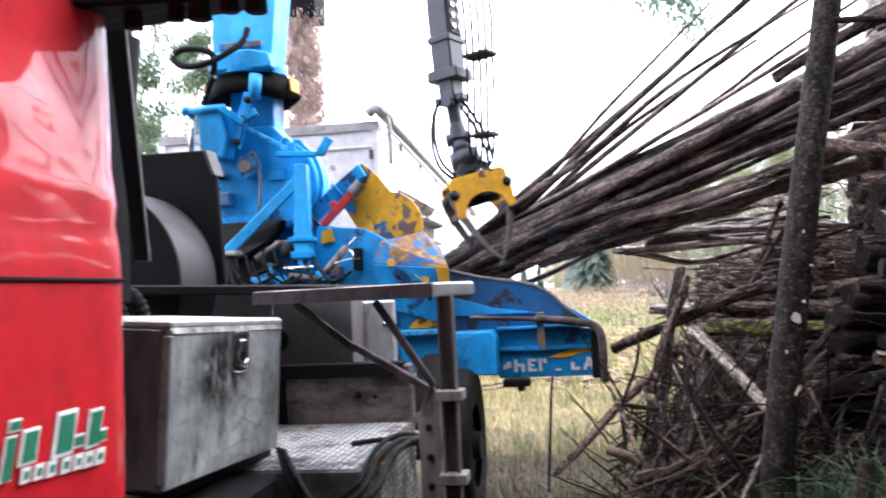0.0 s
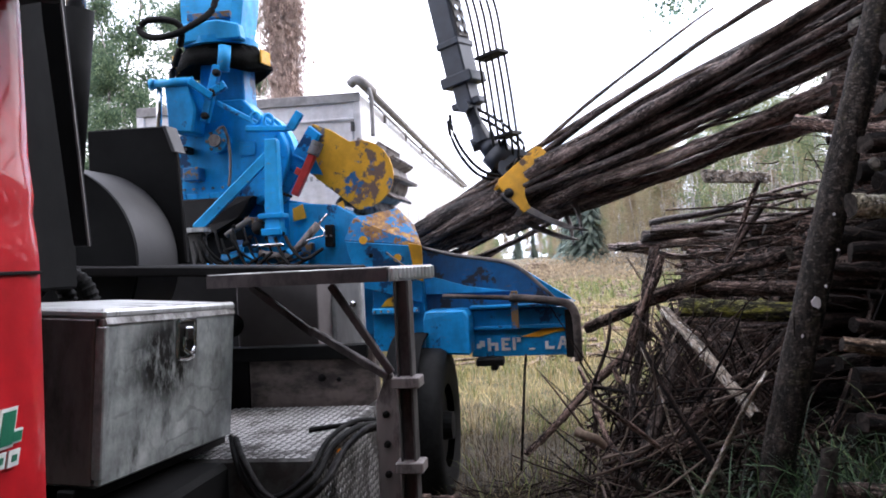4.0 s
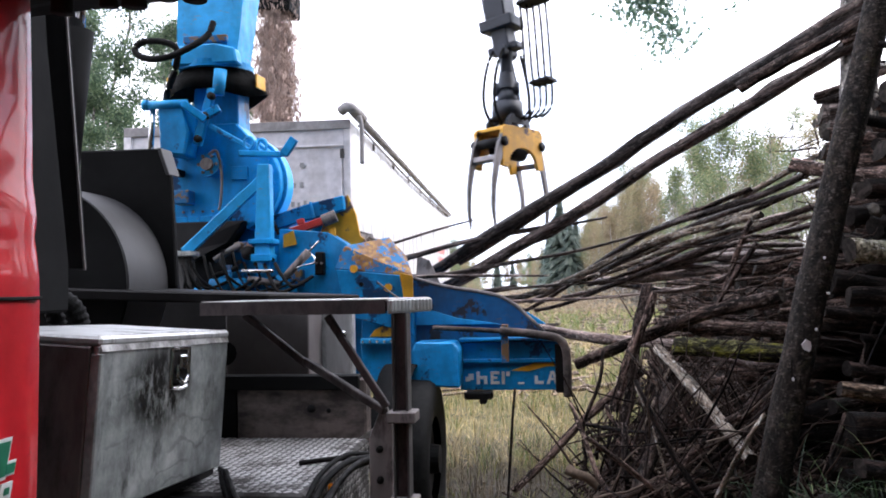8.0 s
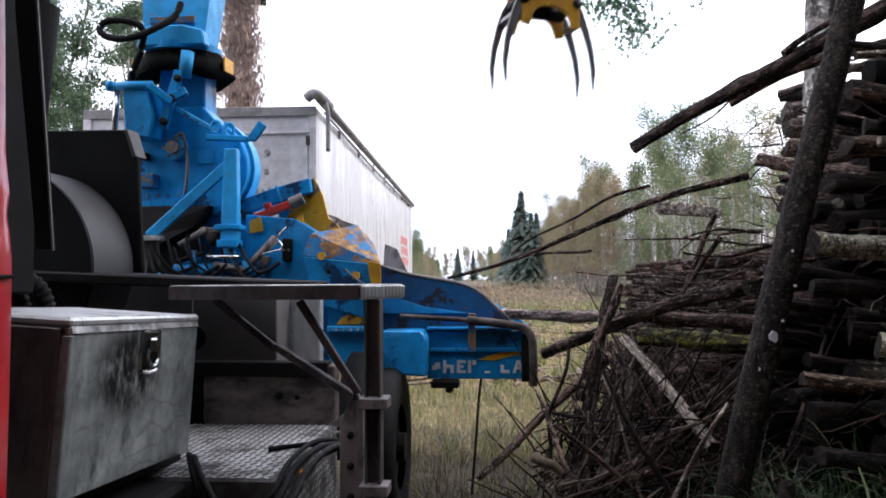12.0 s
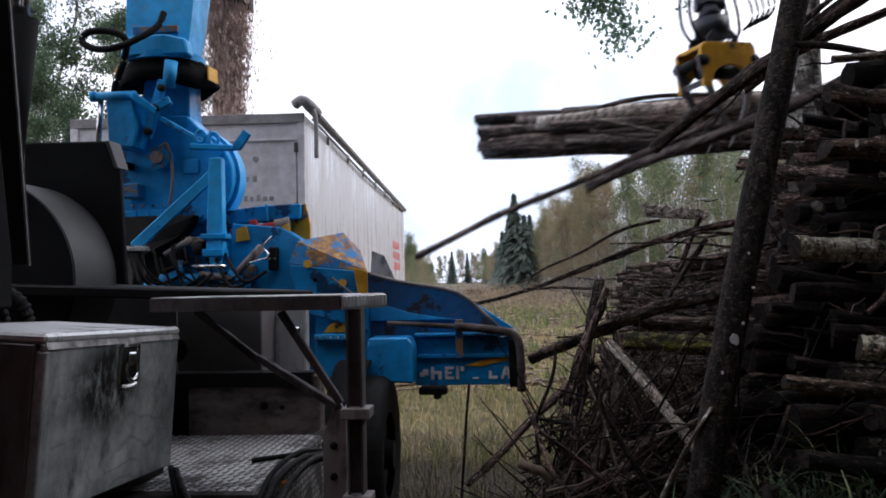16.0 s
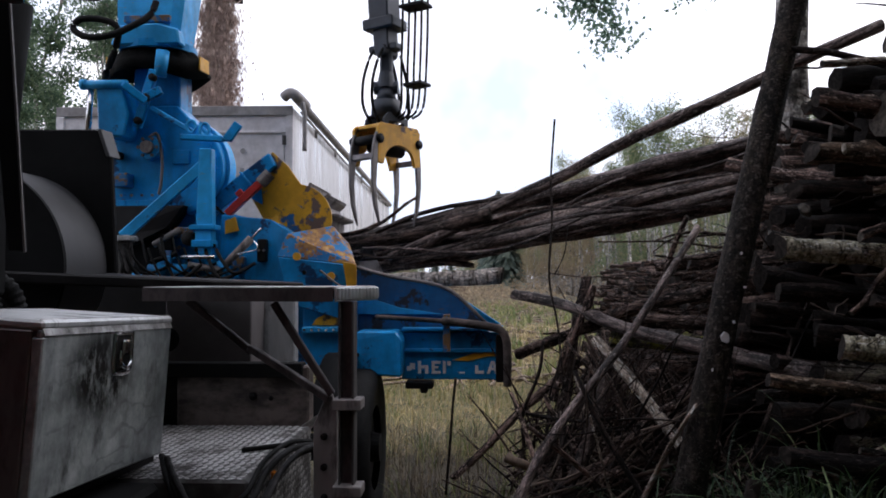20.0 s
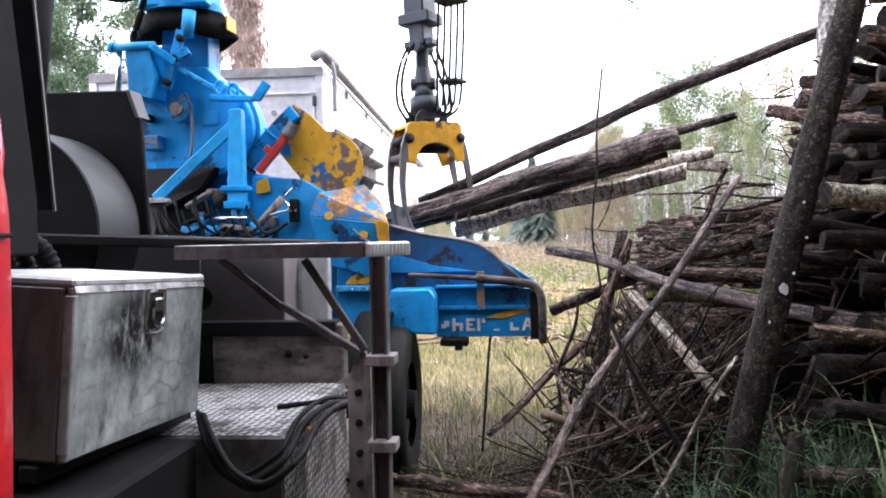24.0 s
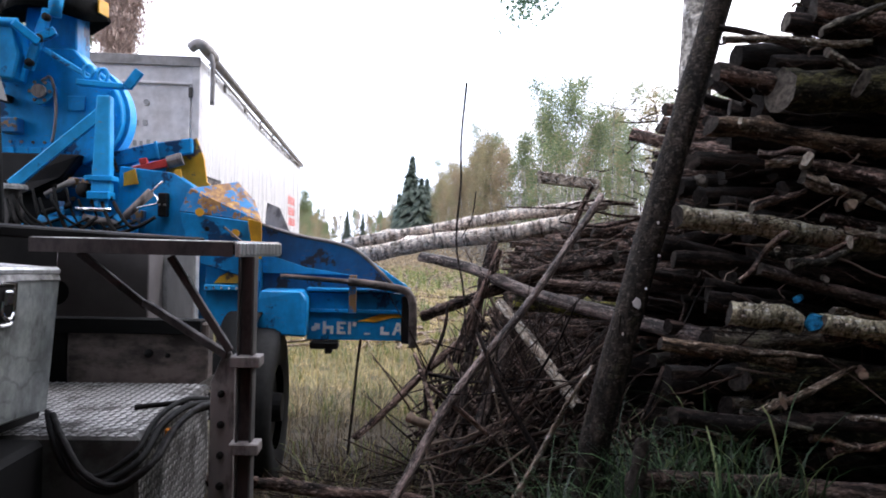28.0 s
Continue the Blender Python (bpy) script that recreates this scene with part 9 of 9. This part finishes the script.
def motions():
    # grapple, link, boom and tines
    g, ln, bo = [], [], []
    for t, x, y, z, tilt in GRAPPLE:
        m = pose(x, y, z, 0, -tilt, 0) @ pose(0, 0, 0, 0, 0, between(GRAPPLE_TURN, t))
        top = m @ Vector((0, 0, 0.36))
        tip = top + (pose(0, 0, 0, 0, -tilt * 0.45, 0) @ Vector((0, 0, 0.27)))
        g.append((t, m))
        ln.append((t, pose(*tip, 0, -tilt * 0.45, 0)))
        bo.append((t, pose(*tip, 0, -between(BOOM_LEAN, t), 0) @ pose(0, 0, 0, 0, 0, -24)))
    walk(grapple, full(g))
    walk(link, full(ln))
    walk(boom, full(bo))
    for k, ob in enumerate(tines):
        s = 1 if k < 2 else -1
        at = ob.location.copy()
        walk(ob, full([(t, pose(*at, 0, s * (a if a > 2.5 else a - 20), 0)) for t, a in GRIP]))
    walk(roller, full([(t, pose(*ROLLER_AT, 0, -a, 0)) for t, a in ROLLER]))
    walk(hose_bracket, [(t, pose(0, 0, dz)) for t, dz in ((0, 0), (4, 0.01), (8, 0.03), (10, 0.05), (12, 0.07), (14.5, 0.2), (15.6, 0.2), (16.6, 0.03), (17, 0), (20, 0), (21.5, 0.05), (28, 0.1))])
    # the alder is pushed aside by the logs
    tree = bpy.data.objects["leaning_alder"]
    at = tree.location.copy()
    walk(tree, full([(t, pose(*at, 0, a, 0)) for t, a in ((0, -4.8), (1, -3.0), (2.2, -1.9), (2.9, 1.4), (4, 0.5), (6.5, 0.3), (8, -0.2), (9.5, 0.2), (12.5, 0), (15, -1.8), (17, -2.2), (21.5, -1.0), (25, 0.3), (28, 0.1))]))
    sap = bpy.data.objects["bare_sapling"]
    at = sap.location.copy()
    walk(sap, full([(t, pose(*at, a * 0.4, a, 0)) for t, a in ((0, 84), (15.8, 82), (17, 45), (18.5, 8), (20, 0), (24, 2), (28, 0))]))
    D, R, K = BARK_FED_DARK, BARK_FED, BARK_FED
    feed("fed_log", FEED_QUICK, [(a, b, c, d, e, f - 0.13, g, h if h > 0 else 0.35 * h, i, j) for a, b, c, d, e, f, g, h, i, j in bundle(17, 1, 4.2, 0.047, 0.24, 0.17, 3.2, (D, R, R, D), 0.35, 0.45)] + [(2.4 + 0.1 * k, 0.045, 0.035, 0.05, -0.12 + 0.09 * (k % 4), -0.22 - 0.035 * (k % 3), 0.35 + 0.07 * (k % 5), 5.0 + 1.6 * (k % 4), 2 - k % 5, R) for k in range(5)], "dark thin log lifted towards the chipper", "logs fed to the chipper")
    feed("fed_branch", FEED_A, [(a, b, c, d, e, f - 0.12, g, abs(h), i, j) for a, b, c, d, e, f, g, h, i, j in bundle(14, 2, 3.4, 0.018, 0.3, 0.18, 6, (D, K))], "thin crooked branch lifted with the logs", "branches fed to the chipper")
    feed("loose_branch", FEED_FAN, [(2.6 + 0.35 * (k % 4), 0.024 + 0.004 * (k % 3), 0.008, 0.05, 0.05 * (k % 5) - 0.1, 0.02 * (k % 3), -0.1 + 0.12 * (k % 4), -9 + 2.1 * k, 3 - k % 6, (D, K)[k % 2]) for k in range(9)], "long thin branch sticking out of the lifted bundle", "branches fed to the chipper")
    feed("lattice_branch", FEED_LATTICE, [(2.0 + 0.2 * (k % 5), 0.013 + 0.004 * (k % 3), 0.020 + 0.004 * (k % 2), 0.07, 0.09 * (k % 4) - 0.12, 0.04 * (k % 3) - 0.03, -0.25 + 0.21 * (k % 5), -7 + 1.7 * k, 9 - 3.1 * (k % 7), (BARK, D, BARK_PALE)[k % 3]) for k in range(9)], "thin crooked branch dragged out of the pile", "branches fed to the chipper")
    feed("long_log", FEED_LONG, [(3.9, 0.05, 0.04, 0.04, 0.1, 0.06, 0.1, 0.2, -1, D), (4.0, 0.046, 0.042, 0.04, 0.0, 0.02, -0.1, 0, 0, D), (3.5, 0.05, 0.045, 0.03, 0.06, -0.10, -0.1, 0.6, 0, R)], "long dark log sliding into the chipper", "logs fed to the chipper")
    feed("short_branch", FEED_B, bundle(12, 3, 1.9, 0.03, 0.16, 0.14, 6, (D, R, K)), "dark branch gripped by the grapple", "branches fed to the chipper")
    feed("fed_log", FEED_C, [(a, b, c, d, e + 0.12, f, 1.7 * g + 0.25, *k) for a, b, c, d, e, f, g, *k in bundle(22, 4, 4.3, 0.054, 0.22, 0.17, 1.8, (D, R, R, K), 0.3, 0.25)], "dark log swung from the pile to the chipper", "logs fed to the chipper")
    feed("birch_log", FEED_WHITE, [(2.3, 0.050, 0.056, 0.03, 0, 0, 0, 0, 0, BARK_BIRCH)], "long white birch log swung over with the bundle", "birch logs at the infeed")
    feed("fed_branch", FEED_C, [(a, b, c, 0.12, e, f - 0.07, 0.3, 0.5 * h, i, j) for a, b, c, d, e, f, g, h, i, j in bundle(9, 9, 2.8, 0.014, 0.3, 0.18, 5, (D, K, D))], "thin crooked branch swung over with the logs", "branches fed to the chipper")
    feed("long_log", FEED_F, [(3.6, 0.04, 0.036, 0.03, 0.0, 0.02, 0, 0, 0, D)], "long thin log lying on top of the fed bundle", "logs fed to the chipper")
    feed("fed_log", FEED_D, [(2.2, 0.075, 0.085, 0.02, 0, 0, 0, 0, 0, R), (2.3, 0.045, 0.04, 0.02, 0.1, 0.03, -0.2, 2, 1, D), (2.6, 0.03, 0.03, 0.03, -0.12, -0.05, 0, -2, 2, K), (2.0, 0.05, 0.045, 0.03, 0.2, -0.05, 0, 1, 2, D)], "thick brown log sliding into the chipper", "logs fed to the chipper")
    feed("long_log", FEED_E, [(3.0, 0.038, 0.04, 0.03, 0, 0, 0, 0, 0, D)], "thin long log sliding into the chipper", "logs fed to the chipper")
    feed("birch_log", FEED_BIRCH, [(1.75, 0.062, 0.058, 0.02, 0.0, 0.0, -0.1, 0, 0, BARK_BIRCH), (2.1, 0.05, 0.045, 0.02, 0.22, 0.11, -0.2, 0.5, 0, BARK_BIRCH)], "white birch log waiting at the infeed", "birch logs at the infeed")
    feed("bent_pole", LONG_STICK[:6] + [(18.2, (0.08, 3.68, 0.50), (1.15, 4.6, 1.87)), (28, (0.08, 3.68, 0.50), (1.15, 4.6, 1.87))], [(2.25, 0.024, 0.02, 0.03, 0, 0, -0.25, 0, 0, D)], "long bare pole dropped across the brush", "dropped poles")
    feed("curved_pole", CURVED_LOG[:4] + [(18, (0.17, 5.34, 1.47), (1.19, 4.40, 1.23)), (28, (0.17, 5.34, 1.47), (1.19, 4.40, 1.23))], [(2.1, 0.033, 0.045, 0.05, 0, 0, 0, 0, 0, D)], "curved brown pole lying across the brush", "dropped poles")
    feed("dry_branch", [(0, (2.5, 6.0, 1.7), (3.7, 5.9, 1.75)), (7.5, (2.5, 6.0, 1.7), (3.7, 5.9, 1.75)), (9.5, (-0.47, 6.0, 1.61), (1.65, 5.4, 2.29)), (12.5, (-0.47, 6.0, 1.61), (1.65, 5.4, 2.29)), (14.5, (-0.08, 6.0, 1.37), (1.14, 5.3, 1.73)), (15.4, (-0.08, 6.0, 1.37), (1.14, 5.3, 1.73)), (16.2, (-0.6, 6.1, 1.45), (0.7, 5.6, 1.8)), (17.2, (-3.2, 6.2, 1.45), (-1.7, 6.2, 1.5))], [(2.2, 0.012, 0.024, 0.06, 0, 0, 0, 0, 0, BARK), (1.1, 0.006, 0.012, 0.05, 0.02, 0, 0.5, -9, 6, BARK), (0.9, 0.006, 0.010, 0.05, 0.0, 0, 0.2, 9, -8, BARK)], "thin dry branch reaching over the infeed", "branches fed to the chipper")
    feed("leaning_log", LEANING, [(2.3, 0.040, 0.058, 0.06, 0, 0, 0, 0, 0, BARK), (1.5, 0.034, 0.02, 0.05, 0.02, -0.03, 0.62, 9, 5, BARK), (0.8, 0.02, 0.01, 0.05, 0.0, 0.0, 1.0, -16, 8, BARK), (0.7, 0.008, 0.004, 0.02, 0.0, 0.0, 0.9, 0, 160, BARK)], "dark knotty log leaning out from the pile", "logs fed to the chipper")
    feed("low_log", LOW_LOG + [(14.5, (-2.9, 6.2, 1.3), (-1.0, 6.2, 1.3))], [(1.85, 0.036, 0.042, 0.02, 0, 0, 0, 0, 0, K)], "pale grey log sliding over the infeed table", "logs fed to the chipper")
    # chips: each clump drops from the spout into the trailer, over and over
    for k, ob in enumerate(clumps):
        rows, t = [], -0.1 * k
        top = 6.1 - 0.48 * k
        rest = pose(-3.62, 10.7, 1.7, 0, 0, 40 * k)
        while t < 28:
            if 16.3 + 0.1 * k < t < 19.3 + 0.03 * k:
                rows += [(t, rest), (t + 0.56, rest)]
            else:
                rows += [(t, pose(-3.66, 10.7, top + 0.3, 0, 0, 40 * k)), (t + 0.56, pose(-3.62, 10.7, top - 0.5, 0, 0, 40 * k))]
            t += 0.6
        rows = [(a, m) for a, m in rows if 0 <= a <= 28]
        walk(ob, full(rows))


motions()
